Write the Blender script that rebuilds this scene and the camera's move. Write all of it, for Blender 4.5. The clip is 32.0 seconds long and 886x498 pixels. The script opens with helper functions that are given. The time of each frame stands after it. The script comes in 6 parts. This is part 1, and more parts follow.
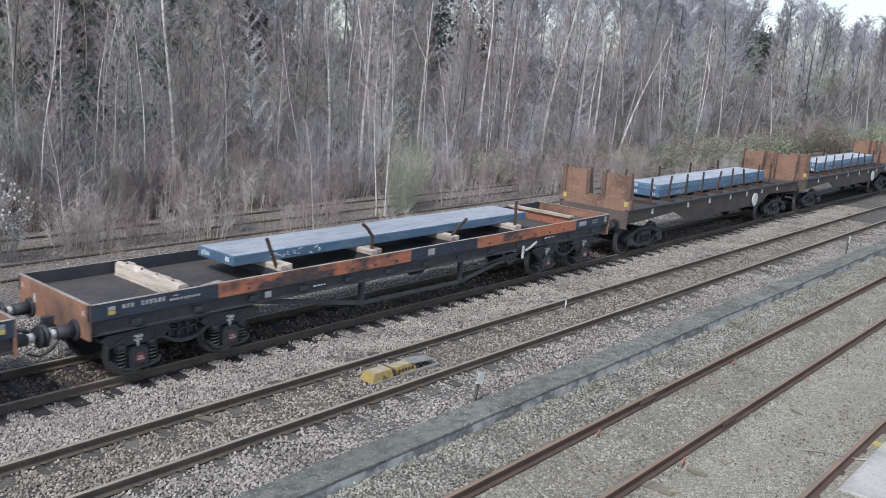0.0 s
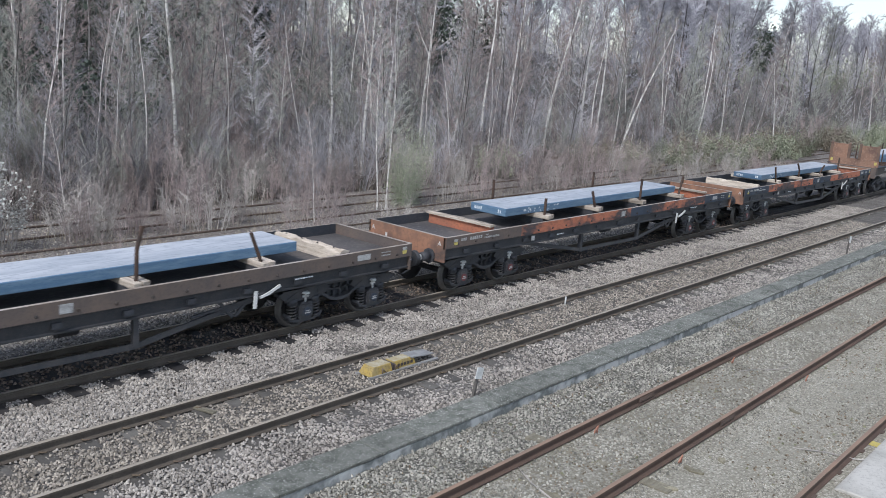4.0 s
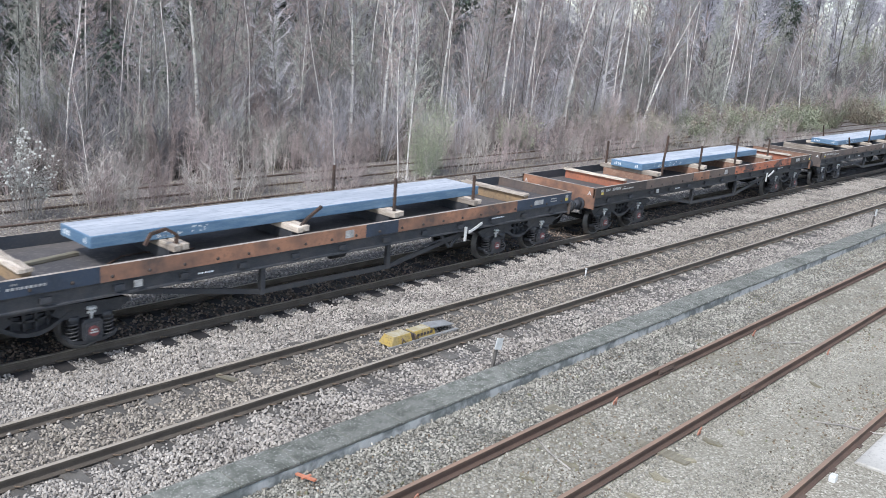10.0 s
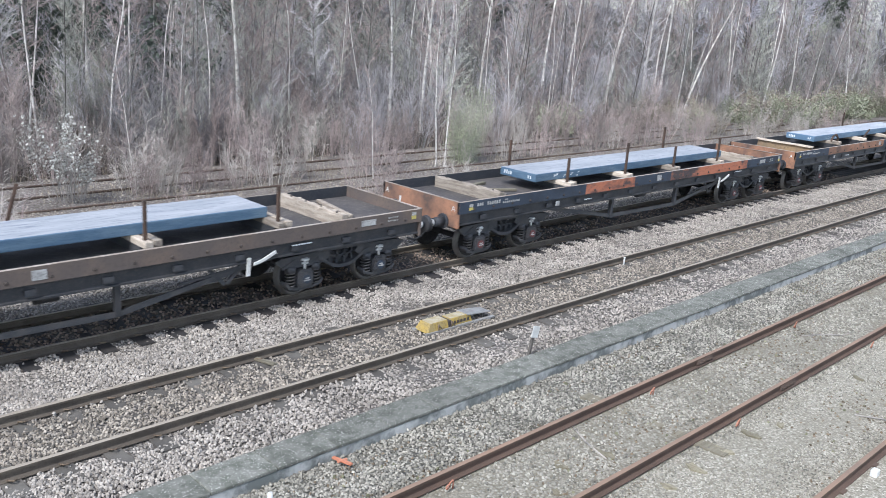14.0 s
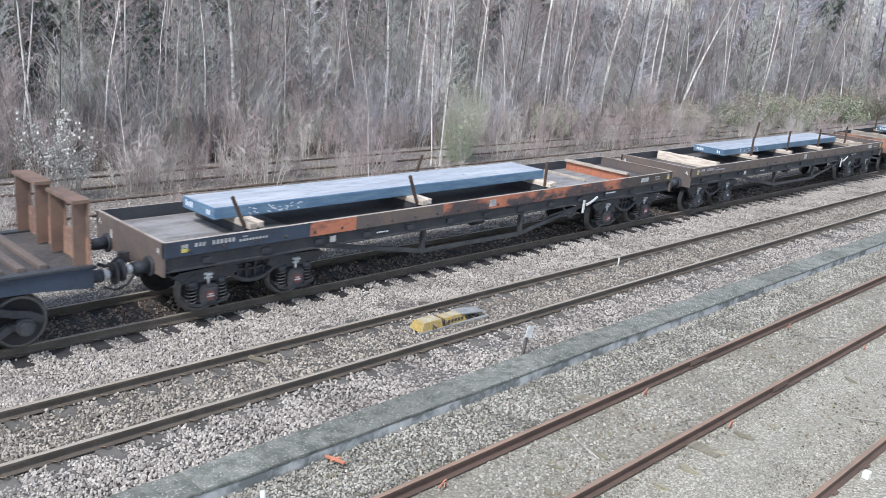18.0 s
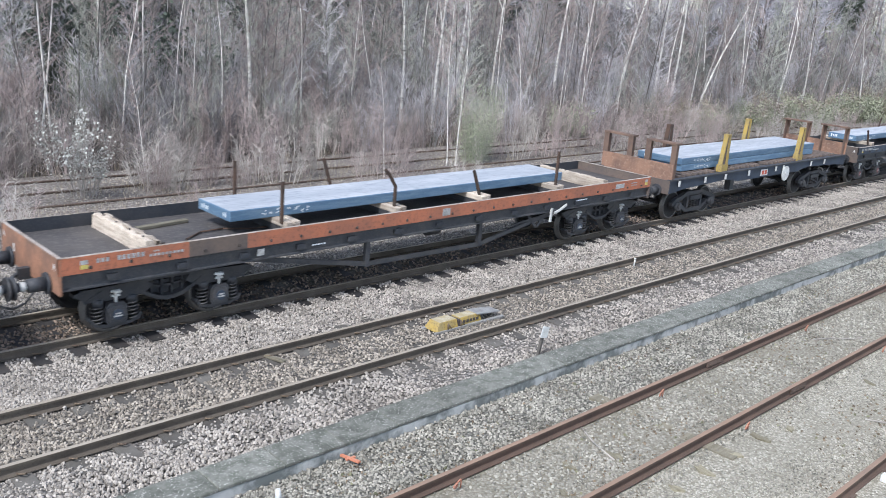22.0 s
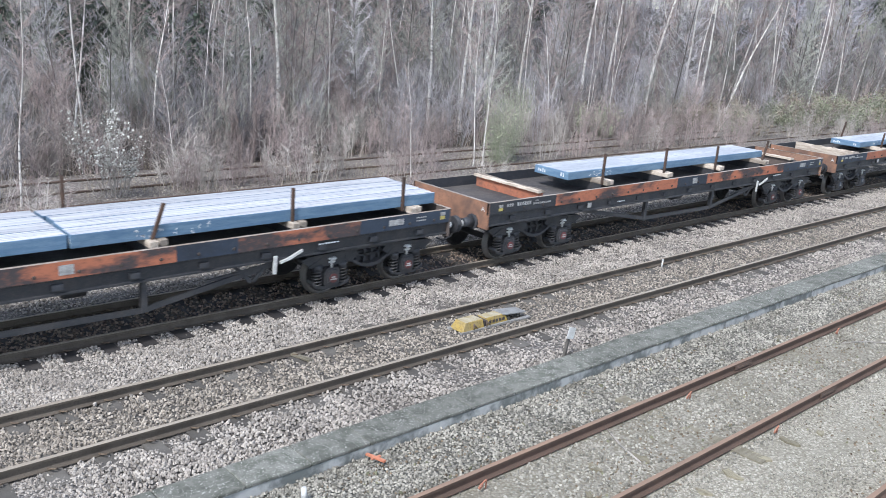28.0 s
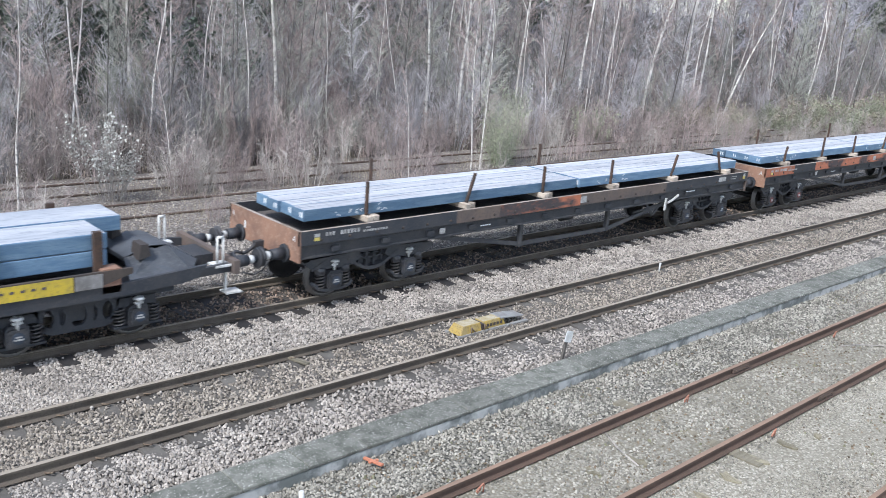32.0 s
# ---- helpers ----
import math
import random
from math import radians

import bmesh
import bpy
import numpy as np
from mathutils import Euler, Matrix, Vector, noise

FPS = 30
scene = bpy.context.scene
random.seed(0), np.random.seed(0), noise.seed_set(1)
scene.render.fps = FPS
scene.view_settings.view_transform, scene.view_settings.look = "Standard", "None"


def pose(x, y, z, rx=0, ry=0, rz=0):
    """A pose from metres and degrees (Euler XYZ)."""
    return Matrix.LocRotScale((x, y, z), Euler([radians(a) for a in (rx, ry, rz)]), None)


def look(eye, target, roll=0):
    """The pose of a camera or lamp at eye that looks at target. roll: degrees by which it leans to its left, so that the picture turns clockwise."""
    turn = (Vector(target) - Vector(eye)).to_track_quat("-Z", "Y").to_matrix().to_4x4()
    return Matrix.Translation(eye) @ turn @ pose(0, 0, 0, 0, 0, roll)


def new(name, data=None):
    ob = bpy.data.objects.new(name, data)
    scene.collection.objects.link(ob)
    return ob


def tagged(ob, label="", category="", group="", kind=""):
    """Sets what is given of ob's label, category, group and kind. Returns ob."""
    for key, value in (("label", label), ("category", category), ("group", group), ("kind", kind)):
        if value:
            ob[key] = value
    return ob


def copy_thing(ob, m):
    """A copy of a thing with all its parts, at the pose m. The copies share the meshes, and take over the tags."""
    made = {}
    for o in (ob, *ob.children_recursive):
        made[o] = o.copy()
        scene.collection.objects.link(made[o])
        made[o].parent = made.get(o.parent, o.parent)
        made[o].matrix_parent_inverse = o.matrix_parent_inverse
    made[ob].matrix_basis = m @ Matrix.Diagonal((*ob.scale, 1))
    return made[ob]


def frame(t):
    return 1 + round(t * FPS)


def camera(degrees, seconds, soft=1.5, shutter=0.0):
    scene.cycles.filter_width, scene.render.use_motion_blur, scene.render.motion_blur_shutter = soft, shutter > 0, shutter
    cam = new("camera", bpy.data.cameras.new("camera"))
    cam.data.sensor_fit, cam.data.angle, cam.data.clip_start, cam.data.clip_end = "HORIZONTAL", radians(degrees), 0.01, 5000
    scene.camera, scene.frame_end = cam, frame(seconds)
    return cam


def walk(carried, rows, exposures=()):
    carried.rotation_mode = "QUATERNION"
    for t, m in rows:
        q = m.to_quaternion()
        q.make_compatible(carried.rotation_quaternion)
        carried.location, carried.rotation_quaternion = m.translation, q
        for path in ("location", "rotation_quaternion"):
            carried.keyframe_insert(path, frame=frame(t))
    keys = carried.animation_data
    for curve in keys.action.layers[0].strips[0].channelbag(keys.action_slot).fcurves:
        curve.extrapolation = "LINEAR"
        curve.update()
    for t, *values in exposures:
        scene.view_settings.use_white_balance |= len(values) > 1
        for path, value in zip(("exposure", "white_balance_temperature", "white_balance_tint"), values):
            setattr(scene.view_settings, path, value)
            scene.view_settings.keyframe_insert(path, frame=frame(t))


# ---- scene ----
cam = camera(54.01, 32.0, soft=0.65, shutter=0.18)


def aim(tilt, lean, turn):
    """The camera on its stand above the lineside: turned, tilted, then leaned."""
    return (Matrix.Translation((0.0, -10.705, 6.092)) @ pose(0, 0, 0, 0, 0, turn) @ pose(0, 0, 0, tilt)
            @ pose(0, 0, 0, 0, 0, lean))


# seconds, tilt, lean, turn
walk(cam, [(t, aim(a, b, c)) for t, a, b, c in (
    (0, 77.74, 3.47, -49.27), (0.5, 77.58, 3.50, -49.02), (1, 77.51, 3.49, -48.91), (1.5, 77.51, 3.57, -48.91),
    (2, 77.44, 3.69, -48.90), (2.5, 77.39, 3.87, -48.95), (3, 77.36, 3.99, -48.99), (3.5, 77.37, 4.08, -49.15),
    (5.5, 77.24, 4.62, -49.36), (6, 77.04, 4.72, -49.34), (6.5, 76.82, 4.89, -49.26), (7, 76.50, 4.93, -49.27),
    (7.5, 76.22, 4.91, -49.19), (8, 75.95, 4.78, -48.87), (8.5, 75.68, 4.69, -48.52), (9, 75.44, 4.68, -48.35),
    (9.5, 75.40, 4.37, -48.19), (10, 75.37, 4.28, -48.03), (10.5, 75.33, 4.21, -47.76), (11, 75.31, 4.06, -47.38),
    (11.5, 75.24, 3.99, -47.00), (12, 74.95, 4.04, -46.49), (12.5, 74.72, 4.03, -46.09), (13, 74.60, 4.01, -45.75),
    (13.5, 74.46, 4.09, -45.64), (14, 74.34, 4.19, -45.56), (14.5, 74.29, 4.29, -45.63), (16.5, 74.28, 4.56, -45.84),
    (17, 74.26, 4.76, -45.95), (17.5, 74.31, 4.73, -45.96), (18, 74.32, 4.73, -45.92), (18.5, 74.33, 4.72, -45.84),
    (19, 74.28, 4.76, -45.75), (19.5, 74.28, 4.86, -45.62), (20, 74.28, 4.79, -45.43), (20.5, 74.28, 4.70, -45.22),
    (21, 74.27, 4.68, -45.10), (21.5, 74.22, 4.64, -44.97), (22, 74.23, 4.62, -44.87), (22.5, 74.20, 4.56, -44.79),
    (23, 74.22, 4.56, -44.71), (23.5, 74.23, 4.57, -44.66), (24, 74.19, 4.60, -44.51), (24.5, 74.19, 4.55, -44.25),
    (25, 74.16, 4.64, -44.18), (25.5, 74.16, 4.61, -44.08), (27.5, 74.12, 4.45, -43.20), (28, 74.10, 4.42, -43.07),
    (28.5, 74.09, 4.39, -42.97), (29, 74.09, 4.39, -42.88), (29.5, 74.09, 4.38, -42.86), (30, 74.13, 4.35, -42.86),
    (30.5, 74.17, 4.33, -42.90), (31, 74.24, 4.33, -43.01), (31.5, 74.30, 4.51, -43.26), (32, 74.34, 4.44, -43.22))], exposures=[(0, 0.5, 6180, 10), (3, 0.5, 6180, 10), (6, 0.57, 6180, 10), (8, 0.85, 6180, 10), (10, 0.91, 6180, 10), (13, 1.03, 6180, 10), (32, 1.03, 6180, 10)])
# how far the train has come, every half second
TRAVEL = [-0.00, 3.48, 6.92, 10.33, 13.73, 17.14, 20.58, 24.03, 27.51, 31.00, 34.50, 38.00, 41.49, 44.96, 48.44, 51.94, 55.46, 59.03, 62.63, 66.26, 69.92, 73.59, 77.25, 80.89, 84.53, 88.18, 91.83, 95.50, 99.18, 102.86, 106.54, 110.20, 113.84, 117.46, 121.05, 124.71, 128.44, 132.22, 136.03, 139.86, 143.67, 147.48, 151.29, 155.08, 158.88, 162.67, 166.46, 170.25, 174.05, 177.85, 181.64, 185.43, 189.23, 193.05, 196.90, 200.79, 204.72, 208.69, 212.68, 216.66, 220.62, 224.55, 228.46, 232.35, 236.21]

# ---- light ----
SUN = Vector((-0.60, -0.22, 0.77)).normalized()
world = bpy.data.worlds.new("overcast_sky")
scene.world = world
world.use_nodes = True
wn, wl = world.node_tree.nodes, world.node_tree.links
sky = wn.new("ShaderNodeTexSky")
sky.sky_type, sky.sun_disc = "NISHITA", False
sky.sun_elevation, sky.sun_rotation = math.asin(SUN.z), math.atan2(SUN.x, SUN.y)
sky.air_density, sky.dust_density, sky.ozone_density = 1.0, 1.0, 1.0
grey = wn.new("ShaderNodeHueSaturation")
grey.inputs["Saturation"].default_value = 0.66
wl.new(sky.outputs["Color"], grey.inputs["Color"])
wl.new(grey.outputs["Color"], wn["Background"].inputs["Color"])
wn["Background"].inputs["Strength"].default_value = 0.125

sun = new("sun", bpy.data.lights.new("sun", "SUN"))
sun.data.energy, sun.data.angle, sun.data.color = 2.0, radians(10), (1.0, 0.97, 0.935)
sun.matrix_world = look(SUN * 60, (0, 0, 0))
scene.view_settings.exposure = 0.0


# ---- materials ----
def mat(name, c1, c2, c3=None, s1=1.5, s2=25.0, rough=0.85, metal=0.0, bump=0.3, dist=0.01, stretch=(1, 1, 1), rvar=0.1,
        patch=(0.42, 0.62), grain=0.35, objvar=0.0, island=0.0, spec=0.4, start=0.5):
    """Two colours in large uneven patches, a third in fine grain, with relief; at real-world size."""
    m = bpy.data.materials.new(name)
    m.use_nodes = True
    n, l = m.node_tree.nodes, m.node_tree.links
    b = n["Principled BSDF"]
    tc, info = n.new("ShaderNodeTexCoord"), n.new("ShaderNodeObjectInfo")
    shift = n.new("ShaderNodeVectorMath")
    shift.operation = "MULTIPLY_ADD"
    l.new(info.outputs["Random"], shift.inputs[0])
    shift.inputs[1].default_value = (37, 53, 71)
    l.new(tc.outputs["Object"], shift.inputs[2])
    mp = n.new("ShaderNodeMapping")
    mp.inputs["Scale"].default_value = stretch
    l.new(shift.outputs[0], mp.inputs["Vector"])

    def noise_at(scale, detail=6, r=0.6):
        t = n.new("ShaderNodeTexNoise")
        t.inputs["Scale"].default_value, t.inputs["Detail"].default_value, t.inputs["Roughness"].default_value = scale, detail, r
        l.new(mp.outputs[0], t.inputs["Vector"])
        return t.outputs["Fac"]

    def mix(fac, a, c, kind="MIX"):
        x = n.new("ShaderNodeMix")
        x.data_type, x.blend_type = "RGBA", kind
        for sock, v in ((x.inputs[0], fac), (x.inputs[6], a), (x.inputs[7], c)):
            if isinstance(v, (int, float)):
                sock.default_value = v
            elif isinstance(v, tuple):
                sock.default_value = (*v, 1)
            else:
                l.new(v, sock)
        return x.outputs[2]

    def ramp(v, lo, hi):
        x = n.new("ShaderNodeMapRange")
        x.inputs[1].default_value, x.inputs[2].default_value = lo, hi
        l.new(v, x.inputs[0])
        return x.outputs[0]

    col = mix(ramp(noise_at(s1), *patch), c1, c2)
    fine = noise_at(s2, 8, 0.7)
    col = mix(ramp(fine, start, start + 0.5 * (1.01 - grain)), col, c3 if c3 else tuple(0.5 * v for v in c1))
    var = None
    if island:
        geo = n.new("ShaderNodeNewGeometry")
        var = ramp(geo.outputs["Random Per Island"], 0, 1)
        amount = island
    elif objvar:
        var, amount = info.outputs["Random"], objvar
    if var is not None:
        hs = n.new("ShaderNodeHueSaturation")
        mr = n.new("ShaderNodeMapRange")
        mr.inputs[3].default_value, mr.inputs[4].default_value = 1 - amount, 1 + amount
        l.new(var, mr.inputs[0])
        l.new(mr.outputs[0], hs.inputs["Value"])
        l.new(col, hs.inputs["Color"])
        col = hs.outputs[0]
    l.new(col, b.inputs["Base Color"])
    rr = n.new("ShaderNodeMapRange")
    rr.inputs[3].default_value, rr.inputs[4].default_value = max(0.05, rough - rvar), min(1, rough + rvar)
    l.new(fine, rr.inputs[0])
    l.new(rr.outputs[0], b.inputs["Roughness"])
    b.inputs["Metallic"].default_value = metal
    b.inputs["Specular IOR Level"].default_value = spec
    if bump:
        bp = n.new("ShaderNodeBump")
        bp.inputs["Strength"].default_value, bp.inputs["Distance"].default_value = bump, dist
        l.new(fine, bp.inputs["Height"])
        l.new(bp.outputs[0], b.inputs["Normal"])
    return m


def stone_mat(name, cols, scale, dirt_and_gap_shade, bump=0.8, dirt_bands=()):
    """Loose stone: each cell its own colour, joints darkened as shade, stains in bands along the track (y0, y1,
    strength).
    """
    m = bpy.data.materials.new(name)
    m.use_nodes = True
    n, l = m.node_tree.nodes, m.node_tree.links
    b = n["Principled BSDF"]
    geo = n.new("ShaderNodeNewGeometry")
    v = n.new("ShaderNodeTexVoronoi")
    v.inputs["Scale"].default_value = scale
    l.new(geo.outputs["Position"], v.inputs["Vector"])
    sep = n.new("ShaderNodeSeparateColor")
    l.new(v.outputs["Color"], sep.inputs[0])
    cr = n.new("ShaderNodeValToRGB")
    cr.color_ramp.elements[0].color, cr.color_ramp.elements[-1].color = (*cols[0], 1), (*cols[-1], 1)
    for i, c in enumerate(cols[1:-1], 1):
        cr.color_ramp.elements.new(i / (len(cols) - 1)).color = (*c, 1)
    l.new(sep.outputs[0], cr.inputs[0])
    # the shade between stones, painted along the cell edges
    edge = n.new("ShaderNodeMapRange")
    edge.inputs[1].default_value, edge.inputs[2].default_value = 0.35, 0.75
    edge.inputs[3].default_value, edge.inputs[4].default_value = 0.0, 0.75
    l.new(v.outputs["Distance"], edge.inputs[0])
    mx = n.new("ShaderNodeMix")
    mx.data_type = "RGBA"
    l.new(edge.outputs[0], mx.inputs[0])
    l.new(cr.outputs[0], mx.inputs[6])
    mx.inputs[7].default_value = (*dirt_and_gap_shade, 1)
    big = n.new("ShaderNodeTexNoise")
    big.inputs["Scale"].default_value, big.inputs["Detail"].default_value = 0.7, 6
    l.new(geo.outputs["Position"], big.inputs["Vector"])
    amount = n.new("ShaderNodeMapRange")
    amount.inputs[1].default_value, amount.inputs[2].default_value, amount.inputs[4].default_value = 0.45, 0.75, 0.55
    l.new(big.outputs["Fac"], amount.inputs[0])
    total = amount.outputs[0]
    xyz = n.new("ShaderNodeSeparateXYZ")
    l.new(geo.outputs["Position"], xyz.inputs[0])
    for mid, half, strength in dirt_bands:
        d = n.new("ShaderNodeMath")
        d.operation = "SUBTRACT"
        l.new(xyz.outputs[1], d.inputs[0])
        d.inputs[1].default_value = mid
        a = n.new("ShaderNodeMath")
        a.operation = "ABSOLUTE"
        l.new(d.outputs[0], a.inputs[0])
        r = n.new("ShaderNodeMapRange")
        r.inputs[1].default_value, r.inputs[2].default_value = half * 0.7, half * 1.15
        r.inputs[3].default_value, r.inputs[4].default_value = strength, 0
        l.new(a.outputs[0], r.inputs[0])
        t = n.new("ShaderNodeMath")
        t.operation = "MAXIMUM"
        l.new(total, t.inputs[0])
        l.new(r.outputs[0], t.inputs[1])
        total = t.outputs[0]
    mx2 = n.new("ShaderNodeMix")
    mx2.data_type = "RGBA"
    l.new(total, mx2.inputs[0])
    l.new(mx.outputs[2], mx2.inputs[6])
    mx2.inputs[7].default_value = (*dirt_and_gap_shade, 1)
    l.new(mx2.outputs[2], b.inputs["Base Color"])
    b.inputs["Roughness"].default_value = 0.9
    bp = n.new("ShaderNodeBump")
    bp.invert = True
    bp.inputs["Strength"].default_value, bp.inputs["Distance"].default_value = bump, 0.05
    l.new(v.outputs["Distance"], bp.inputs["Height"])
    l.new(bp.outputs[0], b.inputs["Normal"])
    return m


M = {}
M["rail"] = mat("rail_rust", (0.105, 0.088, 0.072), (0.140, 0.118, 0.096), (0.065, 0.056, 0.048), 2, 40, 0.75, 0.2)
M["rail_top"] = mat("rail_worn_top", (0.330, 0.285, 0.232), (0.390, 0.340, 0.280), (0.220, 0.185, 0.150), 0.8, 30, 0.62, 0.15, 0.1, 0.002, (0.3, 4, 1))
M["rust_rail"] = mat("siding_rail_rust", (0.115, 0.078, 0.062), (0.088, 0.062, 0.050), (0.200, 0.120, 0.080), 1.2, 45, 0.85, 0.1)
M["rust_top"] = mat("siding_rail_top", (0.310, 0.212, 0.155), (0.250, 0.180, 0.137), (0.390, 0.250, 0.165), 1.2, 45, 0.75, 0.2)
M["old_rail"] = mat("old_rail_rust", (0.135, 0.098, 0.080), (0.100, 0.075, 0.063), (0.180, 0.120, 0.090), 1, 40, 0.9, 0.1)
M["sleeper"] = mat("sleeper_concrete", (0.12, 0.112, 0.10), (0.085, 0.078, 0.070), (0.17, 0.158, 0.142), 2, 60, 0.9, objvar=0.25)
M["oily"] = mat("oily_sleeper", (0.035, 0.034, 0.036), (0.055, 0.05, 0.048), (0.02, 0.02, 0.02), 2, 60, 0.7, objvar=0.2)
M["timber"] = mat("old_timber", (0.175, 0.158, 0.118), (0.115, 0.104, 0.078), (0.260, 0.235, 0.180), 1.5, 30, 0.95, 0, 0.5, 0.01, (1, 8, 8), objvar=0.35)
M["rotten"] = mat("rotten_wood", (0.27, 0.245, 0.175), (0.16, 0.14, 0.095), (0.36, 0.33, 0.25), 6, 40, 0.95, 0, 0.6, 0.01, (1, 6, 6), objvar=0.3)
M["clip"] = mat("clip_steel", (0.22, 0.17, 0.12), (0.14, 0.10, 0.08), None, 8, 80, 0.7, 0.3)
M["red_clip"] = mat("red_painted_clip", (0.50, 0.235, 0.16), (0.36, 0.16, 0.11), None, 8, 80, 0.75, 0.0)
# bed coloured darker than its loose stones, as shade in the gaps
M["ballast"] = stone_mat("ballast_bed", [(0.093, 0.085, 0.076), (0.229, 0.211, 0.191), (0.322, 0.299, 0.275), (0.136, 0.125, 0.112), (0.372, 0.348, 0.322)], 20,
                         (0.07, 0.06, 0.051), 1.0, ((4.43, 0.9, 0.65), (0.75, 0.66, 0.45)))
M["grit"] = stone_mat("siding_grit", [(0.13, 0.115, 0.085), (0.34, 0.312, 0.255), (0.47, 0.44, 0.375), (0.21, 0.19, 0.145), (0.60, 0.57, 0.50)], 30,
                      (0.21, 0.196, 0.152), 0.2, ((-6.25, 0.35, 0.35),))
M["stone"] = mat("ballast_stone", (0.375, 0.343, 0.306), (0.275, 0.250, 0.222), (0.500, 0.465, 0.423), 1.2, 60, 0.9, 0, 0.4, 0.004, island=0.42)
M["worn_stone"] = mat("worn_ballast_stone", (0.325, 0.290, 0.245), (0.225, 0.198, 0.165), (0.440, 0.400, 0.350), 1.2, 60, 0.9, 0, 0.4, 0.004, island=0.5)
M["dirty_stone"] = mat("dirty_ballast_stone", (0.27, 0.212, 0.168), (0.17, 0.132, 0.106), (0.37, 0.30, 0.24), 2, 60, 0.9, 0, 0.4, 0.004, island=0.5)
M["old_bed"] = stone_mat("old_gravel", [(0.149, 0.131, 0.119), (0.228, 0.201, 0.184), (0.333, 0.306, 0.280), (0.175, 0.158, 0.140), (0.438, 0.411, 0.385)], 17, (0.085, 0.07, 0.058), 1.0)
# also darker than the stones on it: gap shade put into the colour
M["trough_gravel"] = stone_mat("trough_gravel", [(0.078, 0.075, 0.063), (0.182, 0.172, 0.149), (0.301, 0.289, 0.252), (0.113, 0.108, 0.090), (0.362, 0.350, 0.308)], 20, (0.06, 0.056, 0.044), 1.0)
M["sunk_gravel"] = stone_mat("sunk_gravel", [(0.155, 0.142, 0.111), (0.265, 0.247, 0.202), (0.376, 0.356, 0.304), (0.199, 0.183, 0.144), (0.432, 0.411, 0.359)], 25, (0.17, 0.153, 0.112), 0.35)
M["clod"] = mat("brown_crumbs", (0.15, 0.115, 0.08), (0.24, 0.19, 0.135), (0.09, 0.07, 0.05), 1.5, 50, 0.95, 0, 0.4, 0.004, island=0.5)
M["moss"] = mat("dull_moss", (0.185, 0.185, 0.115), (0.250, 0.245, 0.165), (0.120, 0.120, 0.075), 2, 60, 0.95, 0, 0.4, 0.004, island=0.35)
M["grey_stone"] = mat("siding_stone", (0.325, 0.310, 0.268), (0.215, 0.205, 0.174), (0.440, 0.422, 0.370), 1.2, 60, 0.9, 0, 0.4, 0.004, island=0.55)
M["concrete"] = mat("trough_concrete", (0.185, 0.187, 0.165), (0.100, 0.105, 0.088), (0.550, 0.550, 0.510), 4.5, 32, 0.9, 0, 0.5, 0.008, objvar=0.14, grain=0.9, start=0.575)
M["concrete_face"] = mat("trough_wall_concrete", (0.50, 0.51, 0.50), (0.17, 0.185, 0.178), (0.40, 0.41, 0.395), 1.6, 9, 0.9, 0, 0.4, 0.006, patch=(0.45, 0.57))
M["white_slab"] = mat("pale_concrete", (0.52, 0.50, 0.46), (0.40, 0.385, 0.35), (0.22, 0.21, 0.19), 1.0, 18, 0.9, 0, 0.3, 0.006)
M["soil"] = mat("leaf_litter", (0.062, 0.050, 0.044), (0.095, 0.078, 0.066), (0.15, 0.125, 0.105), 0.35, 9, 0.95, 0, 0.8, 0.05)
M["yellow"] = mat("yellow_plastic", (0.400, 0.285, 0.075), (0.330, 0.255, 0.110), (0.150, 0.108, 0.055), 4, 18, 0.75, grain=0.6)
M["dusty_yellow"] = mat("dusty_yellow_top", (0.36, 0.31, 0.19), (0.44, 0.40, 0.31), (0.27, 0.21, 0.10), 5, 20, 0.9, grain=0.6)
M["plate"] = mat("grey_plate", (0.42, 0.42, 0.41), (0.30, 0.29, 0.28), None, 4, 50, 0.55, 0.4)
M["white"] = mat("dirty_white_paint", (0.68, 0.69, 0.68), (0.56, 0.56, 0.54), (0.36, 0.35, 0.33), 5, 40, 0.6)
M["faded_white"] = mat("faded_white_writing", (0.46, 0.465, 0.46), (0.30, 0.30, 0.295), (0.15, 0.145, 0.14), 6, 30, 0.7, grain=0.6)
M["yellow_label"] = mat("yellow_label", (0.60, 0.50, 0.14), (0.48, 0.40, 0.12), (0.30, 0.25, 0.12), 6, 30, 0.7)
M["orange_bit"] = mat("orange_plastic", (0.55, 0.22, 0.13), (0.45, 0.17, 0.10), None, 6, 40, 0.5)
# the train
M["dark"] = mat("dirty_black_paint", (0.035, 0.040, 0.050), (0.052, 0.054, 0.060), (0.095, 0.090, 0.088), 1.6, 22, 0.6, 0, 0.25, 0.004, objvar=0.15)
M["spring"] = mat("spring_steel", (0.075, 0.075, 0.08), (0.10, 0.095, 0.092), (0.14, 0.125, 0.115), 3, 30, 0.5, 0.2, 0.2, 0.004)
M["navy"] = mat("faded_navy_paint", (0.040, 0.056, 0.085), (0.030, 0.038, 0.054), (0.075, 0.085, 0.100), 1.4, 20, 0.6, 0, 0.25, 0.004)
M["grime"] = mat("brake_dust_grime", (0.040, 0.044, 0.052), (0.062, 0.062, 0.066), (0.115, 0.105, 0.100), 3, 30, 0.55, 0.1, 0.4, 0.006, objvar=0.2, spec=0.5)
M["orange"] = mat("faded_orange_paint", (0.440, 0.158, 0.088), (0.330, 0.135, 0.085), (0.140, 0.078, 0.060), 1.3, 14, 0.75, 0, 0.25, 0.004, grain=0.55)
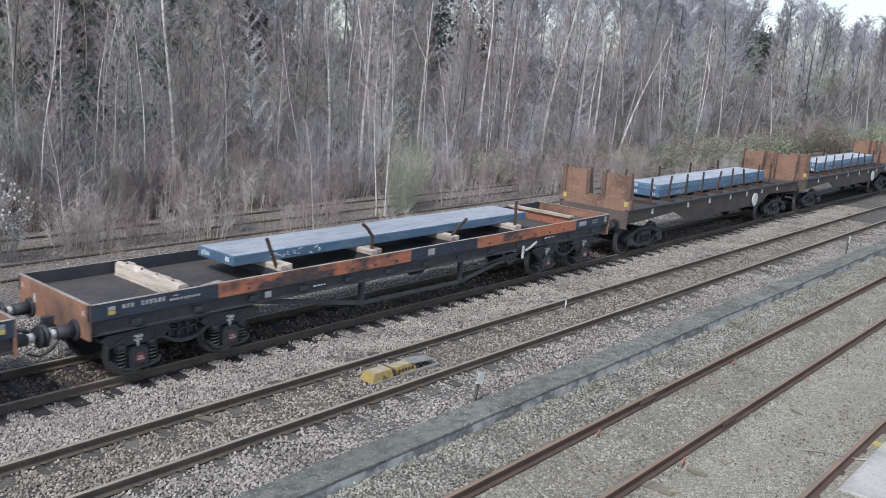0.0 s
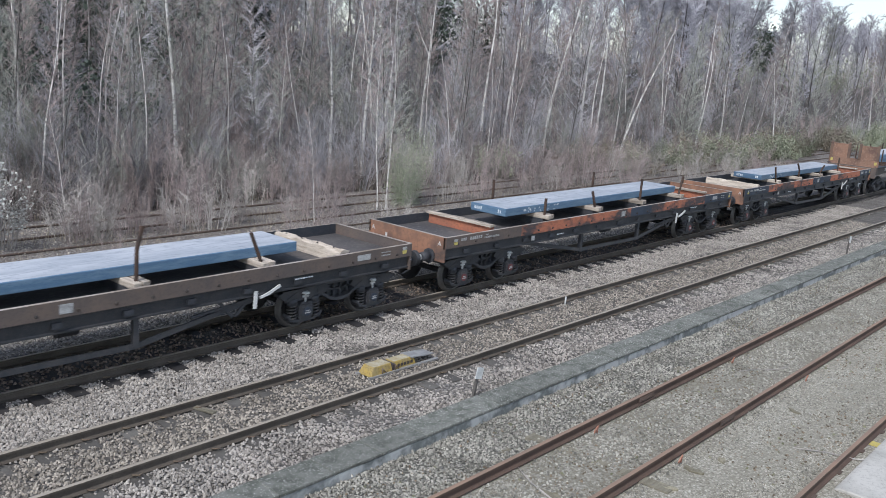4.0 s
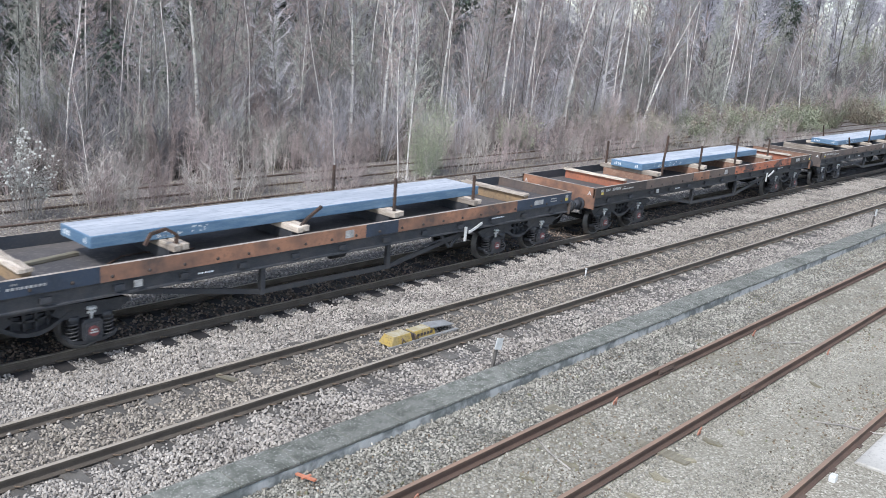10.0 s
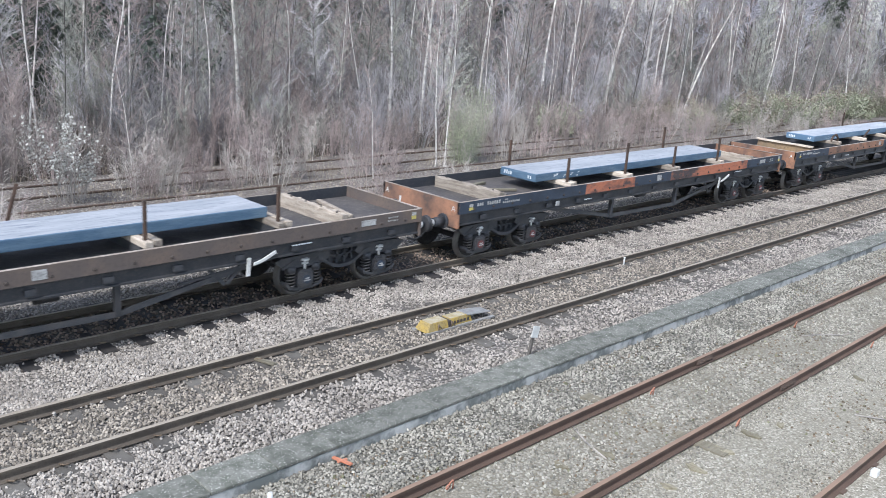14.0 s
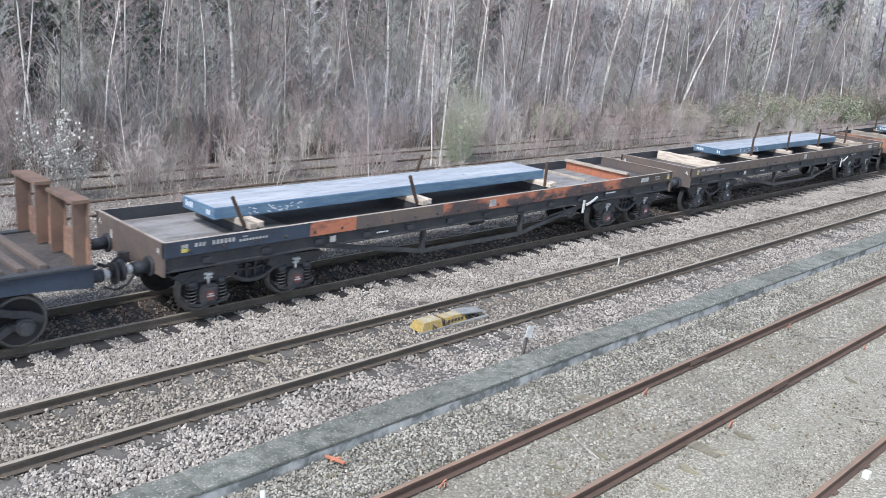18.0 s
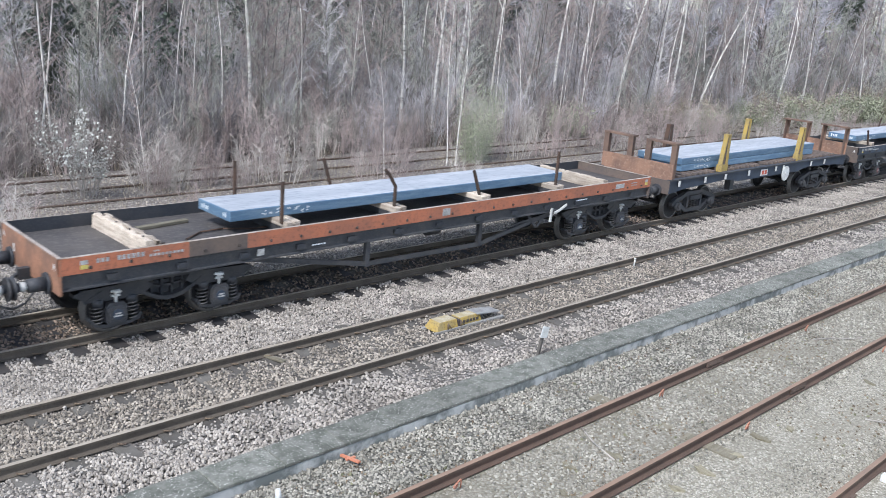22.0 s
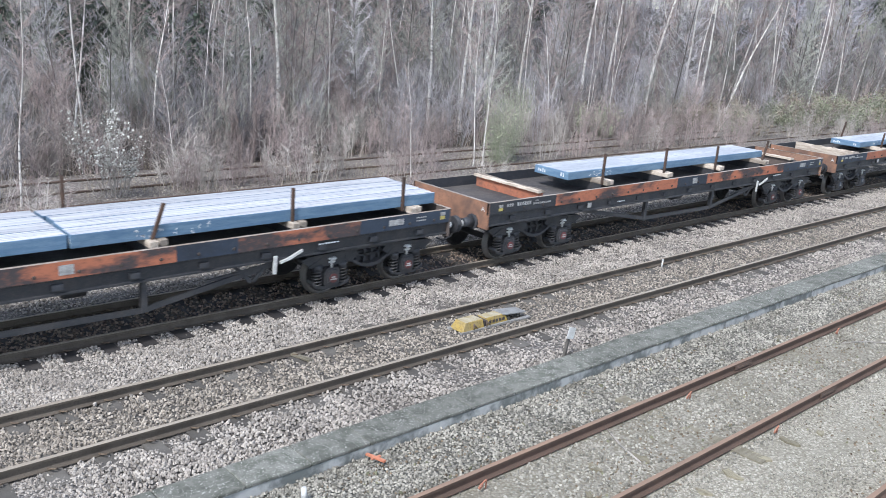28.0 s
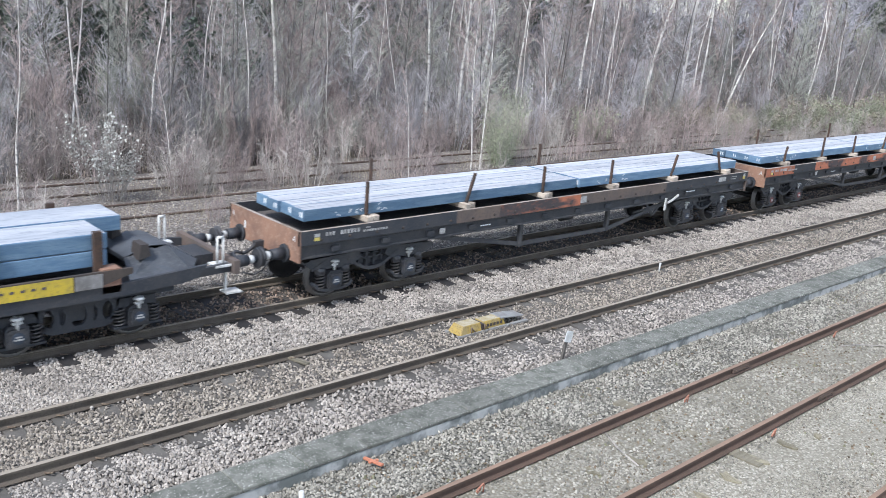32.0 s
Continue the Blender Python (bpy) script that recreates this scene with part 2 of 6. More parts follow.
M["worn_orange"] = mat("worn_orange_plate", (0.36, 0.185, 0.115), (0.11, 0.078, 0.066), (0.20, 0.115, 0.08), 1.3, 12, 0.75, 0, 0.3, 0.004, patch=(0.40, 0.66), grain=0.6)
M["dark_brown"] = mat("dark_brown_paint", (0.058, 0.050, 0.047), (0.085, 0.068, 0.058), (0.038, 0.034, 0.033), 1.1, 16, 0.7, 0, 0.3, 0.004)
M["steel_grey"] = mat("blue_grey_worn_plate", (0.10, 0.11, 0.125), (0.065, 0.07, 0.078), (0.16, 0.16, 0.165), 1.4, 12, 0.45, 0.2, 0.2, 0.004)
M["panel_yellow"] = mat("worn_yellow_panel", (0.62, 0.46, 0.05), (0.50, 0.38, 0.06), (0.24, 0.19, 0.08), 3, 16, 0.65, grain=0.5)
M["mottled"] = mat("rusted_orange_paint", (0.45, 0.165, 0.095), (0.068, 0.058, 0.060), (0.20, 0.095, 0.068), 1.1, 9, 0.75, 0, 0.3, 0.005, (0.7, 1, 1.6), patch=(0.47, 0.57), grain=0.6)
M["brown"] = mat("brown_weathered_paint", (0.115, 0.095, 0.087), (0.155, 0.118, 0.098), (0.075, 0.064, 0.06), 1.1, 16, 0.75, 0, 0.3, 0.004)
M["rust"] = mat("rusted_plate", (0.310, 0.180, 0.125), (0.160, 0.100, 0.080), (0.460, 0.340, 0.250), 1.2, 11, 0.85, 0.1, 0.35, 0.005, patch=(0.42, 0.66))
M["ochre"] = mat("ochre_faded_paint", (0.33, 0.225, 0.125), (0.21, 0.155, 0.105), (0.12, 0.09, 0.07), 1.1, 13, 0.75, 0, 0.3, 0.004, grain=0.5)
M["post_rust"] = mat("rusty_brown_post", (0.19, 0.125, 0.095), (0.13, 0.092, 0.076), (0.26, 0.165, 0.12), 2.0, 16, 0.85, 0.1, 0.3, 0.004)
M["lip"] = mat("worn_edge", (0.420, 0.370, 0.330), (0.260, 0.210, 0.170), (0.140, 0.110, 0.090), 1.2, 14, 0.7, 0.1, 0.2, 0.003)
M["deck"] = mat("deck_dirt", (0.058, 0.055, 0.057), (0.098, 0.088, 0.083), (0.170, 0.155, 0.145), 0.8, 10, 0.8, 0, 0.4, 0.01, objvar=0.2)
M["pale_deck"] = mat("pale_dusty_deck", (0.26, 0.255, 0.25), (0.15, 0.14, 0.135), (0.36, 0.35, 0.34), 0.9, 10, 0.9, 0, 0.3, 0.006, (1, 3, 1))
M["baulk"] = mat("bleached_baulk", (0.51, 0.445, 0.37), (0.34, 0.285, 0.232), (0.14, 0.112, 0.09), 2.0, 22, 0.9, 0, 0.4, 0.006, (8, 1, 8), objvar=0.4)
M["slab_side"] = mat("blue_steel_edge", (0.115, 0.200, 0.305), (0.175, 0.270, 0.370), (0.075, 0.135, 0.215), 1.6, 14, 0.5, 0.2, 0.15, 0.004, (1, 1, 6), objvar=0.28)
# slab tops: scale and streaks, their colour lifted for the sky's light
M["slab_top"] = mat("sky_paled_scale_top", (0.385, 0.412, 0.455), (0.510, 0.530, 0.565), (0.215, 0.245, 0.295), 1.1, 6, 0.55, 0.1, 0.2, 0.004, (0.35, 2.2, 1), objvar=0.18, grain=0.6)
M["streaked_top"] = mat("sky_paled_streaked_top", (0.470, 0.487, 0.525), (0.600, 0.605, 0.625), (0.230, 0.250, 0.290), 1.2, 5, 0.55, 0.1, 0.2, 0.004, (0.16, 4.5, 1), objvar=0.15, grain=0.75)
M["axle_red"] = mat("faded_red_box", (0.170, 0.055, 0.055), (0.110, 0.045, 0.046), (0.060, 0.040, 0.040), 6, 40, 0.7, objvar=0.2)
M["chalk"] = mat("chalk_marks", (0.70, 0.73, 0.75), (0.50, 0.56, 0.62), None, 12, 60, 0.9)
M["wheel"] = mat("wheel_steel", (0.026, 0.026, 0.029), (0.042, 0.040, 0.041), (0.075, 0.068, 0.063), 3, 40, 0.8, 0.1)
M["tread"] = mat("wheel_tread", (0.200, 0.195, 0.190), (0.140, 0.135, 0.130), (0.090, 0.085, 0.080), 3, 40, 0.5, 0.5)
M["red_sign"] = mat("red_sign_paint", (0.55, 0.10, 0.06), (0.42, 0.08, 0.05), None, 6, 40, 0.6)
M["stanchion"] = mat("stanchion_rust", (0.095, 0.06, 0.045), (0.055, 0.042, 0.036), (0.15, 0.09, 0.06), 3, 30, 0.8, 0.2)
# the wood
M["birch"] = mat("birch_bark", (0.78, 0.755, 0.715), (0.52, 0.49, 0.455), (0.10, 0.09, 0.083), 1.6, 5, 0.8, 0, 0.3, 0.01, (1, 1, 1.8), objvar=0.3, grain=0.75, start=0.515)
M["bark"] = mat("grey_bark", (0.105, 0.097, 0.093), (0.170, 0.155, 0.143), (0.055, 0.050, 0.049), 2, 12, 0.95, 0, 0.4, 0.01, (1, 1, 0.4), objvar=0.45)
M["twig"] = mat("grey_brown_twigs", (0.345, 0.330, 0.345), (0.470, 0.447, 0.458), (0.160, 0.152, 0.162), 0.5, 6, 0.9, 0, 0, 0.01, objvar=0.45)
M["red_twig"] = mat("red_brown_twigs", (0.320, 0.262, 0.250), (0.440, 0.368, 0.345), (0.130, 0.106, 0.106), 0.5, 6, 0.9, 0, 0, 0.01, objvar=0.4)
M["olive_twig"] = mat("olive_grey_twigs", (0.310, 0.314, 0.278), (0.430, 0.430, 0.375), (0.150, 0.152, 0.140), 0.5, 6, 0.9, 0, 0, 0.01, objvar=0.45)
# reddish twigs with distance haze mixed into their colour
M["hazy_red_twig"] = mat("hazy_red_twigs", (0.345, 0.335, 0.362), (0.425, 0.410, 0.440), (0.220, 0.212, 0.235), 0.3, 4, 0.95, 0, 0, 0.01, objvar=0.3)
# dark blotches in this colour stand for shaded gaps in the wood
M["green_brush"] = mat("olive_undergrowth", (0.085, 0.092, 0.086), (0.235, 0.245, 0.225), (0.046, 0.050, 0.048), 0.28, 5, 0.95, 0, 0, 0.01, island=0.5, patch=(0.36, 0.68))
M["pale_twig"] = mat("pale_dry_stems", (0.460, 0.425, 0.390), (0.310, 0.285, 0.260), (0.560, 0.525, 0.485), 0.8, 6, 0.9, 0, 0, 0.01, objvar=0.35)
M["straw"] = mat("dead_grass", (0.36, 0.31, 0.235), (0.27, 0.23, 0.18), (0.45, 0.40, 0.32), 0.8, 8, 0.95, 0, 0, 0.01, island=0.35)
M["leaf"] = mat("grey_green_leaves", (0.255, 0.288, 0.185), (0.335, 0.360, 0.245), (0.400, 0.410, 0.310), 1.0, 8, 0.7, 0, 0, 0.01, island=0.35)
M["pale_leaf"] = mat("pale_bramble_leaves", (0.245, 0.272, 0.180), (0.325, 0.345, 0.240), (0.385, 0.380, 0.285), 1.0, 8, 0.7, 0, 0, 0.01, island=0.35)
M["ivy"] = mat("dark_evergreen_leaves", (0.055, 0.073, 0.055), (0.085, 0.105, 0.078), (0.12, 0.135, 0.105), 1.0, 8, 0.6, 0, 0, 0.01, island=0.4)
M["bud"] = mat("pale_buds", (0.500, 0.505, 0.470), (0.400, 0.405, 0.370), (0.300, 0.300, 0.270), 2, 10, 0.9, 0, 0, 0.01, island=0.25)
M["russet"] = mat("russet_bramble_leaves", (0.25, 0.205, 0.16), (0.25, 0.25, 0.18), (0.31, 0.28, 0.22), 1.0, 8, 0.8, 0, 0, 0.01, island=0.35)
# both brush colours carry dark blotches, painted as shade among the stems
M["brush"] = mat("mixed_undergrowth", (0.100, 0.098, 0.110), (0.300, 0.290, 0.308), (0.050, 0.049, 0.057), 0.28, 5, 0.95, 0, 0, 0.01, island=0.55, patch=(0.36, 0.68))
M["tan_brush"] = mat("brown_undergrowth", (0.140, 0.120, 0.112), (0.420, 0.375, 0.345), (0.060, 0.053, 0.051), 0.35, 5, 0.95, 0, 0, 0.01, island=0.6, patch=(0.36, 0.68))
# pale lilac here is distance haze put into the twig colour
M["hazy_twig"] = mat("hazy_lilac_twigs", (0.360, 0.352, 0.385), (0.450, 0.440, 0.475), (0.220, 0.215, 0.240), 0.3, 4, 0.95, 0, 0, 0.01, objvar=0.35)
M["brick"] = mat("far_brick", (0.24, 0.17, 0.15), (0.19, 0.14, 0.125), None, 1, 12, 0.9)
M["slate"] = mat("far_slate", (0.16, 0.165, 0.18), (0.12, 0.125, 0.135), None, 1, 12, 0.7)


# ---- mesh helpers ----
def box(bm, x0, x1, y0, y1, z0, z1, slot=0, top=None):
    v = [bm.verts.new((x, y, z)) for z in (z0, z1) for x, y in ((x0, y0), (x1, y0), (x1, y1), (x0, y1))]
    for q in ((0, 3, 2, 1), (4, 5, 6, 7), (0, 1, 5, 4), (1, 2, 6, 5), (2, 3, 7, 6), (3, 0, 4, 7)):
        f = bm.faces.new([v[i] for i in q])
        f.material_index = top if top is not None and q[0] == 4 else slot
    return v


def prism(bm, pts, y0, y1, slot=0):
    """A polygon of (x, z), run from y0 to y1."""
    a, c = [bm.verts.new((x, y0, z)) for x, z in pts], [bm.verts.new((x, y1, z)) for x, z in pts]
    n = len(pts)
    faces = [bm.faces.new(a), bm.faces.new(c[::-1])] + [bm.faces.new((a[i], c[i], c[(i + 1) % n], a[(i + 1) % n])) for i in range(n)]
    for f in faces:
        f.material_index = slot


def run(bm, pts, x0, x1, slots=None):
    """A section of (y, z), run along x."""
    a, c = [bm.verts.new((x0, y, z)) for y, z in pts], [bm.verts.new((x1, y, z)) for y, z in pts]
    n = len(pts)
    bm.faces.new(a[::-1]), bm.faces.new(c)
    for i in range(n):
        f = bm.faces.new((a[i], a[(i + 1) % n], c[(i + 1) % n], c[i]))
        f.material_index = slots[i] if slots else 0


def rod(bm, p, q, r, n=8, r2=None, caps=True, slot=0):
    p, q = Vector(p), Vector(q)
    d = (q - p).normalized()
    u = d.orthogonal().normalized()
    w = d.cross(u)
    r2 = r if r2 is None else r2
    ring = [(u * math.cos(2 * math.pi * i / n) + w * math.sin(2 * math.pi * i / n)) for i in range(n)]
    a, c = [bm.verts.new(p + k * r) for k in ring], [bm.verts.new(q + k * r2) for k in ring]
    fs = [bm.faces.new((a[i], a[(i + 1) % n], c[(i + 1) % n], c[i])) for i in range(n)]
    if n > 5:
        for f in fs:
            f.smooth = True
    if caps:
        fs += [bm.faces.new(a[::-1]), bm.faces.new(c)]
    for f in fs:
        f.material_index = slot


def bar(bm, p, q, w, h):
    """A flat bar from p to q, w thick across y, h high."""
    p, q = Vector(p), Vector(q)
    d = (q - p).normalized()
    s = Vector((0, 1, 0)) if abs(d.y) < 0.9 else Vector((1, 0, 0))
    n = d.cross(s).normalized()
    s = n.cross(d).normalized()
    v = [bm.verts.new(e + s * i * w / 2 + n * j * h / 2) for e in (p, q) for i, j in ((-1, -1), (1, -1), (1, 1), (-1, 1))]
    for f in ((0, 1, 2, 3), (7, 6, 5, 4), (0, 4, 5, 1), (1, 5, 6, 2), (2, 6, 7, 3), (3, 7, 4, 0)):
        bm.faces.new([v[i] for i in f])


def bevel(bm, w, seg=1):
    bmesh.ops.bevel(bm, geom=list(bm.edges), offset=w, segments=seg, affect="EDGES", profile=0.5)


def mesh_of(name, bm, *mats):
    bmesh.ops.recalc_face_normals(bm, faces=bm.faces)
    me = bpy.data.meshes.new(name)
    bm.to_mesh(me)
    bm.free()
    for m in mats:
        me.materials.append(m)
    return me


def hang(name, me, parent, loc=(0, 0, 0), turn=0.0, label=""):
    ob = new(name, me)
    ob.parent, ob.location, ob.rotation_euler.z = parent, loc, turn
    if label:
        ob["label"] = label
    return ob


def part(name, bm, material, parent, label="", loc=(0, 0, 0)):
    mats = material if isinstance(material, tuple) else (material,)
    return hang(name, mesh_of(name, bm, *mats), parent, loc, 0.0, label)


def boxes(*bs):
    bm = bmesh.new()
    for b in bs:
        box(bm, *b)
    return bm


def from_arrays(name, verts, faces, *mats, slots=None):
    me = bpy.data.meshes.new(name)
    me.from_pydata(verts.tolist() if hasattr(verts, "tolist") else verts, [], faces.tolist() if hasattr(faces, "tolist") else faces)
    for m in mats:
        me.materials.append(m)
    if slots is not None:
        me.polygons.foreach_set("material_index", slots)
    me.update()
    return me


def empty(name, x, y, z, label, category, group="", kind=""):
    e = new(name)
    e.location = (x, y, z)
    return tagged(e, label, category, group, kind)


# ---- ground ----
def lie(x, y):
    """Height of the ground: the railway is level, the wood climbs gently behind it."""
    if y < 9:
        return -0.36
    rise = min(max(0.0, y - 19), 70.0)
    z = -0.30 + 0.155 * rise - 0.0006 * rise * rise
    fade = 1.0 if x < 420 else max(0.0, 1 - (x - 420) / 300)
    return -0.30 + (z + 0.30) * fade + 0.10 * noise.noise(Vector((x * 0.25, y * 0.25, 0)))


def make_ground():
    xs = [-1800, -900, -400, -200, -100, -60, -40] + list(range(-30, 140, 2)) + list(range(140, 300, 10)) + [320, 400, 600, 1000, 1800]
    ys = [-1800, -800, -300, -120, -60, -30, -18, -12, -8, -4, 0, 4, 8, 9] + list(range(10, 40, 1)) + list(range(40, 110, 4)) + [120, 160, 260, 500, 1000, 1800]
    verts = [(x, y, lie(x, y)) for y in ys for x in xs]
    w = len(xs)
    faces = [(j * w + i, j * w + i + 1, (j + 1) * w + i + 1, (j + 1) * w + i) for j in range(len(ys) - 1) for i in range(w - 1)]
    me = from_arrays("ground", verts, faces, M["soil"])
    for f in me.polygons:
        f.use_smooth = True
    tagged(new("ground", me), "brown leaf litter and bare soil beside the railway", "ground", kind="structure")


make_ground()


def bed(name, sect, x0, x1, material, label, category):
    bm = bmesh.new()
    run(bm, sect, x0, x1)
    ob = new(name, mesh_of(name, bm, material))
    return tagged(ob, label, category, kind="structure")


bed("ballast_bed", [(-1.46, -0.4), (-1.46, -0.20), (-0.9, -0.185), (2.6, -0.185), (3.0, -0.185), (6.6, -0.185), (7.4, -0.22), (9.3, -0.26), (10.0, -0.45)], -150, 420,
    M["ballast"], "pale crushed stone ballast under two running lines", "ballast")
bed("siding_ground", [(-40, -0.5), (-40, -0.07), (-7.0, -0.07), (-5.6, -0.06), (-3.2, -0.11), (-2.4, -0.20), (-2.03, -0.24), (-2.03, -0.5)], -150, 420,
    M["grit"], "grey grit and gravel round the rusty sidings", "gravel")

bed("trough_side_gravel", [(-3.56, -0.5), (-3.56, -0.075), (-3.2, -0.095), (-2.4, -0.19), (-2.034, -0.225), (-2.034, -0.5)], -150, 420,
    M["trough_gravel"], "coarse dark grey gravel beside the trough", "gravel")
bed("siding_bed", [(-5.06, -0.4), (-5.06, -0.055), (-4.4, -0.066), (-3.68, -0.06), (-3.68, -0.4)], -150, 420,
    M["sunk_gravel"], "brownish gravel between the siding rails", "gravel")


# ---- tracks ----
def rail_mesh(name, length, body, top):
    h = 0.159
    sect = [(-0.035, -0.004), (-0.03, 0.0), (0.03, 0.0), (0.035, -0.004), (0.035, -0.036), (0.010, -0.050), (0.009, -0.125), (0.022, -0.138), (0.07, -0.148),
            (0.07, -h), (-0.07, -h), (-0.07, -0.148), (-0.022, -0.138), (-0.009, -0.125), (-0.010, -0.050), (-0.035, -0.036)]
    bm = bmesh.new()
    run(bm, sect, 0, length, [1, 1, 1] + [0] * 13)
    return mesh_of(name, bm, body, top)


def sleeper_mesh(material, dx=0.13, half=1.25, h=0.2):
    bm = bmesh.new()
    run(bm, [(-half, -h), (-half, 0), (-0.55, 0), (-0.4, -0.02), (0.4, -0.02), (0.55, 0), (half, 0), (half, -h)], -dx, dx)
    return mesh_of("sleeper", bm, material)


def clip_mesh(material, k=1.0):
    """A sprung steel rail clip: a bent round bar."""
    bm = bmesh.new()
    pts = [(-0.05, 0.0, 0.0), (-0.05, 0.06, 0.035), (0.0, 0.09, 0.05), (0.05, 0.05, 0.05), (0.05, -0.01, 0.03), (0.0, 0.02, 0.012)]
    if k > 1:
        pts = [(-0.055, 0.0, -0.03), (-0.05, 0.01, 0.045), (-0.02, 0.025, 0.075), (0.01, 0.02, 0.05), (-0.005, 0.01, 0.015), (0.035, 0.02, 0.0), (0.06, 0.03, 0.03), (0.035, 0.03, 0.055), (0.005, 0.02, 0.03)]
    for a, b in zip(pts, pts[1:]):
        rod(bm, [k * v for v in a], [k * v for v in b], 0.011 if k == 1 else 0.012, 6)
    return mesh_of("clip", bm, material)


def track(name, yn, z, rails, ties, label, pitch=0.666, first=3.95, x0=-2.0, x1=56.0, clips=None, far_ties=True):
    """Two rails at yn and yn + 1.505, on sleepers."""
    t = empty(name, 0, yn + 0.7525, 0, label, "railway track", kind="structure")
    for y in (-0.7525, 0.7525):
        hang("rail", rails, t, (-150, y, z))
    if ties:
        n0, n1 = math.ceil((x0 - first) / pitch), math.floor((x1 - first) / pitch)
        for n in range(n0, n1 + 1):
            s = hang("sleeper", ties, t, (first + n * pitch, 0, z - 0.162))
            if clips and first + n * pitch < 40:
                for y, a in ((-0.8225, math.pi), (-0.6825, 0), (0.6825, math.pi), (0.8225, 0)):
                    hang("clip", clips, s, (0, y, 0.012), a)
        if far_ties:
            verts, faces = [], []
            for n in range(n1 + 1, n1 + 260):
                x, b = first + n * pitch, len(verts)
                verts += [(x + i * 0.13, j * 1.25, z - 0.162 - k * 0.2) for k in (0, 1) for i, j in ((-1, -1), (1, -1), (1, 1), (-1, 1))]
                faces += [(b, b + 1, b + 2, b + 3), (b, b + 4, b + 5, b + 1), (b + 2, b + 6, b + 7, b + 3), (b + 1, b + 5, b + 6, b + 2), (b + 3, b + 7, b + 4, b)]
            hang("distant_sleepers", from_arrays("distant_sleepers", verts, faces, ties.materials[0]), t)["kind"] = "stuff"
    return t


main_rail = rail_mesh("rail", 570, M["rail"], M["rail_top"])
siding_rail = rail_mesh("rail", 570, M["rust_rail"], M["rust_top"])
old_rail = rail_mesh("rail", 570, M["old_rail"], M["old_rail"])
steel_clip = clip_mesh(M["clip"])
track("track_train", 3.676, 0, main_rail, sleeper_mesh(M["oily"]), "running line with oil-stained sleepers under the train", first=4.1, clips=steel_clip)
track("track_main", 0.0, 0, main_rail, sleeper_mesh(M["sleeper"]), "running line with worn bright rail tops on concrete sleepers", clips=steel_clip)
old_tie = sleeper_mesh(M["oily"], 0.13, 1.3, 0.13)
bed("old_ballast", [(8.6, -0.5), (8.6, -0.26), (10.6, -0.17), (17.4, -0.17), (18.3, -0.5)], -150, 420, M["old_bed"], "old grey gravel under disused tracks", "gravel")
track("track_old", 11.85, -0.11, old_rail, old_tie, "disused rusty track half lost in scrub", 0.75, 1.0, 2, 60, far_ties=False)
track("track_old", 14.95, -0.10, old_rail, old_tie, "disused rusty track at the edge of the wood", 0.75, 1.3, 2, 60, far_ties=False)
siding = track("track_siding", -5.12, 0.12, siding_rail, None, "rusty siding sunk in grey gravel")
side_tie = sleeper_mesh(M["timber"], 0.12, 1.3, 0.12)
red_clip = clip_mesh(M["red_clip"], 1.5)
rng = random.Random(5)
for n in range(-4, 60):
    x = 11.47 + 0.76 * n
    tie = hang("sleeper", side_tie, siding, (x, 0, -0.045 if n == 0 else -0.085 - 0.02 * rng.random()), rng.uniform(-0.02, 0.02))
    tie.rotation_euler.x = -0.01 if -4 <= n < 3 else rng.uniform(-0.012, 0.005)
# the few clips that still show red paint
for x, y in ((12.32, -3.71), (17.91, -3.71), (7.47, -3.71), (12.43, -5.22), (18.13, -5.22), (6.8, -5.22)):
    hang("clip", red_clip, siding, (x, y + 4.3675 + (-0.09), 0.0), math.pi, "red-painted rail clip")
# joints
bm = bmesh.new()
box(bm, -0.28, 0.28, -0.045, -0.012, -0.115, -0.035)
box(bm, -0.28, 0.28, 0.012, 0.045, -0.115, -0.035)
for k in (-0.2, -0.07, 0.07, 0.2):
    rod(bm, (k, -0.075, -0.075), (k, 0.075, -0.075), 0.018, 6)
fish = mesh_of("fishplate", bm, M["old_rail"])
for x, y in ((14.41, 0.7525), (14.63, -0.7525), (32.6, 0.7525), (32.8, -0.7525)):
    hang("fishplate", fish, siding, (x, y, 0.12))
edge = empty("track_edge", 0, -7.15, 0, "single rusty rail along a pale concrete edge", "railway track", kind="structure")
hang("rail", siding_rail, edge, (-150, 0, 0.10))
bm = bmesh.new()
for i in range(10):
    prism(bm, [(7 + i * 1.2, -0.07), (7 + i * 1.2, -0.045), (7.15 + i * 1.2, -0.045), (7.15 + i * 1.2, -0.07)], -0.11, 0.11)
part("chair", bm, M["old_rail"], edge)
bm = bmesh.new()
run(bm, [(-11, -0.4), (-11, -0.02), (-7.45, -0.02), (-7.36, -0.04), (-7.36, -0.4)], 13.6, 40)
bevel(bm, 0.02)
tagged(new("hardstanding", mesh_of("hardstanding", bm, M["white_slab"])), "pale broken concrete hardstanding beside the rail", "concrete", kind="structure")
bm = bmesh.new()
box(bm, 15.9, 16.1, -7.42, -7.22, -0.075, -0.055)
tagged(new("yellow_strip", mesh_of("yellow_strip", bm, M["yellow_label"])), "short yellow strip lying beside the rail", "marker")


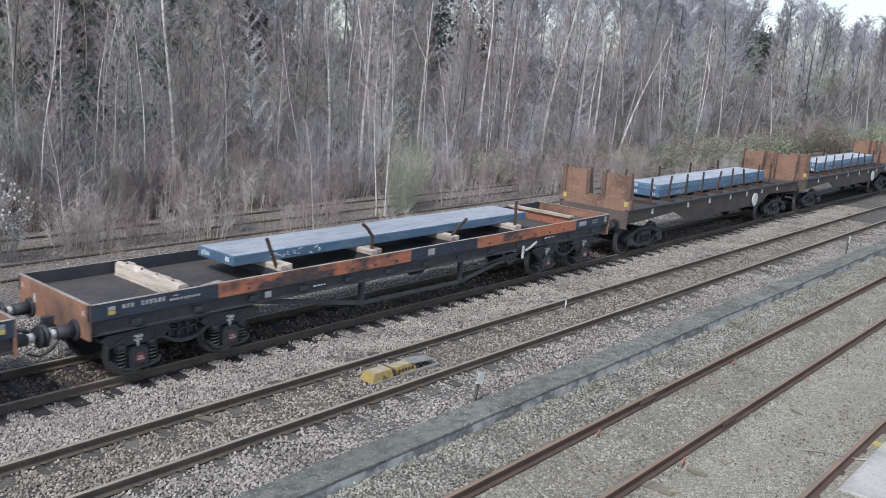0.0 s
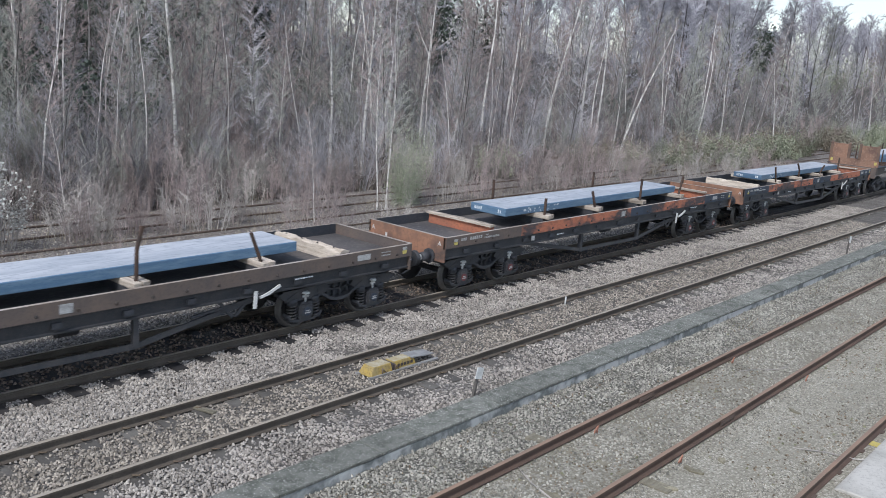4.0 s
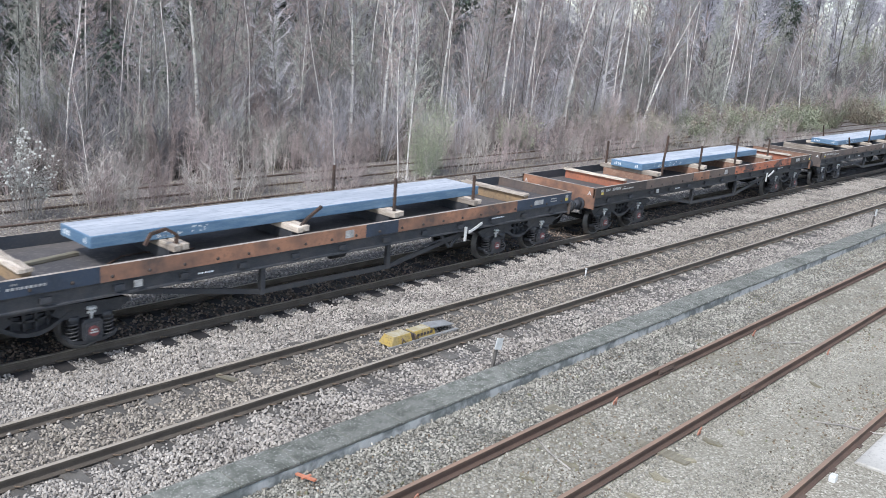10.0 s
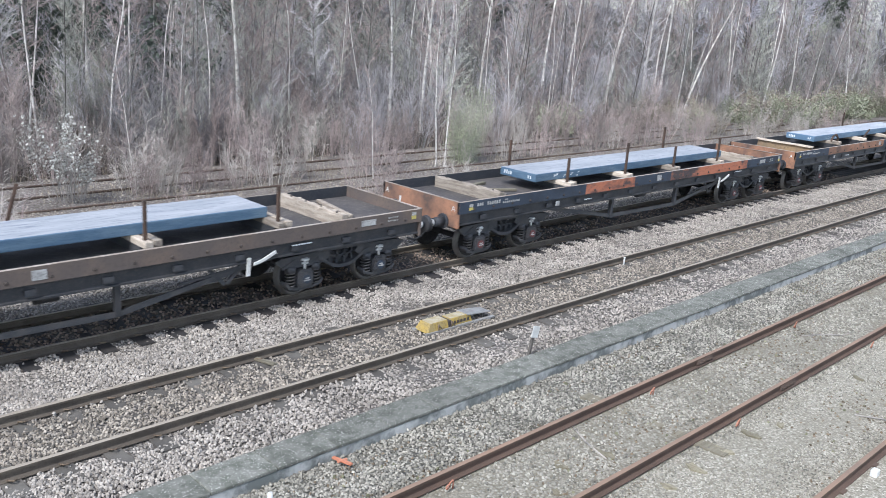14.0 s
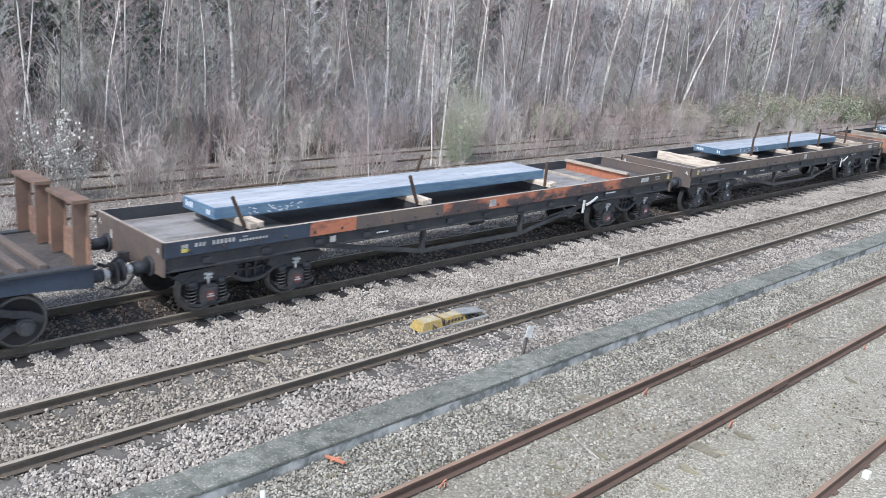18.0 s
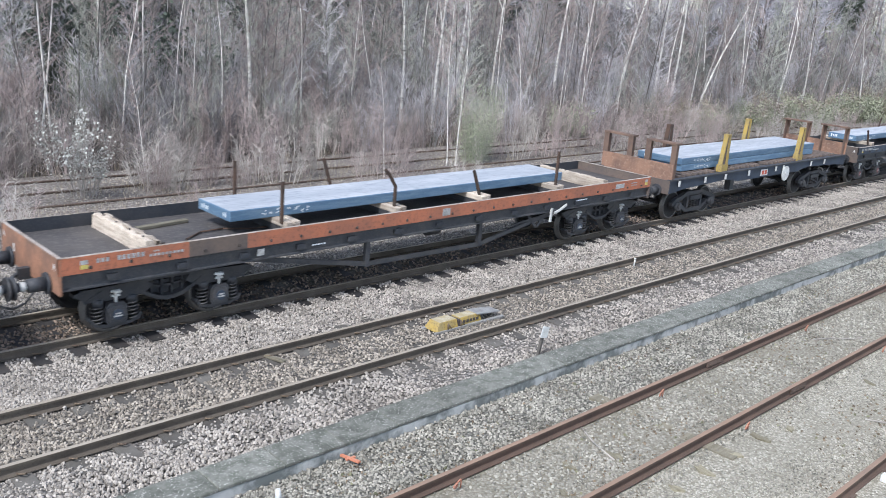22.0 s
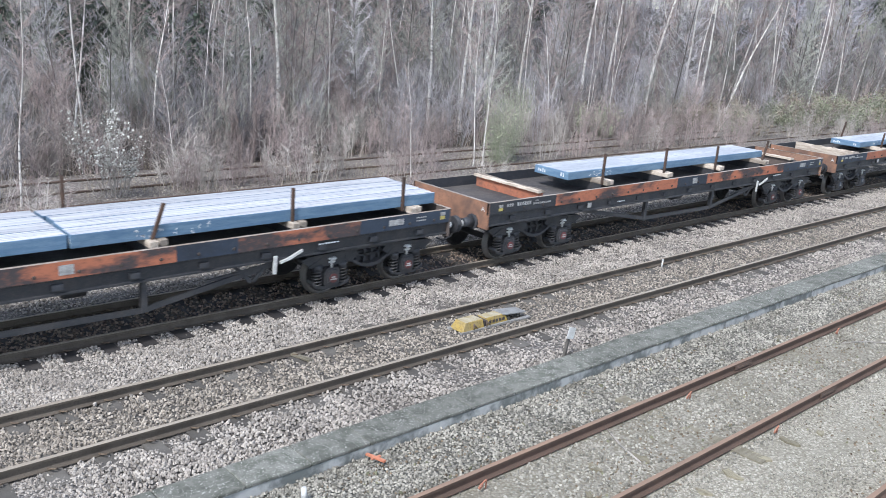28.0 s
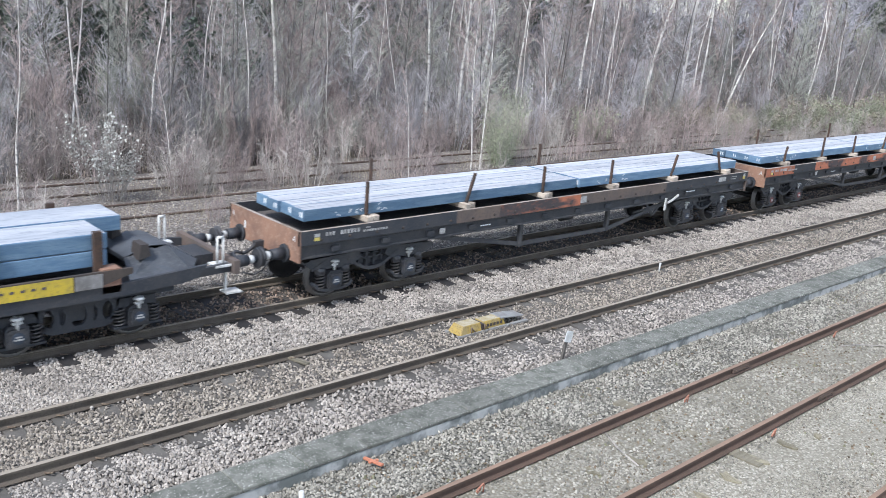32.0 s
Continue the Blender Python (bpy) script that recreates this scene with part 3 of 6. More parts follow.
# ---- cable trough ----
trough = empty("cable_trough", 0, -1.75, 0, "grey concrete cable trough with a lichen-spotted lid", "cable trough", kind="structure")
bm = bmesh.new()
box(bm, -60, 120, -0.278, -0.2, -0.4, -0.062)
box(bm, -60, 120, 0.2, 0.278, -0.4, -0.062)
box(bm, -60, 120, -0.2, 0.2, -0.4, -0.3)
part("trough_wall", bm, M["concrete_face"], trough)
bm = bmesh.new()
box(bm, 0.004, 0.996, -0.29, 0.29, -0.06, 0.0)
bevel(bm, 0.012)
lid = mesh_of("lid", bm, M["concrete"])
rng = random.Random(8)
for i in range(-4, 76):
    o = hang("lid", lid, trough, (i * 1.0, rng.uniform(-0.006, 0.006), rng.uniform(-0.004, 0.004)), rng.uniform(-0.004, 0.004))

# ---- lineside things ----
mag = empty("track_magnet", 11.28, 0.80, -0.17, "weathered yellow track magnet housing with a grey ramp between the rails", "track magnet")


def cover_box(bm, x0, x1, half, z0, z1, slope0, slope1, side):
    """A moulded cover: splayed ends and sides, flat top."""
    lo = [bm.verts.new(p) for p in ((x0, -half, z0), (x1, -half, z0), (x1, half, z0), (x0, half, z0))]
    hi = [bm.verts.new(p) for p in ((x0 + slope0, -half + side, z1), (x1 - slope1, -half + side, z1), (x1 - slope1, half - side, z1), (x0 + slope0, half - side, z1))]
    bm.faces.new(lo[::-1])
    bm.faces.new(hi).material_index = 1
    for k in range(4):
        bm.faces.new((lo[k], lo[(k + 1) % 4], hi[(k + 1) % 4], hi[k]))
    bmesh.ops.bevel(bm, geom=list(bm.edges), offset=0.012, segments=2, affect="EDGES", profile=0.5)


for x0, x1, half, z1, s0, s1 in ((0.0, 0.60, 0.19, 0.20, 0.11, 0.02), (0.67, 1.30, 0.165, 0.185, 0.02, 0.03)):
    bm = bmesh.new()
    cover_box(bm, x0, x1, half, 0.02, z1, s0, s1, 0.045)
    part("housing", bm, (M["yellow"], M["dusty_yellow"]), mag)
bm = bmesh.new()
box(bm, 0.595, 0.675, -0.175, 0.175, 0.02, 0.165)
part("joint_strap", bm, M["dark_brown"], mag, "dark strap between the two covers")
bm = bmesh.new()
for k in range(5):
    box(bm, 0.76 + k * 0.095, 0.82 + k * 0.095, -0.1615, -0.152, 0.075, 0.13)
part("painted_mark", bm, M["dark_brown"], mag, "worn dark lettering")["kind"] = "stuff"
bm = bmesh.new()
prism(bm, [(1.16, 0.176), (1.16, 0.196), (1.85, 0.13), (1.85, 0.11)], -0.16, 0.16)
part("ramp", bm, M["plate"], mag, "grey metal ramp plate")
bm = bmesh.new()
box(bm, -0.06, 1.3, -0.22, -0.17, 0.0, 0.04)
box(bm, -0.06, 1.9, 0.12, 0.2, 0.0, 0.04)
box(bm, 1.3, 1.9, -0.25, -0.17, 0.0, 0.04)
part("base_plate", bm, M["plate"], mag)
for k in (0.3, 0.66):
    bm = bmesh.new()
    rod(bm, (k, -0.2, 0.03), (k, -0.185, 0.16), 0.014, 6)
    rod(bm, (k, -0.185, 0.16), (k + 0.1, -0.2, 0.05), 0.012, 6)
    part("bracket", bm, M["clip"], mag)


def stake(x, y, lean, h, z=-0.2):
    s = empty("marker_stake", x, y, z, "leaning grey stake with a white plate on top", "marker")
    bm = bmesh.new()
    bar(bm, (0, 0, -0.1), (lean * h, 0, h), 0.05, 0.05)
    part("post", bm, M["sleeper"], s)
    bm = bmesh.new()
    bar(bm, (lean * h * 0.72, -0.035, h * 0.72), (lean * h * 1.1, -0.035, h * 1.1), 0.012, 0.20)
    part("plate", bm, M["white"], s, "white plate")
    return s


stake(12.12, -1.25, 0.25, 0.56)
stake(34.3, -1.2, 0.12, 0.66)
bm = bmesh.new()
rod(bm, (0, 0, 0), (0.01, 0, 0.22), 0.022, 8)
rod(bm, (0.01, 0, 0.22), (0.012, 0, 0.25), 0.03, 8)
o = tagged(new("marker_peg", mesh_of("marker_peg", bm, M["white"])), "short white peg beside the rail", "marker")
o.location = (19.05, 1.30, -0.19)
bm = bmesh.new()
box(bm, -0.22, 0.22, -0.05, 0.05, 0, 0.05)
bevel(bm, 0.012)
o = tagged(new("wood_offcut", mesh_of("wood_offcut", bm, M["timber"])), "pale offcut of wood lying across a sleeper", "wood")
o.location, o.rotation_euler = (7.98, 1.27, -0.16), (0, 0, radians(-74))
bm = bmesh.new()
bar(bm, (-0.17, 0, 0.02), (0.17, 0, 0.035), 0.05, 0.025)
bar(bm, (-0.02, -0.07, 0.03), (0.02, 0.08, 0.03), 0.04, 0.02)
o = tagged(new("plastic_scrap", mesh_of("plastic_scrap", bm, M["orange_bit"])), "orange plastic scrap lying on the gravel", "litter")
o.location, o.rotation_euler = (6.9, -2.28, -0.13), (0, 0, radians(-78))
bm = bmesh.new()
rod(bm, (0, 0, 0), (0.0, 0.02, 0.16), 0.05, 8, 0.03)
o = tagged(new("bottle", mesh_of("bottle", bm, M["white"])), "crushed white plastic bottle on the gravel", "litter")
o.location = (5.55, -2.55, -0.13)
bm = bmesh.new()
box(bm, -0.07, 0.07, -0.05, 0.05, 0, 0.11)
bevel(bm, 0.012)
o = tagged(new("white_block", mesh_of("white_block", bm, M["white"])), "small white block beside the edge rail", "litter")
o.location = (12.75, -7.34, -0.08)
bm = bmesh.new()
p = [(0, 0, 0.02), (0.5, 0.08, 0.03), (1.0, 0.05, 0.02), (1.35, 0.2, 0.02)]
for a, b in zip(p, p[1:]):
    rod(bm, a, b, 0.013, 6)
stick = mesh_of("dead_stick", bm, M["pale_twig"])
for x, y, a in ((9.9, -4.6, 1.1), (14.6, -6.35, -1.2), (17.6, -4.1, -0.6)):
    o = tagged(new("dead_stick", stick), "pale dead stick lying on the gravel", "stick")
    o.location, o.rotation_euler.z = (x, y, -0.07), a


# rotten pieces of sleeper beside the siding
rng = random.Random(21)
for x, y, a, k in ((12.44, -5.57, 1.5, 1.3), (11.58, -5.58, 1.7, 1.1), (10.73, -5.58, 1.4, 1.2), (13.13, -5.73, 0.4, 0.8), (16.3, -5.8, 1.2, 0.9), (10.0, -4.55, 1.5, 1.0), (9.2, -4.3, 1.6, 1.1), (9.95, -5.6, 1.8, 0.9), (8.6, -4.75, 1.3, 0.8)):
    bm = bmesh.new()
    ring = [(math.cos(b * 0.785) * 0.15 * rng.uniform(0.55, 1.35), math.sin(b * 0.785) * 0.065 * rng.uniform(0.4, 1.5)) for b in range(8)]
    lo, hi = [bm.verts.new((p * k, q * k, -0.03)) for p, q in ring], [bm.verts.new((p * k, q * k, rng.uniform(0.015, 0.035))) for p, q in ring]
    bm.faces.new(lo[::-1]), bm.faces.new(hi)
    for i in range(8):
        bm.faces.new((lo[i], lo[(i + 1) % 8], hi[(i + 1) % 8], hi[i]))
    o = tagged(new("wood_fragment", mesh_of("wood_fragment", bm, M["rotten"])), "rotten fragment of old sleeper lying in the grit", "wood", "wood fragments")
    o.location, o.rotation_euler.z = (x, y, -0.06), a


# ---- loose stones ----
def stones(name, n, place, size, material, label, seed):
    """Loose stones: irregular ridged lumps, open below, joined."""
    g = np.random.default_rng(seed)
    p = place(g, n)
    n = len(p)
    base = np.array([(0.95, 0.62, -0.45), (-0.9, 0.68, -0.45), (-0.95, -0.62, -0.45), (0.9, -0.68, -0.45), (0.62, 0.30, 0.62), (-0.42, 0.42, 0.70), (-0.10, -0.52, 0.66)])
    v = base[None] * g.uniform(0.8, 1.15, (n, 7, 1)) + g.normal(0, 0.13, (n, 7, 3))
    ang = g.uniform(0, 2 * np.pi, n)
    tilt = g.normal(0, 0.3, n)
    c, s, ct, st = np.cos(ang), np.sin(ang), np.cos(tilt), np.sin(tilt)
    x, y, z = v[..., 0], v[..., 1], v[..., 2]
    x, z = x * ct[:, None] + z * st[:, None], -x * st[:, None] + z * ct[:, None]
    v = np.stack([x * c[:, None] - y * s[:, None], x * s[:, None] + y * c[:, None], z], -1)
    v = v * (g.uniform(size[0], size[1], n) / 2)[:, None, None] + p[:, None]
    f = np.array([(4, 5, 6), (0, 5, 4), (0, 1, 5), (1, 2, 5), (2, 6, 5), (2, 3, 6), (3, 4, 6), (3, 0, 4)])
    f = (f[None] + 7 * np.arange(n)[:, None, None]).reshape(-1, 3)
    me = from_arrays(name, v.reshape(-1, 3), f, material)
    ob = new(name, me)
    return tagged(ob, label, "stones", kind="stuff")


def clear_of(p, rails, first, g, keep=0.12, reach=0.31, wide=0.15):
    """Leaves rails and most of the sleeper tops beside them free of stones."""
    d = np.abs((p[:, 0] - first + 0.333) % 0.666 - 0.333)
    near = np.zeros(len(p), bool)
    on = np.zeros(len(p), bool)
    for r in rails:
        near |= np.abs(p[:, 1] - r) < reach
        on |= np.abs(p[:, 1] - r) < 0.09
    drop = on | (near & (d < wide) & (g.random(len(p)) > keep))
    return p[~drop]


def in_sight(p):
    """Keeps to the ground that the bridge overlooks."""
    d = p[:, 1] + 10.7
    return p[(p[:, 0] > 0.27 * d - 0.5) & (p[:, 0] < 4.4 * d + 1) & (np.hypot(p[:, 0], d) > 8.6)]


def pale_place(g, n):
    x = 2.2 + 46 * g.random(n) ** 1.75
    y = np.where(g.random(n) < 0.84, g.uniform(-1.44, 5.9, n), g.uniform(5.9, 9.3, n))
    y = np.where((y > 3.75) & (y < 5.1), g.uniform(1.6, 3.6, n), y)
    z = np.where(y > 6.7, -0.18 - (y - 6.7) * 0.03, -0.170 + g.normal(0, 0.013, n))
    z = z + 0.03 * (np.sin(x * 1.7) * np.sin(y * 2.3 + x))
    p = in_sight(np.stack([x, y, z], -1)[(y < 0.1) | (y > 1.4)])
    p = clear_of(p, (0, 1.505), 3.95, g, 0.25)
    return clear_of(p, (3.676, 5.181), 4.1, g, 0.05, 0.50, 0.16)


def worn_place(g, n):
    x, y = 2.2 + 41 * g.random(n) ** 1.5, g.uniform(0.1, 1.4, n)
    p = np.stack([x, y, -0.175 + g.normal(0, 0.015, n)], -1)
    return clear_of(in_sight(p), (0, 1.505), 3.95, g, 0.16, 0.36)


def dark_place(g, n):
    x, y = 1.0 + 40 * g.random(n) ** 1.6, g.uniform(3.78, 5.1, n)
    p = np.stack([x, y, -0.178 + g.normal(0, 0.015, n)], -1)
    return clear_of(p, (3.676, 5.181), 4.1, g, 0.02, 0.31, 0.16)


def grey_place(g, n):
    x = 3.4 + 32 * g.random(n) ** 1.5
    y = np.where(g.random(n) < 0.56, g.uniform(-3.53, -2.05, n), g.uniform(-5.4, -3.5, n))
    z = np.where(y > -2.4, -0.20, np.where(y > -3.2, -0.185 - (y + 2.4) * 0.11, np.where(y > -3.6, -0.078, -0.062))) + g.normal(0, 0.011, n)
    d = np.minimum(np.abs(y + 3.615), np.abs(y + 5.12))
    bare = (y < -3.7) & (np.sin(x * 2.1 + 3 * np.sin(y * 1.7)) + np.sin(x * 0.83 + y * 2.9) + g.normal(0, 0.5, n) > 1.0)
    return in_sight(np.stack([x, y, z], -1)[(d > 0.085) & ~bare])


def old_place(g, n):
    x, y = 4.0 + 40 * g.random(n) ** 1.4, g.uniform(7.6, 17.3, n)
    return np.stack([x, y, np.where(y < 10.6, -0.26 + np.maximum(0, y - 8.6) * 0.045, -0.165) + g.normal(0, 0.01, n)], -1)


def fine_place(g, n):
    x, y = 7.0 + 22 * g.random(n) ** 1.3, -5.2 - 1.8 * g.random(n)
    keep = np.sin(x * 1.3 + 2 * np.sin(y * 2.1)) + np.sin(y * 3.7 + x * 0.6) + np.where(np.abs(y + 6.2) > 0.55, 0.9, 0.0) > g.normal(0.1, 0.7, n)
    x, y, n = x[keep], y[keep], int(keep.sum())
    return np.stack([x, y, np.full(n, -0.062)], -1)


stones("ballast_stones", 146000, pale_place, (0.036, 0.060), M["stone"], "pale pinkish-grey crushed stone ballast", 1)
stones("worn_ballast_stones", 22000, worn_place, (0.035, 0.058), M["worn_stone"], "brownish worn ballast between the rails", 5)
stones("dirty_ballast_stones", 7000, dark_place, (0.045, 0.075), M["dirty_stone"], "brown oil-stained ballast between the rails", 2)
stones("gravel_stones", 60000, grey_place, (0.030, 0.054), M["grey_stone"], "grey gravel between trough and siding", 3)
stones("old_gravel_stones", 7000, old_place, (0.04, 0.08), M["worn_stone"], "old grey stones round the disused tracks", 6)
stones("fine_gravel", 34000, fine_place, (0.010, 0.038), M["grey_stone"], "thin scatter of fine gravel on trodden grit", 4)


def litter_place(g, n):
    x, y = 5.0 + 26 * g.random(n) ** 1.2, -7.0 + 4.6 * g.random(n)
    keep = np.sin(x * 0.9 + 1.5 * np.sin(y * 1.9)) + np.sin(y * 2.7 - x * 0.4) > g.normal(0.35, 0.5, n)
    d = np.minimum(np.abs(y + 3.615), np.abs(y + 5.12))
    x, y = x[keep & (d > 0.09)], y[keep & (d > 0.09)]
    return in_sight(np.stack([x, y, np.where(y > -3.2, -0.13, -0.052)], -1))


stones("earth_clods", 6000, litter_place, (0.018, 0.045), M["clod"], "brown crumbs of earth and rotten wood on the gravel", 9)
stones("moss_tufts", 700, litter_place, (0.03, 0.065), M["moss"], "small tufts of dull green moss on the gravel", 10)


# ---- the wood ----
class Sticks:
    """Gathers tapered three-sided sticks and small leaves, and joins them into one mesh."""

    def __init__(self):
        self.v, self.f, self.s = [], [], []

    def add(self, p, q, r0, r1, slot=0):
        d = q - p
        u = d.orthogonal().normalized()
        w = d.cross(u).normalized()
        b = len(self.v)
        ring = [(u * math.cos(a) + w * math.sin(a)) for a in (0, 2.094, 4.189)]
        self.v += [tuple(p + k * r0) for k in ring]
        if r1 < 0.003:
            self.v.append(tuple(q))
            self.f += [(b, b + 1, b + 3), (b + 1, b + 2, b + 3), (b + 2, b, b + 3)]
            self.s += [slot] * 3
        else:
            self.v += [tuple(q + k * r1) for k in ring]
            self.f += [(b, b + 1, b + 4, b + 3), (b + 1, b + 2, b + 5, b + 4), (b + 2, b, b + 3, b + 5)]
            self.s += [slot] * 3

    def twig(self, p, q, r, u, slot=0):
        """The finest twigs: a pointed sliver thinner than a pencil, its flat side turned by u."""
        w = (q - p).cross(u).normalized() * r
        b = len(self.v)
        self.v += [tuple(p + w), tuple(p - w), tuple(q)]
        self.f.append((b, b + 1, b + 2))
        self.s.append(slot)

    def leaf(self, p, size, g, slot=1):
        u = Vector((g.uniform(-1, 1), g.uniform(-1, 1), g.uniform(-1, 1))).normalized()
        w = u.orthogonal().normalized() * size * 0.5
        b = len(self.v)
        self.v += [tuple(p), tuple(p + u * size * 0.5 + w), tuple(p + u * size), tuple(p + u * size * 0.5 - w)]
        self.f.append((b, b + 1, b + 2, b + 3))
        self.s.append(slot)

    def mesh(self, name, *mats):
        return from_arrays(name, self.v, self.f, *mats, slots=self.s)


def path_up(g, h, wob, lean=0.0):
    pts, p = [], Vector((0, 0, -0.3))
    d = Vector((lean, 0, 1)).normalized()
    n = 9
    for i in range(n + 1):
        pts.append(p.copy())
        d = (d + Vector((g.uniform(-wob, wob), g.uniform(-wob, wob), 0.05))).normalized()
        p = p + d * (h / n)
    return pts


def along(pts, t):
    k = min(int(t * (len(pts) - 1)), len(pts) - 2)
    return pts[k].lerp(pts[k + 1], t * (len(pts) - 1) - k)


def trunk_mesh(pts, r, material, forks=()):
    bm = bmesh.new()
    n = len(pts) - 1
    for line, r0, r1 in [(pts, r, r * 0.22)] + list(forks):
        m = len(line) - 1
        rings = []
        for i, p in enumerate(line):
            rr = r0 + (r1 - r0) * i / m
            if line is pts and i == 0:
                rr *= 1.35
            d = (line[min(i + 1, m)] - line[max(i - 1, 0)]).normalized()
            u = d.cross(Vector((0, 1, 0))).normalized()
            w = d.cross(u)
            rings.append([bm.verts.new(p + (u * math.cos(a * 1.0472) + w * math.sin(a * 1.0472)) * rr) for a in range(6)])
        for a, b in zip(rings, rings[1:]):
            for i in range(6):
                f = bm.faces.new((a[i], a[(i + 1) % 6], b[(i + 1) % 6], b[i]))
                f.smooth = True
    return mesh_of("trunk", bm, material)


def spray(st, g, p, d, length, r, n, reach, w, slot=0, wide=1.25):
    """A limb that bends upwards once, with fine twigs along it."""
    m = p + d * length * 0.5
    d2 = (d + Vector((g.uniform(-0.28, 0.28), g.uniform(-0.28, 0.28), g.uniform(0.0, 0.4)))).normalized()
    q = m + d2 * length * 0.5
    st.add(p, m, r, r * 0.6, slot)
    st.add(m, q, r * 0.6, 0.0, slot)
    for k in range(n):
        f = g.uniform(0.12, 1.0)
        o = p.lerp(m, 2 * f) if f < 0.5 else m.lerp(q, 2 * f - 1)
        e = (d2 + Vector((g.uniform(-wide, wide), g.uniform(-wide, wide), g.uniform(-0.6, 0.6)))).normalized()
        st.twig(o, o + e * reach * g.uniform(0.45, 1.3), w, Vector((g.uniform(-1, 1), g.uniform(-1, 1), g.uniform(-0.3, 0.3))), slot)
    return q


def tree_proto(seed, h, r, bark, limbs, twigs, start, reach, twig_mat, wob=0.03, fork=0, w=0.0045, rise=1.0, fine=0.42):
    """A straight young tree: trunk with steep forks, and short rising limbs that carry a haze of fine twigs."""
    g = random.Random(seed)
    pts = path_up(g, h, wob)
    forks = []
    st = Sticks()
    for k in range(fork):
        t = g.uniform(0.36, 0.85)
        p, a = along(pts, t), g.uniform(0, 6.28)
        d = Vector((math.cos(a) * g.uniform(0.35, 0.8), math.sin(a) * g.uniform(0.35, 0.8), 1)).normalized()
        line = [p]
        for i in range(4):
            d = (d + Vector((g.uniform(-0.08, 0.08), g.uniform(-0.08, 0.08), 0.14))).normalized()
            line.append(line[-1] + d * h * g.uniform(0.04, 0.075))
        forks.append((line, r * 0.42, r * 0.10))
        for j in range(7):
            spray(st, g, along(line, g.uniform(0.35, 1)), Vector((g.uniform(-1, 1), g.uniform(-1, 1), 1.1)).normalized(), reach * 0.55, r * 0.10, twigs, fine, w)
    for i in range(limbs):
        t = start + (1 - start) * (i + g.random()) / limbs
        a = g.uniform(0, 6.28)
        d = Vector((math.cos(a), math.sin(a), rise * g.uniform(0.55, 1.5))).normalized()
        spray(st, g, along(pts, min(t, 0.995)), d, reach * (1.2 - 0.8 * t) * g.uniform(0.6, 1.2), max(0.007, r * 0.15 * (1.3 - t)), twigs, fine, w)
    return trunk_mesh(pts, r, bark, forks), st.mesh("crown", twig_mat)


def shrub_proto(seed, stems, h, spread, twigs, twig_mat, leaf_mat=None, leaves=0, leaf=0.05, r=0.008, low=0.3, fuzz=0.5, w=0.0042, wide=1.0, base=0.45):
    g = random.Random(seed)
    st = Sticks()
    for i in range(stems):
        a, k = g.uniform(0, 6.28), g.random() ** 0.6
        d = Vector((math.cos(a) * k * spread, math.sin(a) * k * spread, 1)).normalized()
        p = Vector((math.cos(a) * base * k, math.sin(a) * base * k, -0.12))
        length = h * g.uniform(0.45, 1.1)
        q = spray(st, g, p, d, length, r, twigs, length * 0.2, w, 0, wide)
        for j in range(3):
            o = p.lerp(q, g.uniform(0.25, 0.75))
            e = (d + Vector((g.uniform(-0.55, 0.55), g.uniform(-0.55, 0.55), 0.1))).normalized()
            spray(st, g, o, e, length * g.uniform(0.2, 0.4), r * 0.5, twigs // 2, length * 0.13, w, 0, wide)
        for j in range(leaves // stems):
            c = p.lerp(q, g.uniform(low, 1.0)) + Vector((g.gauss(0, 0.16), g.gauss(0, 0.16), g.gauss(0, 0.16))) * h * fuzz
            st.leaf(c, leaf * g.uniform(0.6, 1.4), g)
    return st.mesh("branches", twig_mat, leaf_mat or twig_mat)


def tree(name, proto, x, y, s, turn, lean=(0, 0), label="", category="tree", group=""):
    t = empty(name, x, y, lie(x, y), label, category, group)
    t.rotation_euler, t.scale = (lean[1], lean[0], turn), (s, s, s)
    t.rotation_mode = "ZYX"
    hang("trunk", proto[0], t)
    hang("crown", proto[1], t)
    return t


BIRCH = [tree_proto(20 + i, 11.5, 0.10, M["birch"], 30, 30, 0.30, 1.9, M["red_twig"], 0.06, fork=(2, 1, 0, 2, 1, 1)[i], w=0.007, fine=0.36) for i in range(6)]
POLE = [tree_proto(40 + i, 9.0, 0.040, M["birch"], 26, 26, 0.30, 1.3, M["red_twig"], 0.075, w=0.0065, fine=0.32) for i in range(3)]
SAPLING = [tree_proto(60 + i, 8.0, 0.034, M["bark"], 40, 27, 0.08, 1.7, M[("twig", "red_twig", "olive_twig", "red_twig", "twig", "olive_twig")[i]], 0.05, w=0.0092, fine=0.36) for i in range(6)]
BIG = [tree_proto(80 + i, 12.5, 0.10, M["bark"], 42, 28, 0.10, 2.8, M[("hazy_twig", "red_twig", "olive_twig")[i]], 0.05, fork=2, w=0.0145, fine=0.6) for i in range(3)]
FAR = [tree_proto(90 + i, 12.5, 0.10, M["bark"], 36, 28, 0.06, 3.1, M[("hazy_twig", "hazy_red_twig", "hazy_twig")[i]], 0.05, fork=2, w=0.028, fine=0.85) for i in range(3)]
CROWNED = [tree_proto(95 + i, 15.0, 0.22, M["bark"], 46, 34, 0.30, 4.6, M["hazy_twig"], 0.05, fork=4, w=0.022, rise=1.3, fine=0.9) for i in range(2)]
SCRUB = [shrub_proto(100 + i, 12, 2.4, 0.40, 22, M["pale_twig"], w=0.0062, r=0.014, wide=1.7) for i in range(3)]
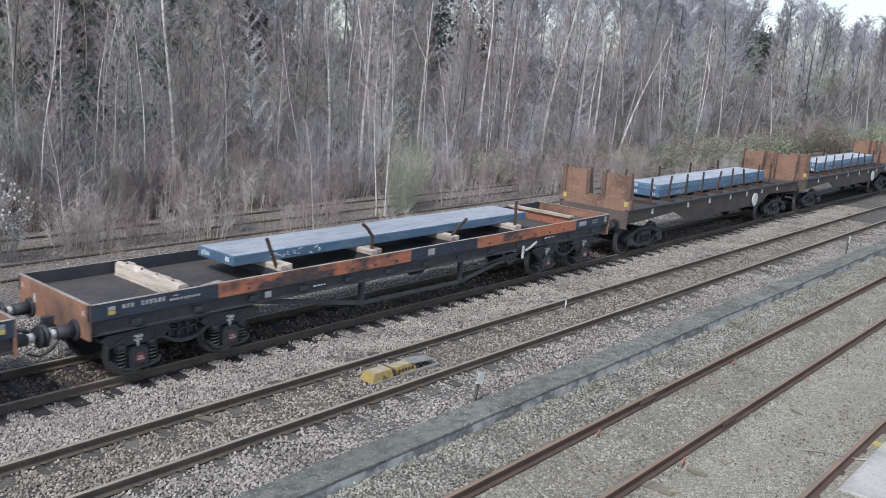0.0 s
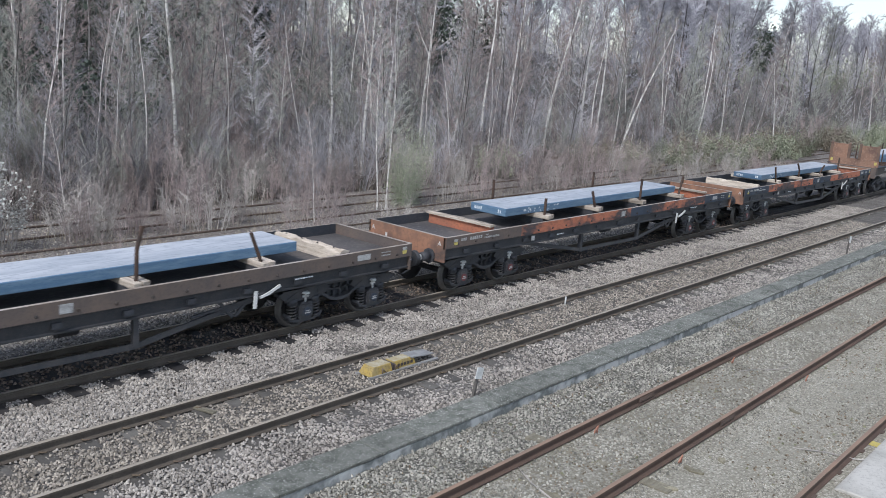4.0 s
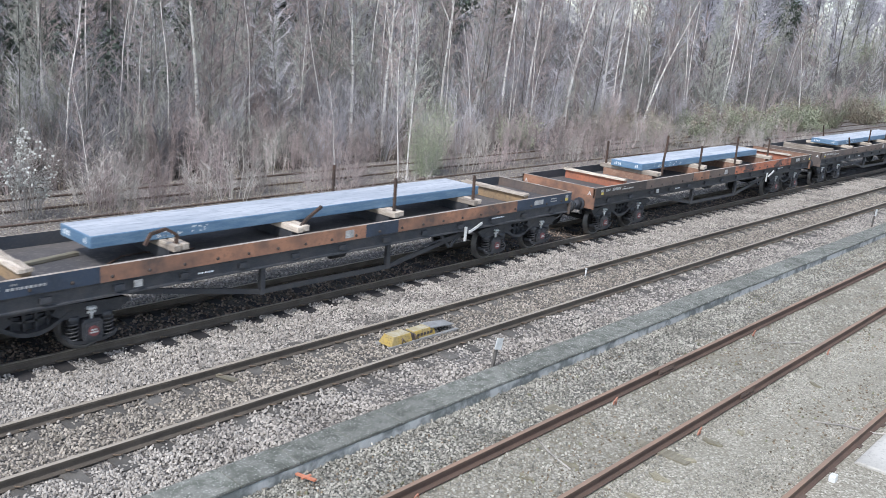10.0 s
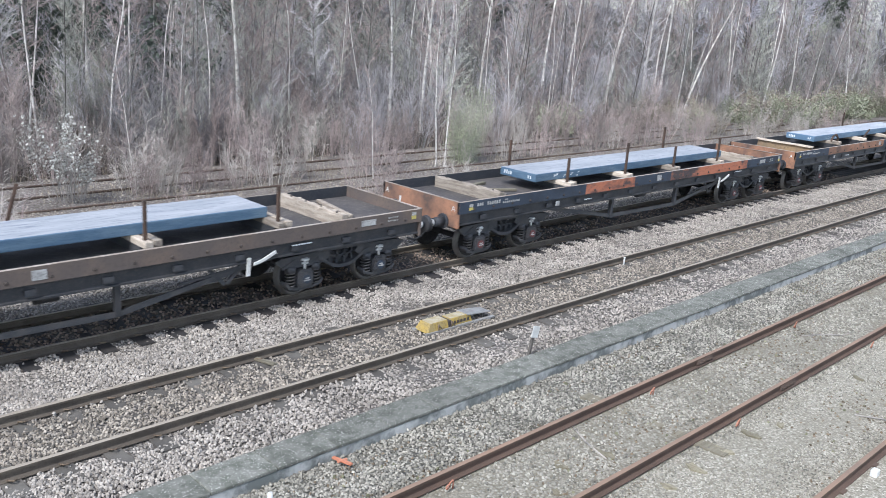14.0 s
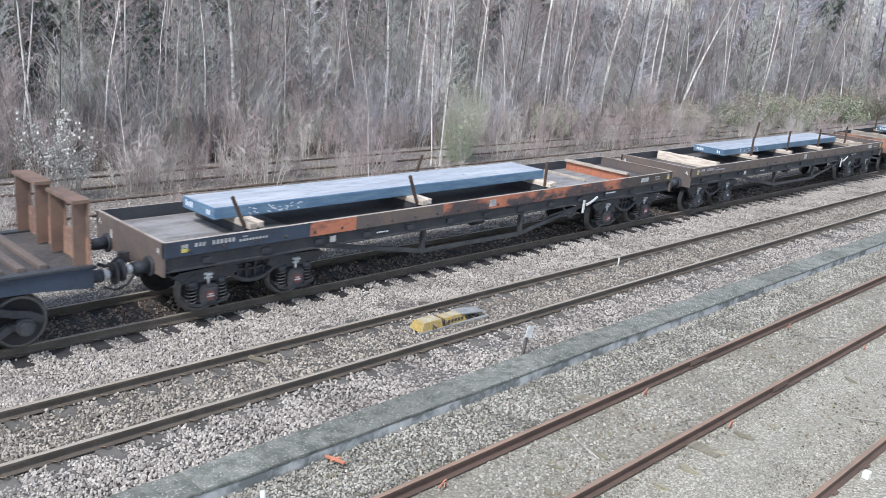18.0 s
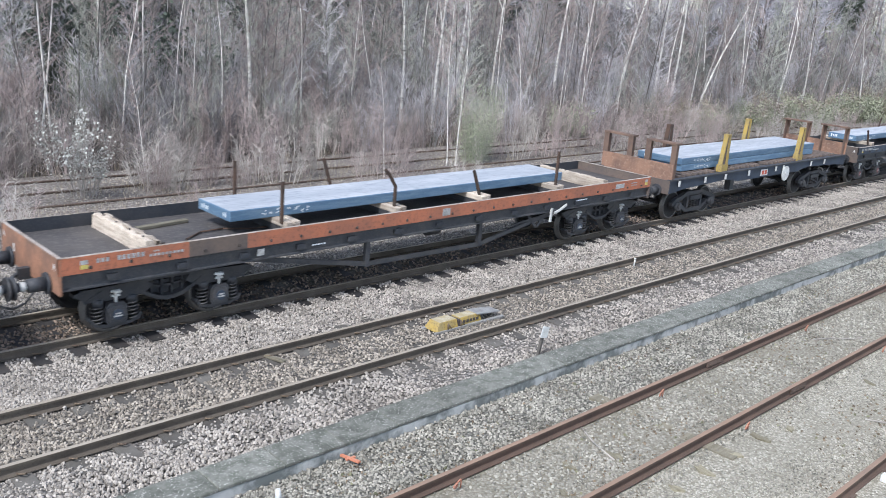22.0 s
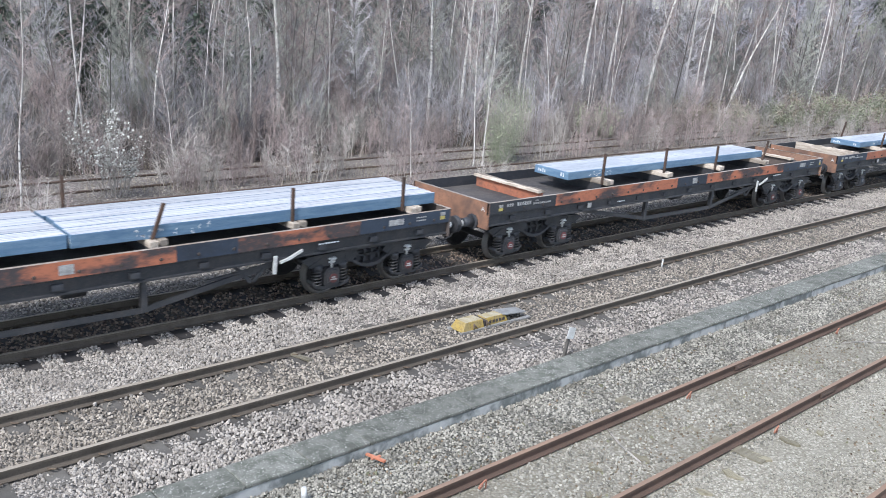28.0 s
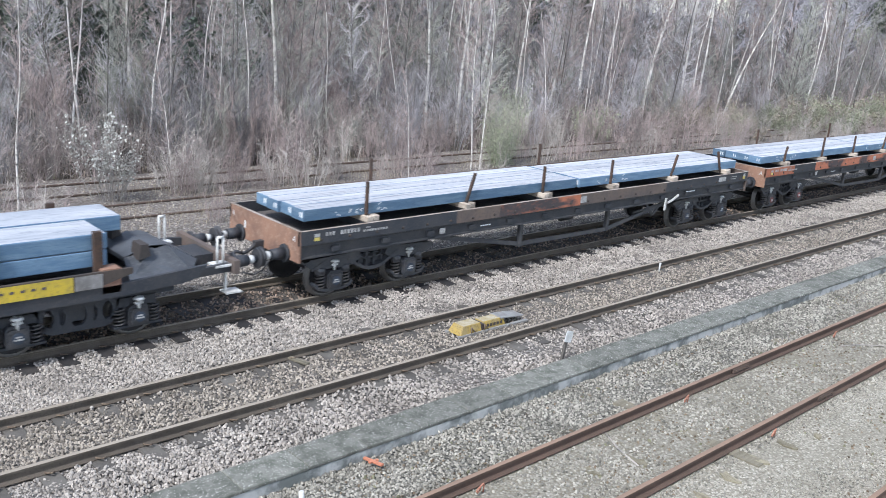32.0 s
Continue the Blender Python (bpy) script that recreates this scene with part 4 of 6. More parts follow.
REDSCRUB = [shrub_proto(110 + i, 13, 2.3, 0.44, 22, M["red_twig"], w=0.0062, r=0.012, wide=1.7) for i in range(2)]
THICKET = [shrub_proto(120 + i, 14, 3.2, 0.34, 34, M[("twig", "red_twig", "olive_twig", "twig")[i]], r=0.012, w=0.0075) for i in range(4)]
BUDDED = shrub_proto(140, 15, 3.0, 0.46, 22, M["pale_twig"], M["bud"], 1100, 0.06, low=0.5, fuzz=0.2, r=0.018, w=0.0075, wide=1.6)
UPRIGHT = [shrub_proto(180 + i, 6, 3.0, 0.22, 24, M["pale_twig" if i == 1 else "red_twig"], r=0.013, w=0.0065, wide=1.7) for i in range(4)]
GREENBUSH = [shrub_proto(150 + i, 22, 3.2, 0.34, 10, M["pale_twig"], M["leaf"], 6400, 0.044, low=0.08, fuzz=0.46) for i in range(2)]
BRAMBLE = [shrub_proto(160 + i, 14, 1.9, 0.8, 8, M["pale_twig"], (M["pale_leaf"], M["russet"])[i % 2], 1800, 0.076, fuzz=0.42) for i in range(4)]
EVERGREEN = [shrub_proto(170 + i, 18, 3.2, 0.55, 3, M["twig"], M["ivy"], 1600, 0.145) for i in range(2)]

# the birches that stand out: x, y, sideways lean, height
WHITE = [(67.6, 32.3, 0.023, 13.5), (59.4, 25.6, -0.01, 11.5), (67.3, 31.1, 0.02, 9.5), (67.5, 28.7, 0.10, 10.5), (65.7, 26.8, 0.155, 10.5), (66.5, 27.3, 0.13, 9.8),
         (89.1, 35.5, 0.04, 10.5), (77.2, 25.6, 0.06, 8.8), (85.7, 27.0, 0.01, 8.6), (109.8, 33.0, 0.093, 9.6), (84.5, 21.1, 0.01, 7.6), (166.9, 49.7, -0.02, 9.5),
         (103.5, 17.9, 0.036, 8.6), (18.7, 33.5, -0.026, 12.5), (22.0, 24.8, -0.02, 12.0), (32.8, 23.8, -0.022, 12.0), (41.3, 32.1, 0.03, 12.5), (44.0, 33.8, 0.09, 12.5),
         (44.9, 30.9, -0.05, 12.0), (41.2, 24.8, 0.082, 9.5), (57.1, 35.3, 0.02, 13.0), (60.3, 35.2, 0.01, 12.5), (54.5, 27.1, 0.01, 13.0), (31.3, 24.7, 0.0, 11.0)]
SLIM = [(79.9, 22.9, 0.104, 6.4), (95.9, 17.5, -0.03, 5.6), (15.4, 24.1, 0.022, 9.5), (19.1, 27.0, 0.04, 8.0), (19.2, 22.6, -0.05, 7.2), (22.8, 21.8, -0.017, 8.6),
        (18.1, 23.3, 0.0, 7.4), (29.9, 27.4, 0.0, 7.8), (28.0, 23.0, -0.045, 8.0), (42.9, 28.6, -0.024, 8.0), (34.2, 18.6, -0.154, 6.6), (37.8, 18.0, 0.086, 6.6),
        (38.4, 19.6, 0.052, 6.6), (48.7, 23.0, 0.067, 5.5), (37.0, 26.0, 0.03, 9.0), (50.5, 29.0, 0.05, 9.5), (73.0, 30.0, 0.07, 8.5), (92.0, 30.0, 0.06, 8.0)]


def nearer(x, y, h):
    """Brings a birch towards the wood's front edge on its own bearing from the bridge."""
    v = min(y, 18.2 + 0.4 * (y - 18.2))
    f = (v + 10.7) / (y + 10.7)
    return x * f, v, h * f + 0.6


def sideways(x, y, k):
    """Euler lean to the side, as seen from the bridge over the sidings."""
    a = math.atan2(x, y + 10.7)
    return math.atan(k * math.cos(a)), math.atan(k * math.sin(a))


rng = random.Random(11)
for i, (x, y, k, h) in enumerate(WHITE):
    x, y, h = nearer(x, y, h)
    tree("birch_tree", BIRCH[i % 6], x, y, h / 11.5, rng.uniform(0, 6.28), sideways(x, y, k), "leafless silver birch with white bark at the wood's edge", "tree", "birches")
for i, (x, y, k, h) in enumerate(SLIM):
    x, y, h = nearer(x, y, h)
    tree("birch_tree", POLE[i % 3], x, y, h / 9.0, rng.uniform(0, 6.28), sideways(x, y, k), "slim leafless birch with flecked white bark", "tree", "birches")
for x, y, k, s in ((24.2, 13.8, -0.01, 0.80), (24.5, 13.6, 0.11, 0.85), (20.3, 13.0, -0.02, 0.5), (7.05, 13.5, -0.01, 0.8), (13.1, 17.0, -0.06, 0.45)):
    tree("birch_tree", POLE[rng.randrange(3)], x, y, s, 0, (math.atan(k), 0), "slender young birch beside the disused track", "tree", "young birches")


def spot(g, y0, depth, a0=13.0, a1=79.0):
    """A place in the wood, thinning out with depth."""
    y = y0 + depth * g.random() ** 1.3
    a = radians(g.uniform(a0, a1))
    return (y + 10.7) * math.tan(a) + g.uniform(-1, 1), y


g = random.Random(31)
for i in range(22):
    x, y = spot(g, 20, 30)
    if x < 190:
        tree("birch_tree", POLE[i % 3], x, y, g.uniform(0.7, 1.35), g.uniform(0, 6.28), sideways(x, y, g.uniform(-0.04, 0.09)), "slender leafless birch in the wood", "tree", "birches")
for i in range(300):
    x, y = spot(g, 19.5, 31)
    if x < 190:
        tree("young_tree", SAPLING[g.randrange(6)], x, y, g.uniform(0.6, 1.3), g.uniform(0, 6.28), sideways(x, y, g.uniform(-0.07, 0.11)),
             "bare brown young tree in dense wood", "tree", "young trees")
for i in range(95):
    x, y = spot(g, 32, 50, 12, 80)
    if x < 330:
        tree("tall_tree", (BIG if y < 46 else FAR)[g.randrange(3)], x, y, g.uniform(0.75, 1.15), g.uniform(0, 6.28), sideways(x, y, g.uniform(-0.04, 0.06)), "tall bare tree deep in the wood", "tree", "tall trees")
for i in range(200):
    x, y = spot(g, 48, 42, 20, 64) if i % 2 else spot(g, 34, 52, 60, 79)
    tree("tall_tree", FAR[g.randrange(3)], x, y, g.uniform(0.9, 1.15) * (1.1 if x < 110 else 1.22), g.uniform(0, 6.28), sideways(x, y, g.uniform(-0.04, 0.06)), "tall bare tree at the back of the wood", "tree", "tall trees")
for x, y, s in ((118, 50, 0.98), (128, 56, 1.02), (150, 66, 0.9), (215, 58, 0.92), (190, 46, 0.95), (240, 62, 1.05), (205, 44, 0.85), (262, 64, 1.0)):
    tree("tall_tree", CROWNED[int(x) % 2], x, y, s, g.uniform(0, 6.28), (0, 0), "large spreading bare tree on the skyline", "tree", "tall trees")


OLIVE = (14.1, 23.5, 0.8)


def shrub(name, me, x, y, s, label, group, sz=1.0):
    o = new(name, me)
    o.location, o.rotation_euler.z, o.scale = (x, y, lie(x, y)), g.uniform(0, 6.28), (s, s, s * sz)
    return tagged(o, label, "shrub", group)


for i in range(130):
    x, y = spot(g, 17.6, 12)
    if x < 130:
        shrub("thicket_shrub", THICKET[i % 4], x, y, g.uniform(0.6, 1.2), "bare grey-brown thicket shrub", "thicket")
for i in range(150):
    x = 5 + 60 * g.random() ** 1.3
    y = g.choice((g.uniform(10.2, 11.4), g.uniform(13.6, 14.7), g.uniform(13.6, 14.7), g.uniform(16.8, 18.5)))
    if (16.5 < x < 23.5 and y < 16.0 and g.random() < 0.6) or (22.8 < x < 28.0 and y < 14.8) or (7.6 < x < 11.4 and y < 15.0):
        continue
    red = g.random() < 0.58
    shrub("dry_scrub", REDSCRUB[i % 2] if red else SCRUB[i % 3], x, y, g.uniform(0.45, 1.1), "fine reddish dry scrub beside the disused tracks" if red else "pale dry scrub beside the disused tracks", "dry scrub")
for i in range(90):
    x = 5 + 46 * g.random() ** 1.2
    y = g.choice((g.uniform(13.6, 14.6), g.uniform(16.7, 19.5), g.uniform(16.7, 19.5)))
    if (22.8 < x < 28.0 or 7.6 < x < 11.4) and y < 14.8:
        continue
    shrub("dry_scrub", UPRIGHT[i % 4], x, y, g.uniform(0.5, 1.15), "upright bare saplings beside the disused tracks", "dry scrub")
for x, y, s in ((9.9, 14.2, 0.95), (5.9, 14.6, 0.8)):
    shrub("budding_shrub", BUDDED, x, y, s, "shrub with pale grey buds beside the disused track", "budding shrubs")
for x, y, s in ((25.9, 14.1, 0.92), (26.5, 14.3, 0.7), OLIVE):
    shrub("willow_bush", GREENBUSH[int(x) % 2], x, y, s, "grey-green bush with first small leaves", "green bushes", 1.15)
for x, y, s in ((15.2, 27, 1.2), (13.7, 25, 1.0), (17.8, 25.5, 1.1), (19.8, 24.6, 0.8), (27, 46, 3.0), (38, 58, 3.0), (66, 52, 2.4), (72, 58, 2.6), (84, 60, 2.6), (228, 81, 3.1), (221, 77, 2.9), (234, 84, 3.0), (213, 78, 3.2), (17.0, 29, 1.0), (27.6, 36, 1.3), (14.5, 33, 2.0), (18.5, 36, 2.3), (21.0, 40, 2.6), (13.0, 30, 1.5), (25.5, 43, 2.4), (17, 42, 2.8), (31, 46, 2.4), (36, 50, 2.3), (41, 53, 2.6), (29, 55, 2.8), (48, 58, 2.6), (22, 52, 2.8), (55, 62, 2.8)):
    shrub("evergreen_bush", EVERGREEN[int(x) % 2], x, y, s, "dark evergreen bush among bare trees", "evergreen bushes", 1.2)
for i in range(86):
    x = 36 + 112 * g.random() ** 1.15
    y = g.uniform(14.0, 19.0) if x > 44 else g.uniform(16.6, 18.6)
    shrub("bramble_bank", BRAMBLE[g.choice((0, 0, 1, 2, 2, 3))], x, y, g.uniform(0.55, 1.15) * (1 + x / 260), "tangled green and russet bramble bank", "brambles")
for i in range(6):
    x = 150 + 60 * g.random()
    y = g.uniform(40, 56)
    shrub("ivy_tree", BRAMBLE[2 * (i % 2)], x, y, g.uniform(2.6, 3.6), "grey-green ivied tree on the far bank", "ivy trees", 1.3)


def make_grass():
    q = random.Random(77)
    st = Sticks()
    for i in range(15000):
        x = 4 + 64 * q.random() ** 1.4
        y = q.choice((q.uniform(10.4, 11.6), q.uniform(11.6, 13.6), q.uniform(13.5, 14.8), q.uniform(14.5, 18.5)))
        if noise.noise(Vector((x * 0.5, y * 0.7, 2))) < q.gauss(-0.05, 0.25):
            continue
        h = q.uniform(0.12, 0.62)
        p = Vector((x, y, lie(x, y) - 0.02))
        st.add(p, p + Vector((q.gauss(0, 0.3), q.gauss(0, 0.3), 1)) * h, 0.007, 0.0)
    tagged(new("dead_grass", st.mesh("dead_grass", M["straw"])), "dead straw-coloured grass round the disused tracks", "grass", kind="stuff")
    st = Sticks()
    for i in range(9000):
        x, y = 4 + 110 * q.random() ** 1.4, q.uniform(8.6, 26)
        st.leaf(Vector((x, y, lie(x, y) + 0.02)), q.uniform(0.06, 0.14), q, 0)
    tagged(new("fallen_leaves", st.mesh("fallen_leaves", M["russet"])), "brown fallen leaves scattered on the ground", "leaves", kind="stuff")

    # twigs, brambles and stems too many to count
    heaps = [Sticks() for k in range(3)]
    for i in range(26000):
        x, y = spot(q, 17.8, 60, 11, 80)
        if x > 320:
            continue
        k = 1 + y / 40
        h = q.uniform(0.6, 2.9)
        p = Vector((x, y, lie(x, y) - 0.05))
        d = Vector((q.gauss(0.02, 0.2), q.gauss(0, 0.2), 1)).normalized()
        r = q.uniform(0.005, 0.009) * k
        heap = heaps[0 if y < 22 + q.gauss(0, 3) else 1 + (noise.noise(Vector((x * 0.06, y * 0.06, 5))) + q.gauss(0, 0.2) > 0)]
        b = p + d * h * 0.5
        e = (d + Vector((q.gauss(0, 0.22), q.gauss(0, 0.22), 0))).normalized()
        heap.add(p, b, r, r * 0.7)
        heap.add(b, b + e * h * 0.5, r * 0.7, 0.0)
        for j in range(8):
            o = p + d * h * q.uniform(0.15, 0.6)
            w = Vector((q.gauss(0, 0.7), q.gauss(0, 0.7), q.gauss(0.7, 0.4))).normalized()
            heap.twig(o, o + w * h * q.uniform(0.12, 0.34), r * 1.1, Vector((q.gauss(0, 1), q.gauss(0, 1), q.gauss(0, 0.3))))
    for heap, material, text in zip(heaps, ("tan_brush", "brush", "green_brush"), ("tangled brown undergrowth along the wood's edge", "dense bare grey-brown undergrowth filling the wood",
                                                                                   "bare olive-grey undergrowth deep in the wood")):
        tagged(new("undergrowth", heap.mesh("undergrowth", M[material])), text, "undergrowth", kind="stuff")


make_grass()

# a house on the skyline, half hidden by trees
HX, HY, HZ = 253, 91, 17.6
house = empty("house", HX, HY, HZ, "small distant house with a slate roof beyond the wood", "house")
part("wall", boxes((-4.0, 4.0, -3.2, 3.2, -14.5, 0.0)), M["brick"], house)
bm = bmesh.new()
run(bm, [(-3.5, -0.06), (0, 1.7), (3.5, -0.06)], -4.3, 4.3)
part("roof", bm, M["slate"], house)


# ---- the train ----
MID = 4.4285          # middle of the track that it runs on
LONG, PITCH = 17.11, 18.309
MOVING, WHEELS = [], []   # (thing, place along the train), wheelsets


def disc_wheel(bm, y, r, side):
    """Tread and flange, dished web and hub, as a turned profile about the axle."""
    prof = [(0.0, 0.09), (0.03, 0.11), (0.03, 0.20), (0.012, 0.24), (0.010, r - 0.10), (0.0, r - 0.055), (-0.005, r - 0.01), (0.01, r), (0.09, r + 0.004), (0.105, r + 0.028),
            (0.125, r + 0.028), (0.13, r - 0.055), (0.06, r - 0.09), (0.055, 0.2), (0.10, 0.12), (0.10, 0.09)]
    n = 22
    rings = []
    for k in range(n):
        a = 2 * math.pi * k / n
        rings.append([bm.verts.new((math.cos(a) * rr, y + side * o, math.sin(a) * rr)) for o, rr in prof])
    for k in range(n):
        a, b = rings[k], rings[(k + 1) % n]
        for i in range(len(prof) - 1):
            f = bm.faces.new((a[i], b[i], b[i + 1], a[i + 1]))
            f.smooth = True
            if 5 <= i <= 9:
                f.material_index = 1


def make_wheels(r=0.46):
    bm = bmesh.new()
    disc_wheel(bm, -0.82, r, 1)
    near = mesh_of("wheel", bm, M["wheel"], M["tread"])
    bm = bmesh.new()
    disc_wheel(bm, 0.82, r, -1)
    far = mesh_of("wheel", bm, M["wheel"], M["tread"])
    bm = bmesh.new()
    rod(bm, (0, -1.12, 0), (0, 1.12, 0), 0.075, 12)
    for s in (-1, 1):
        rod(bm, (0, s * 1.10, 0), (0, s * 1.13, 0), 0.06, 12)
    return mesh_of("wheelset", bm, M["wheel"]), near, far


WHEELSET = make_wheels()


def wheelset(parent, x, r=0.46):
    w = hang("wheelset", WHEELSET[0], parent, (x, 0, r))
    hang("wheel", WHEELSET[1], w)
    hang("wheel", WHEELSET[2], w)
    return w


def spring_mesh(h=0.36, r=0.085, coils=5):
    bm = bmesh.new()
    n = coils * 8
    prev = None
    for i in range(n + 1):
        a = 2 * math.pi * i / 8
        c = Vector((math.cos(a) * r, math.sin(a) * r, h * i / n))
        out = Vector((math.cos(a), math.sin(a), 0))
        ring = [bm.verts.new(c + (out * math.cos(b) + Vector((0, 0, 1)) * math.sin(b)) * 0.022) for b in (0.5, 2.6, 4.7)]
        if prev:
            for j in range(3):
                bm.faces.new((prev[j], prev[(j + 1) % 3], ring[(j + 1) % 3], ring[j])).smooth = True
        prev = ring
    return mesh_of("coil_spring", bm, M["spring"])


SPRING = spring_mesh()


def axlebox_mesh(cap):
    """Square cast box with a bolted cover, and faint white stencil bars."""
    bm = bmesh.new()
    prism(bm, [(-0.15, 0.27), (-0.19, 0.33), (-0.19, 0.58), (-0.13, 0.66), (0.13, 0.66), (0.19, 0.58), (0.19, 0.33), (0.15, 0.27)], -0.10, 0.12)
    prism(bm, [(-0.13, 0.32), (-0.155, 0.36), (-0.155, 0.56), (-0.12, 0.60), (0.12, 0.60), (0.155, 0.56), (0.155, 0.36), (0.13, 0.32)], -0.135, -0.101, 0)
    rod(bm, (0, -0.155, 0.45), (0, -0.136, 0.45), 0.098, 14, slot=1)
    for x, z in ((-0.115, 0.37), (0.115, 0.37), (-0.115, 0.55), (0.115, 0.55)):
        rod(bm, (x, -0.15, z), (x, -0.136, z), 0.018, 6, slot=0)
    for k, (w, z) in enumerate(((0.05, 0.475), (0.075, 0.43))):
        box(bm, -w, w, -0.158, -0.1555, z - 0.014, z + 0.014, 2)
    return mesh_of("axlebox", bm, M["grime"], cap, M["faded_white"])


AXLEBOX = axlebox_mesh(M["axle_red"]), axlebox_mesh(M["navy"])
bm = bmesh.new()
rod(bm, (0, 0, 0.845), (0, 0, 0.885), 0.10, 10, 0.075)
rod(bm, (0, 0, 0.66), (0, 0, 0.85), 0.03, 6)
box(bm, -0.075, -0.03, -0.02, 0.02, 0.76, 0.80)
box(bm, 0.03, 0.075, -0.02, 0.02, 0.76, 0.80)
LIFT = mesh_of("white_cap", bm, M["white"])


def plate_bogie(parent, x, red):
    """Two-axle bogie: camel-backed plate sides with a bowed lower chord, coil springs beside each axlebox."""
    bm = bmesh.new()
    for s in (-1, 1):
        lo, hi = (-1.04, -0.96) if s < 0 else (0.96, 1.04)
        wide = (-1.13, -0.95) if s < 0 else (0.95, 1.13)
        top = [(-1.72, 0.90), (-1.50, 0.95), (-0.60, 0.98), (-0.30, 1.00), (0.30, 1.00), (0.60, 0.98), (1.50, 0.95), (1.72, 0.90)]
        prism(bm, top + [(px, pz - 0.055) for px, pz in top[::-1]], *wide)
        for ax in (-1.0, 1.0):
            pad = [(ax - 0.68, 0.84), (ax - 0.50, 0.72), (ax - 0.16, 0.70), (ax + 0.16, 0.70), (ax + 0.50, 0.72), (ax + 0.68, 0.84), (ax + 0.60, 0.95), (ax - 0.60, 0.95)]
            prism(bm, pad, wide[0] + 0.01, wide[1] - 0.01)
            for k in (-0.30, 0.30):
                rod(bm, (ax + k, s * 1.05, 0.60), (ax + k, s * 1.05, 0.74), 0.115, 10)
            saddle = [(ax - 0.47, 0.36), (ax - 0.40, 0.27), (ax - 0.2, 0.22), (ax + 0.2, 0.22), (ax + 0.40, 0.27), (ax + 0.47, 0.36)]
            prism(bm, saddle + [(px * 0.93 + ax * 0.07, pz + 0.055) for px, pz in saddle[::-1]], wide[0] - 0.02, wide[1] + 0.02)
        bow = [(-0.66, 0.88), (-0.46, 0.76), (-0.26, 0.65), (-0.10, 0.61), (0.10, 0.61), (0.26, 0.65), (0.46, 0.76), (0.66, 0.88)]
        prism(bm, bow + [(px, pz - 0.075) for px, pz in bow[::-1]], *wide)
        inner = [(-0.60, 0.93), (-0.38, 0.85), (-0.15, 0.80), (0.15, 0.80), (0.38, 0.85), (0.60, 0.93)]
        prism(bm, inner + [(px, pz - 0.04) for px, pz in inner[::-1]], lo, hi)
        for k in (-0.30, -0.10, 0.10, 0.30):
            box(bm, k - 0.022, k + 0.022, lo, hi, 0.60, 0.96)
        bar(bm, (-1.55, s * 1.12, 0.72), (-1.18, s * 1.12, 0.90), 0.03, 0.05)
        bar(bm, (1.55, s * 1.12, 0.72), (1.18, s * 1.12, 0.90), 0.03, 0.05)
    box(bm, -0.3, 0.3, -0.95, 0.95, 0.62, 0.86)
    box(bm, -1.6, -1.5, -0.95, 0.95, 0.82, 0.92)
    box(bm, 1.5, 1.6, -0.95, 0.95, 0.82, 0.92)
    b = part("bogie", bm, M["grime"], parent, "dirty black plate bogie", (x, 0, 0))
    for ax in (-1.0, 1.0):
        for s in (-1, 1):
            for k in (-0.31, 0.31):
                hang("coil_spring", SPRING, b, (ax + k, s * 1.06, 0.275)).scale = (1.2, 1.2, 0.95)
            hang("axlebox", AXLEBOX[0 if red else 1], b, (ax, s * 1.07, 0), 0 if s < 0 else math.pi)
            hang("white_cap", LIFT, b, (ax, s * 1.13, 0), 0, "white-painted lifting lug")
        wheelset(parent, x + ax)
    return b


def buffer_meshes():
    bm = bmesh.new()
    rod(bm, (0, 0, 0), (-0.05, 0, 0), 0.19, 10)
    rod(bm, (-0.05, 0, 0), (-0.34, 0, 0), 0.125, 14, 0.11)
    rod(bm, (-0.34, 0, 0), (-0.54, 0, 0), 0.075, 12)
    rod(bm, (-0.36, 0, 0), (-0.46, 0, 0), 0.080, 12, slot=1)
    body = mesh_of("buffer", bm, M["dark"], M["white"])
    bm = bmesh.new()
    rod(bm, (-0.535, 0, 0), (-0.57, 0, 0), 0.20, 20)
    rod(bm, (-0.57, 0, 0), (-0.59, 0, 0), 0.20, 20, 0.15)
    return body, mesh_of("buffer_head", bm, M["grime"])


BUFFER = buffer_meshes()
bm = bmesh.new()
box(bm, -0.2, 0.05, -0.06, 0.06, -0.1, 0.1)
chain = [(-0.18, 0, 0.02), (-0.34, 0, -0.10), (-0.46, 0, -0.13), (-0.60, 0, -0.06)]
for a, b in zip(chain, chain[1:]):
    rod(bm, a, b, 0.035, 6)
COUPLING = mesh_of("coupling", bm, M["grime"])
bm = bmesh.new()
p = [(0.02, -0.35, -0.15), (-0.2, -0.36, -0.42), (-0.42, -0.34, -0.5), (-0.62, -0.3, -0.42)]
for a, b in zip(p, p[1:]):
    rod(bm, a, b, 0.022, 6)
HOSE = mesh_of("brake_hose", bm, M["grime"])


def ends(w, length, z=1.10):
    """Buffers and couplings at both ends."""
    for x, a in ((0.0, 0.0), (length, math.pi)):
        for y in (-0.87, 0.87):
            b = hang("buffer", BUFFER[0], w, (x, y, z), a)
            hang("buffer_head", BUFFER[1], b)
        hang("coupling", COUPLING, w, (x, 0, z - 0.05), a)
        hang("brake_hose", HOSE, w, (x, 0, z - 0.05), a)


bm = bmesh.new()
box(bm, -0.09, 0.09, -0.075, -0.014, 1.15, 1.25)
LUG = mesh_of("lashing_lug", bm, M["dark"])


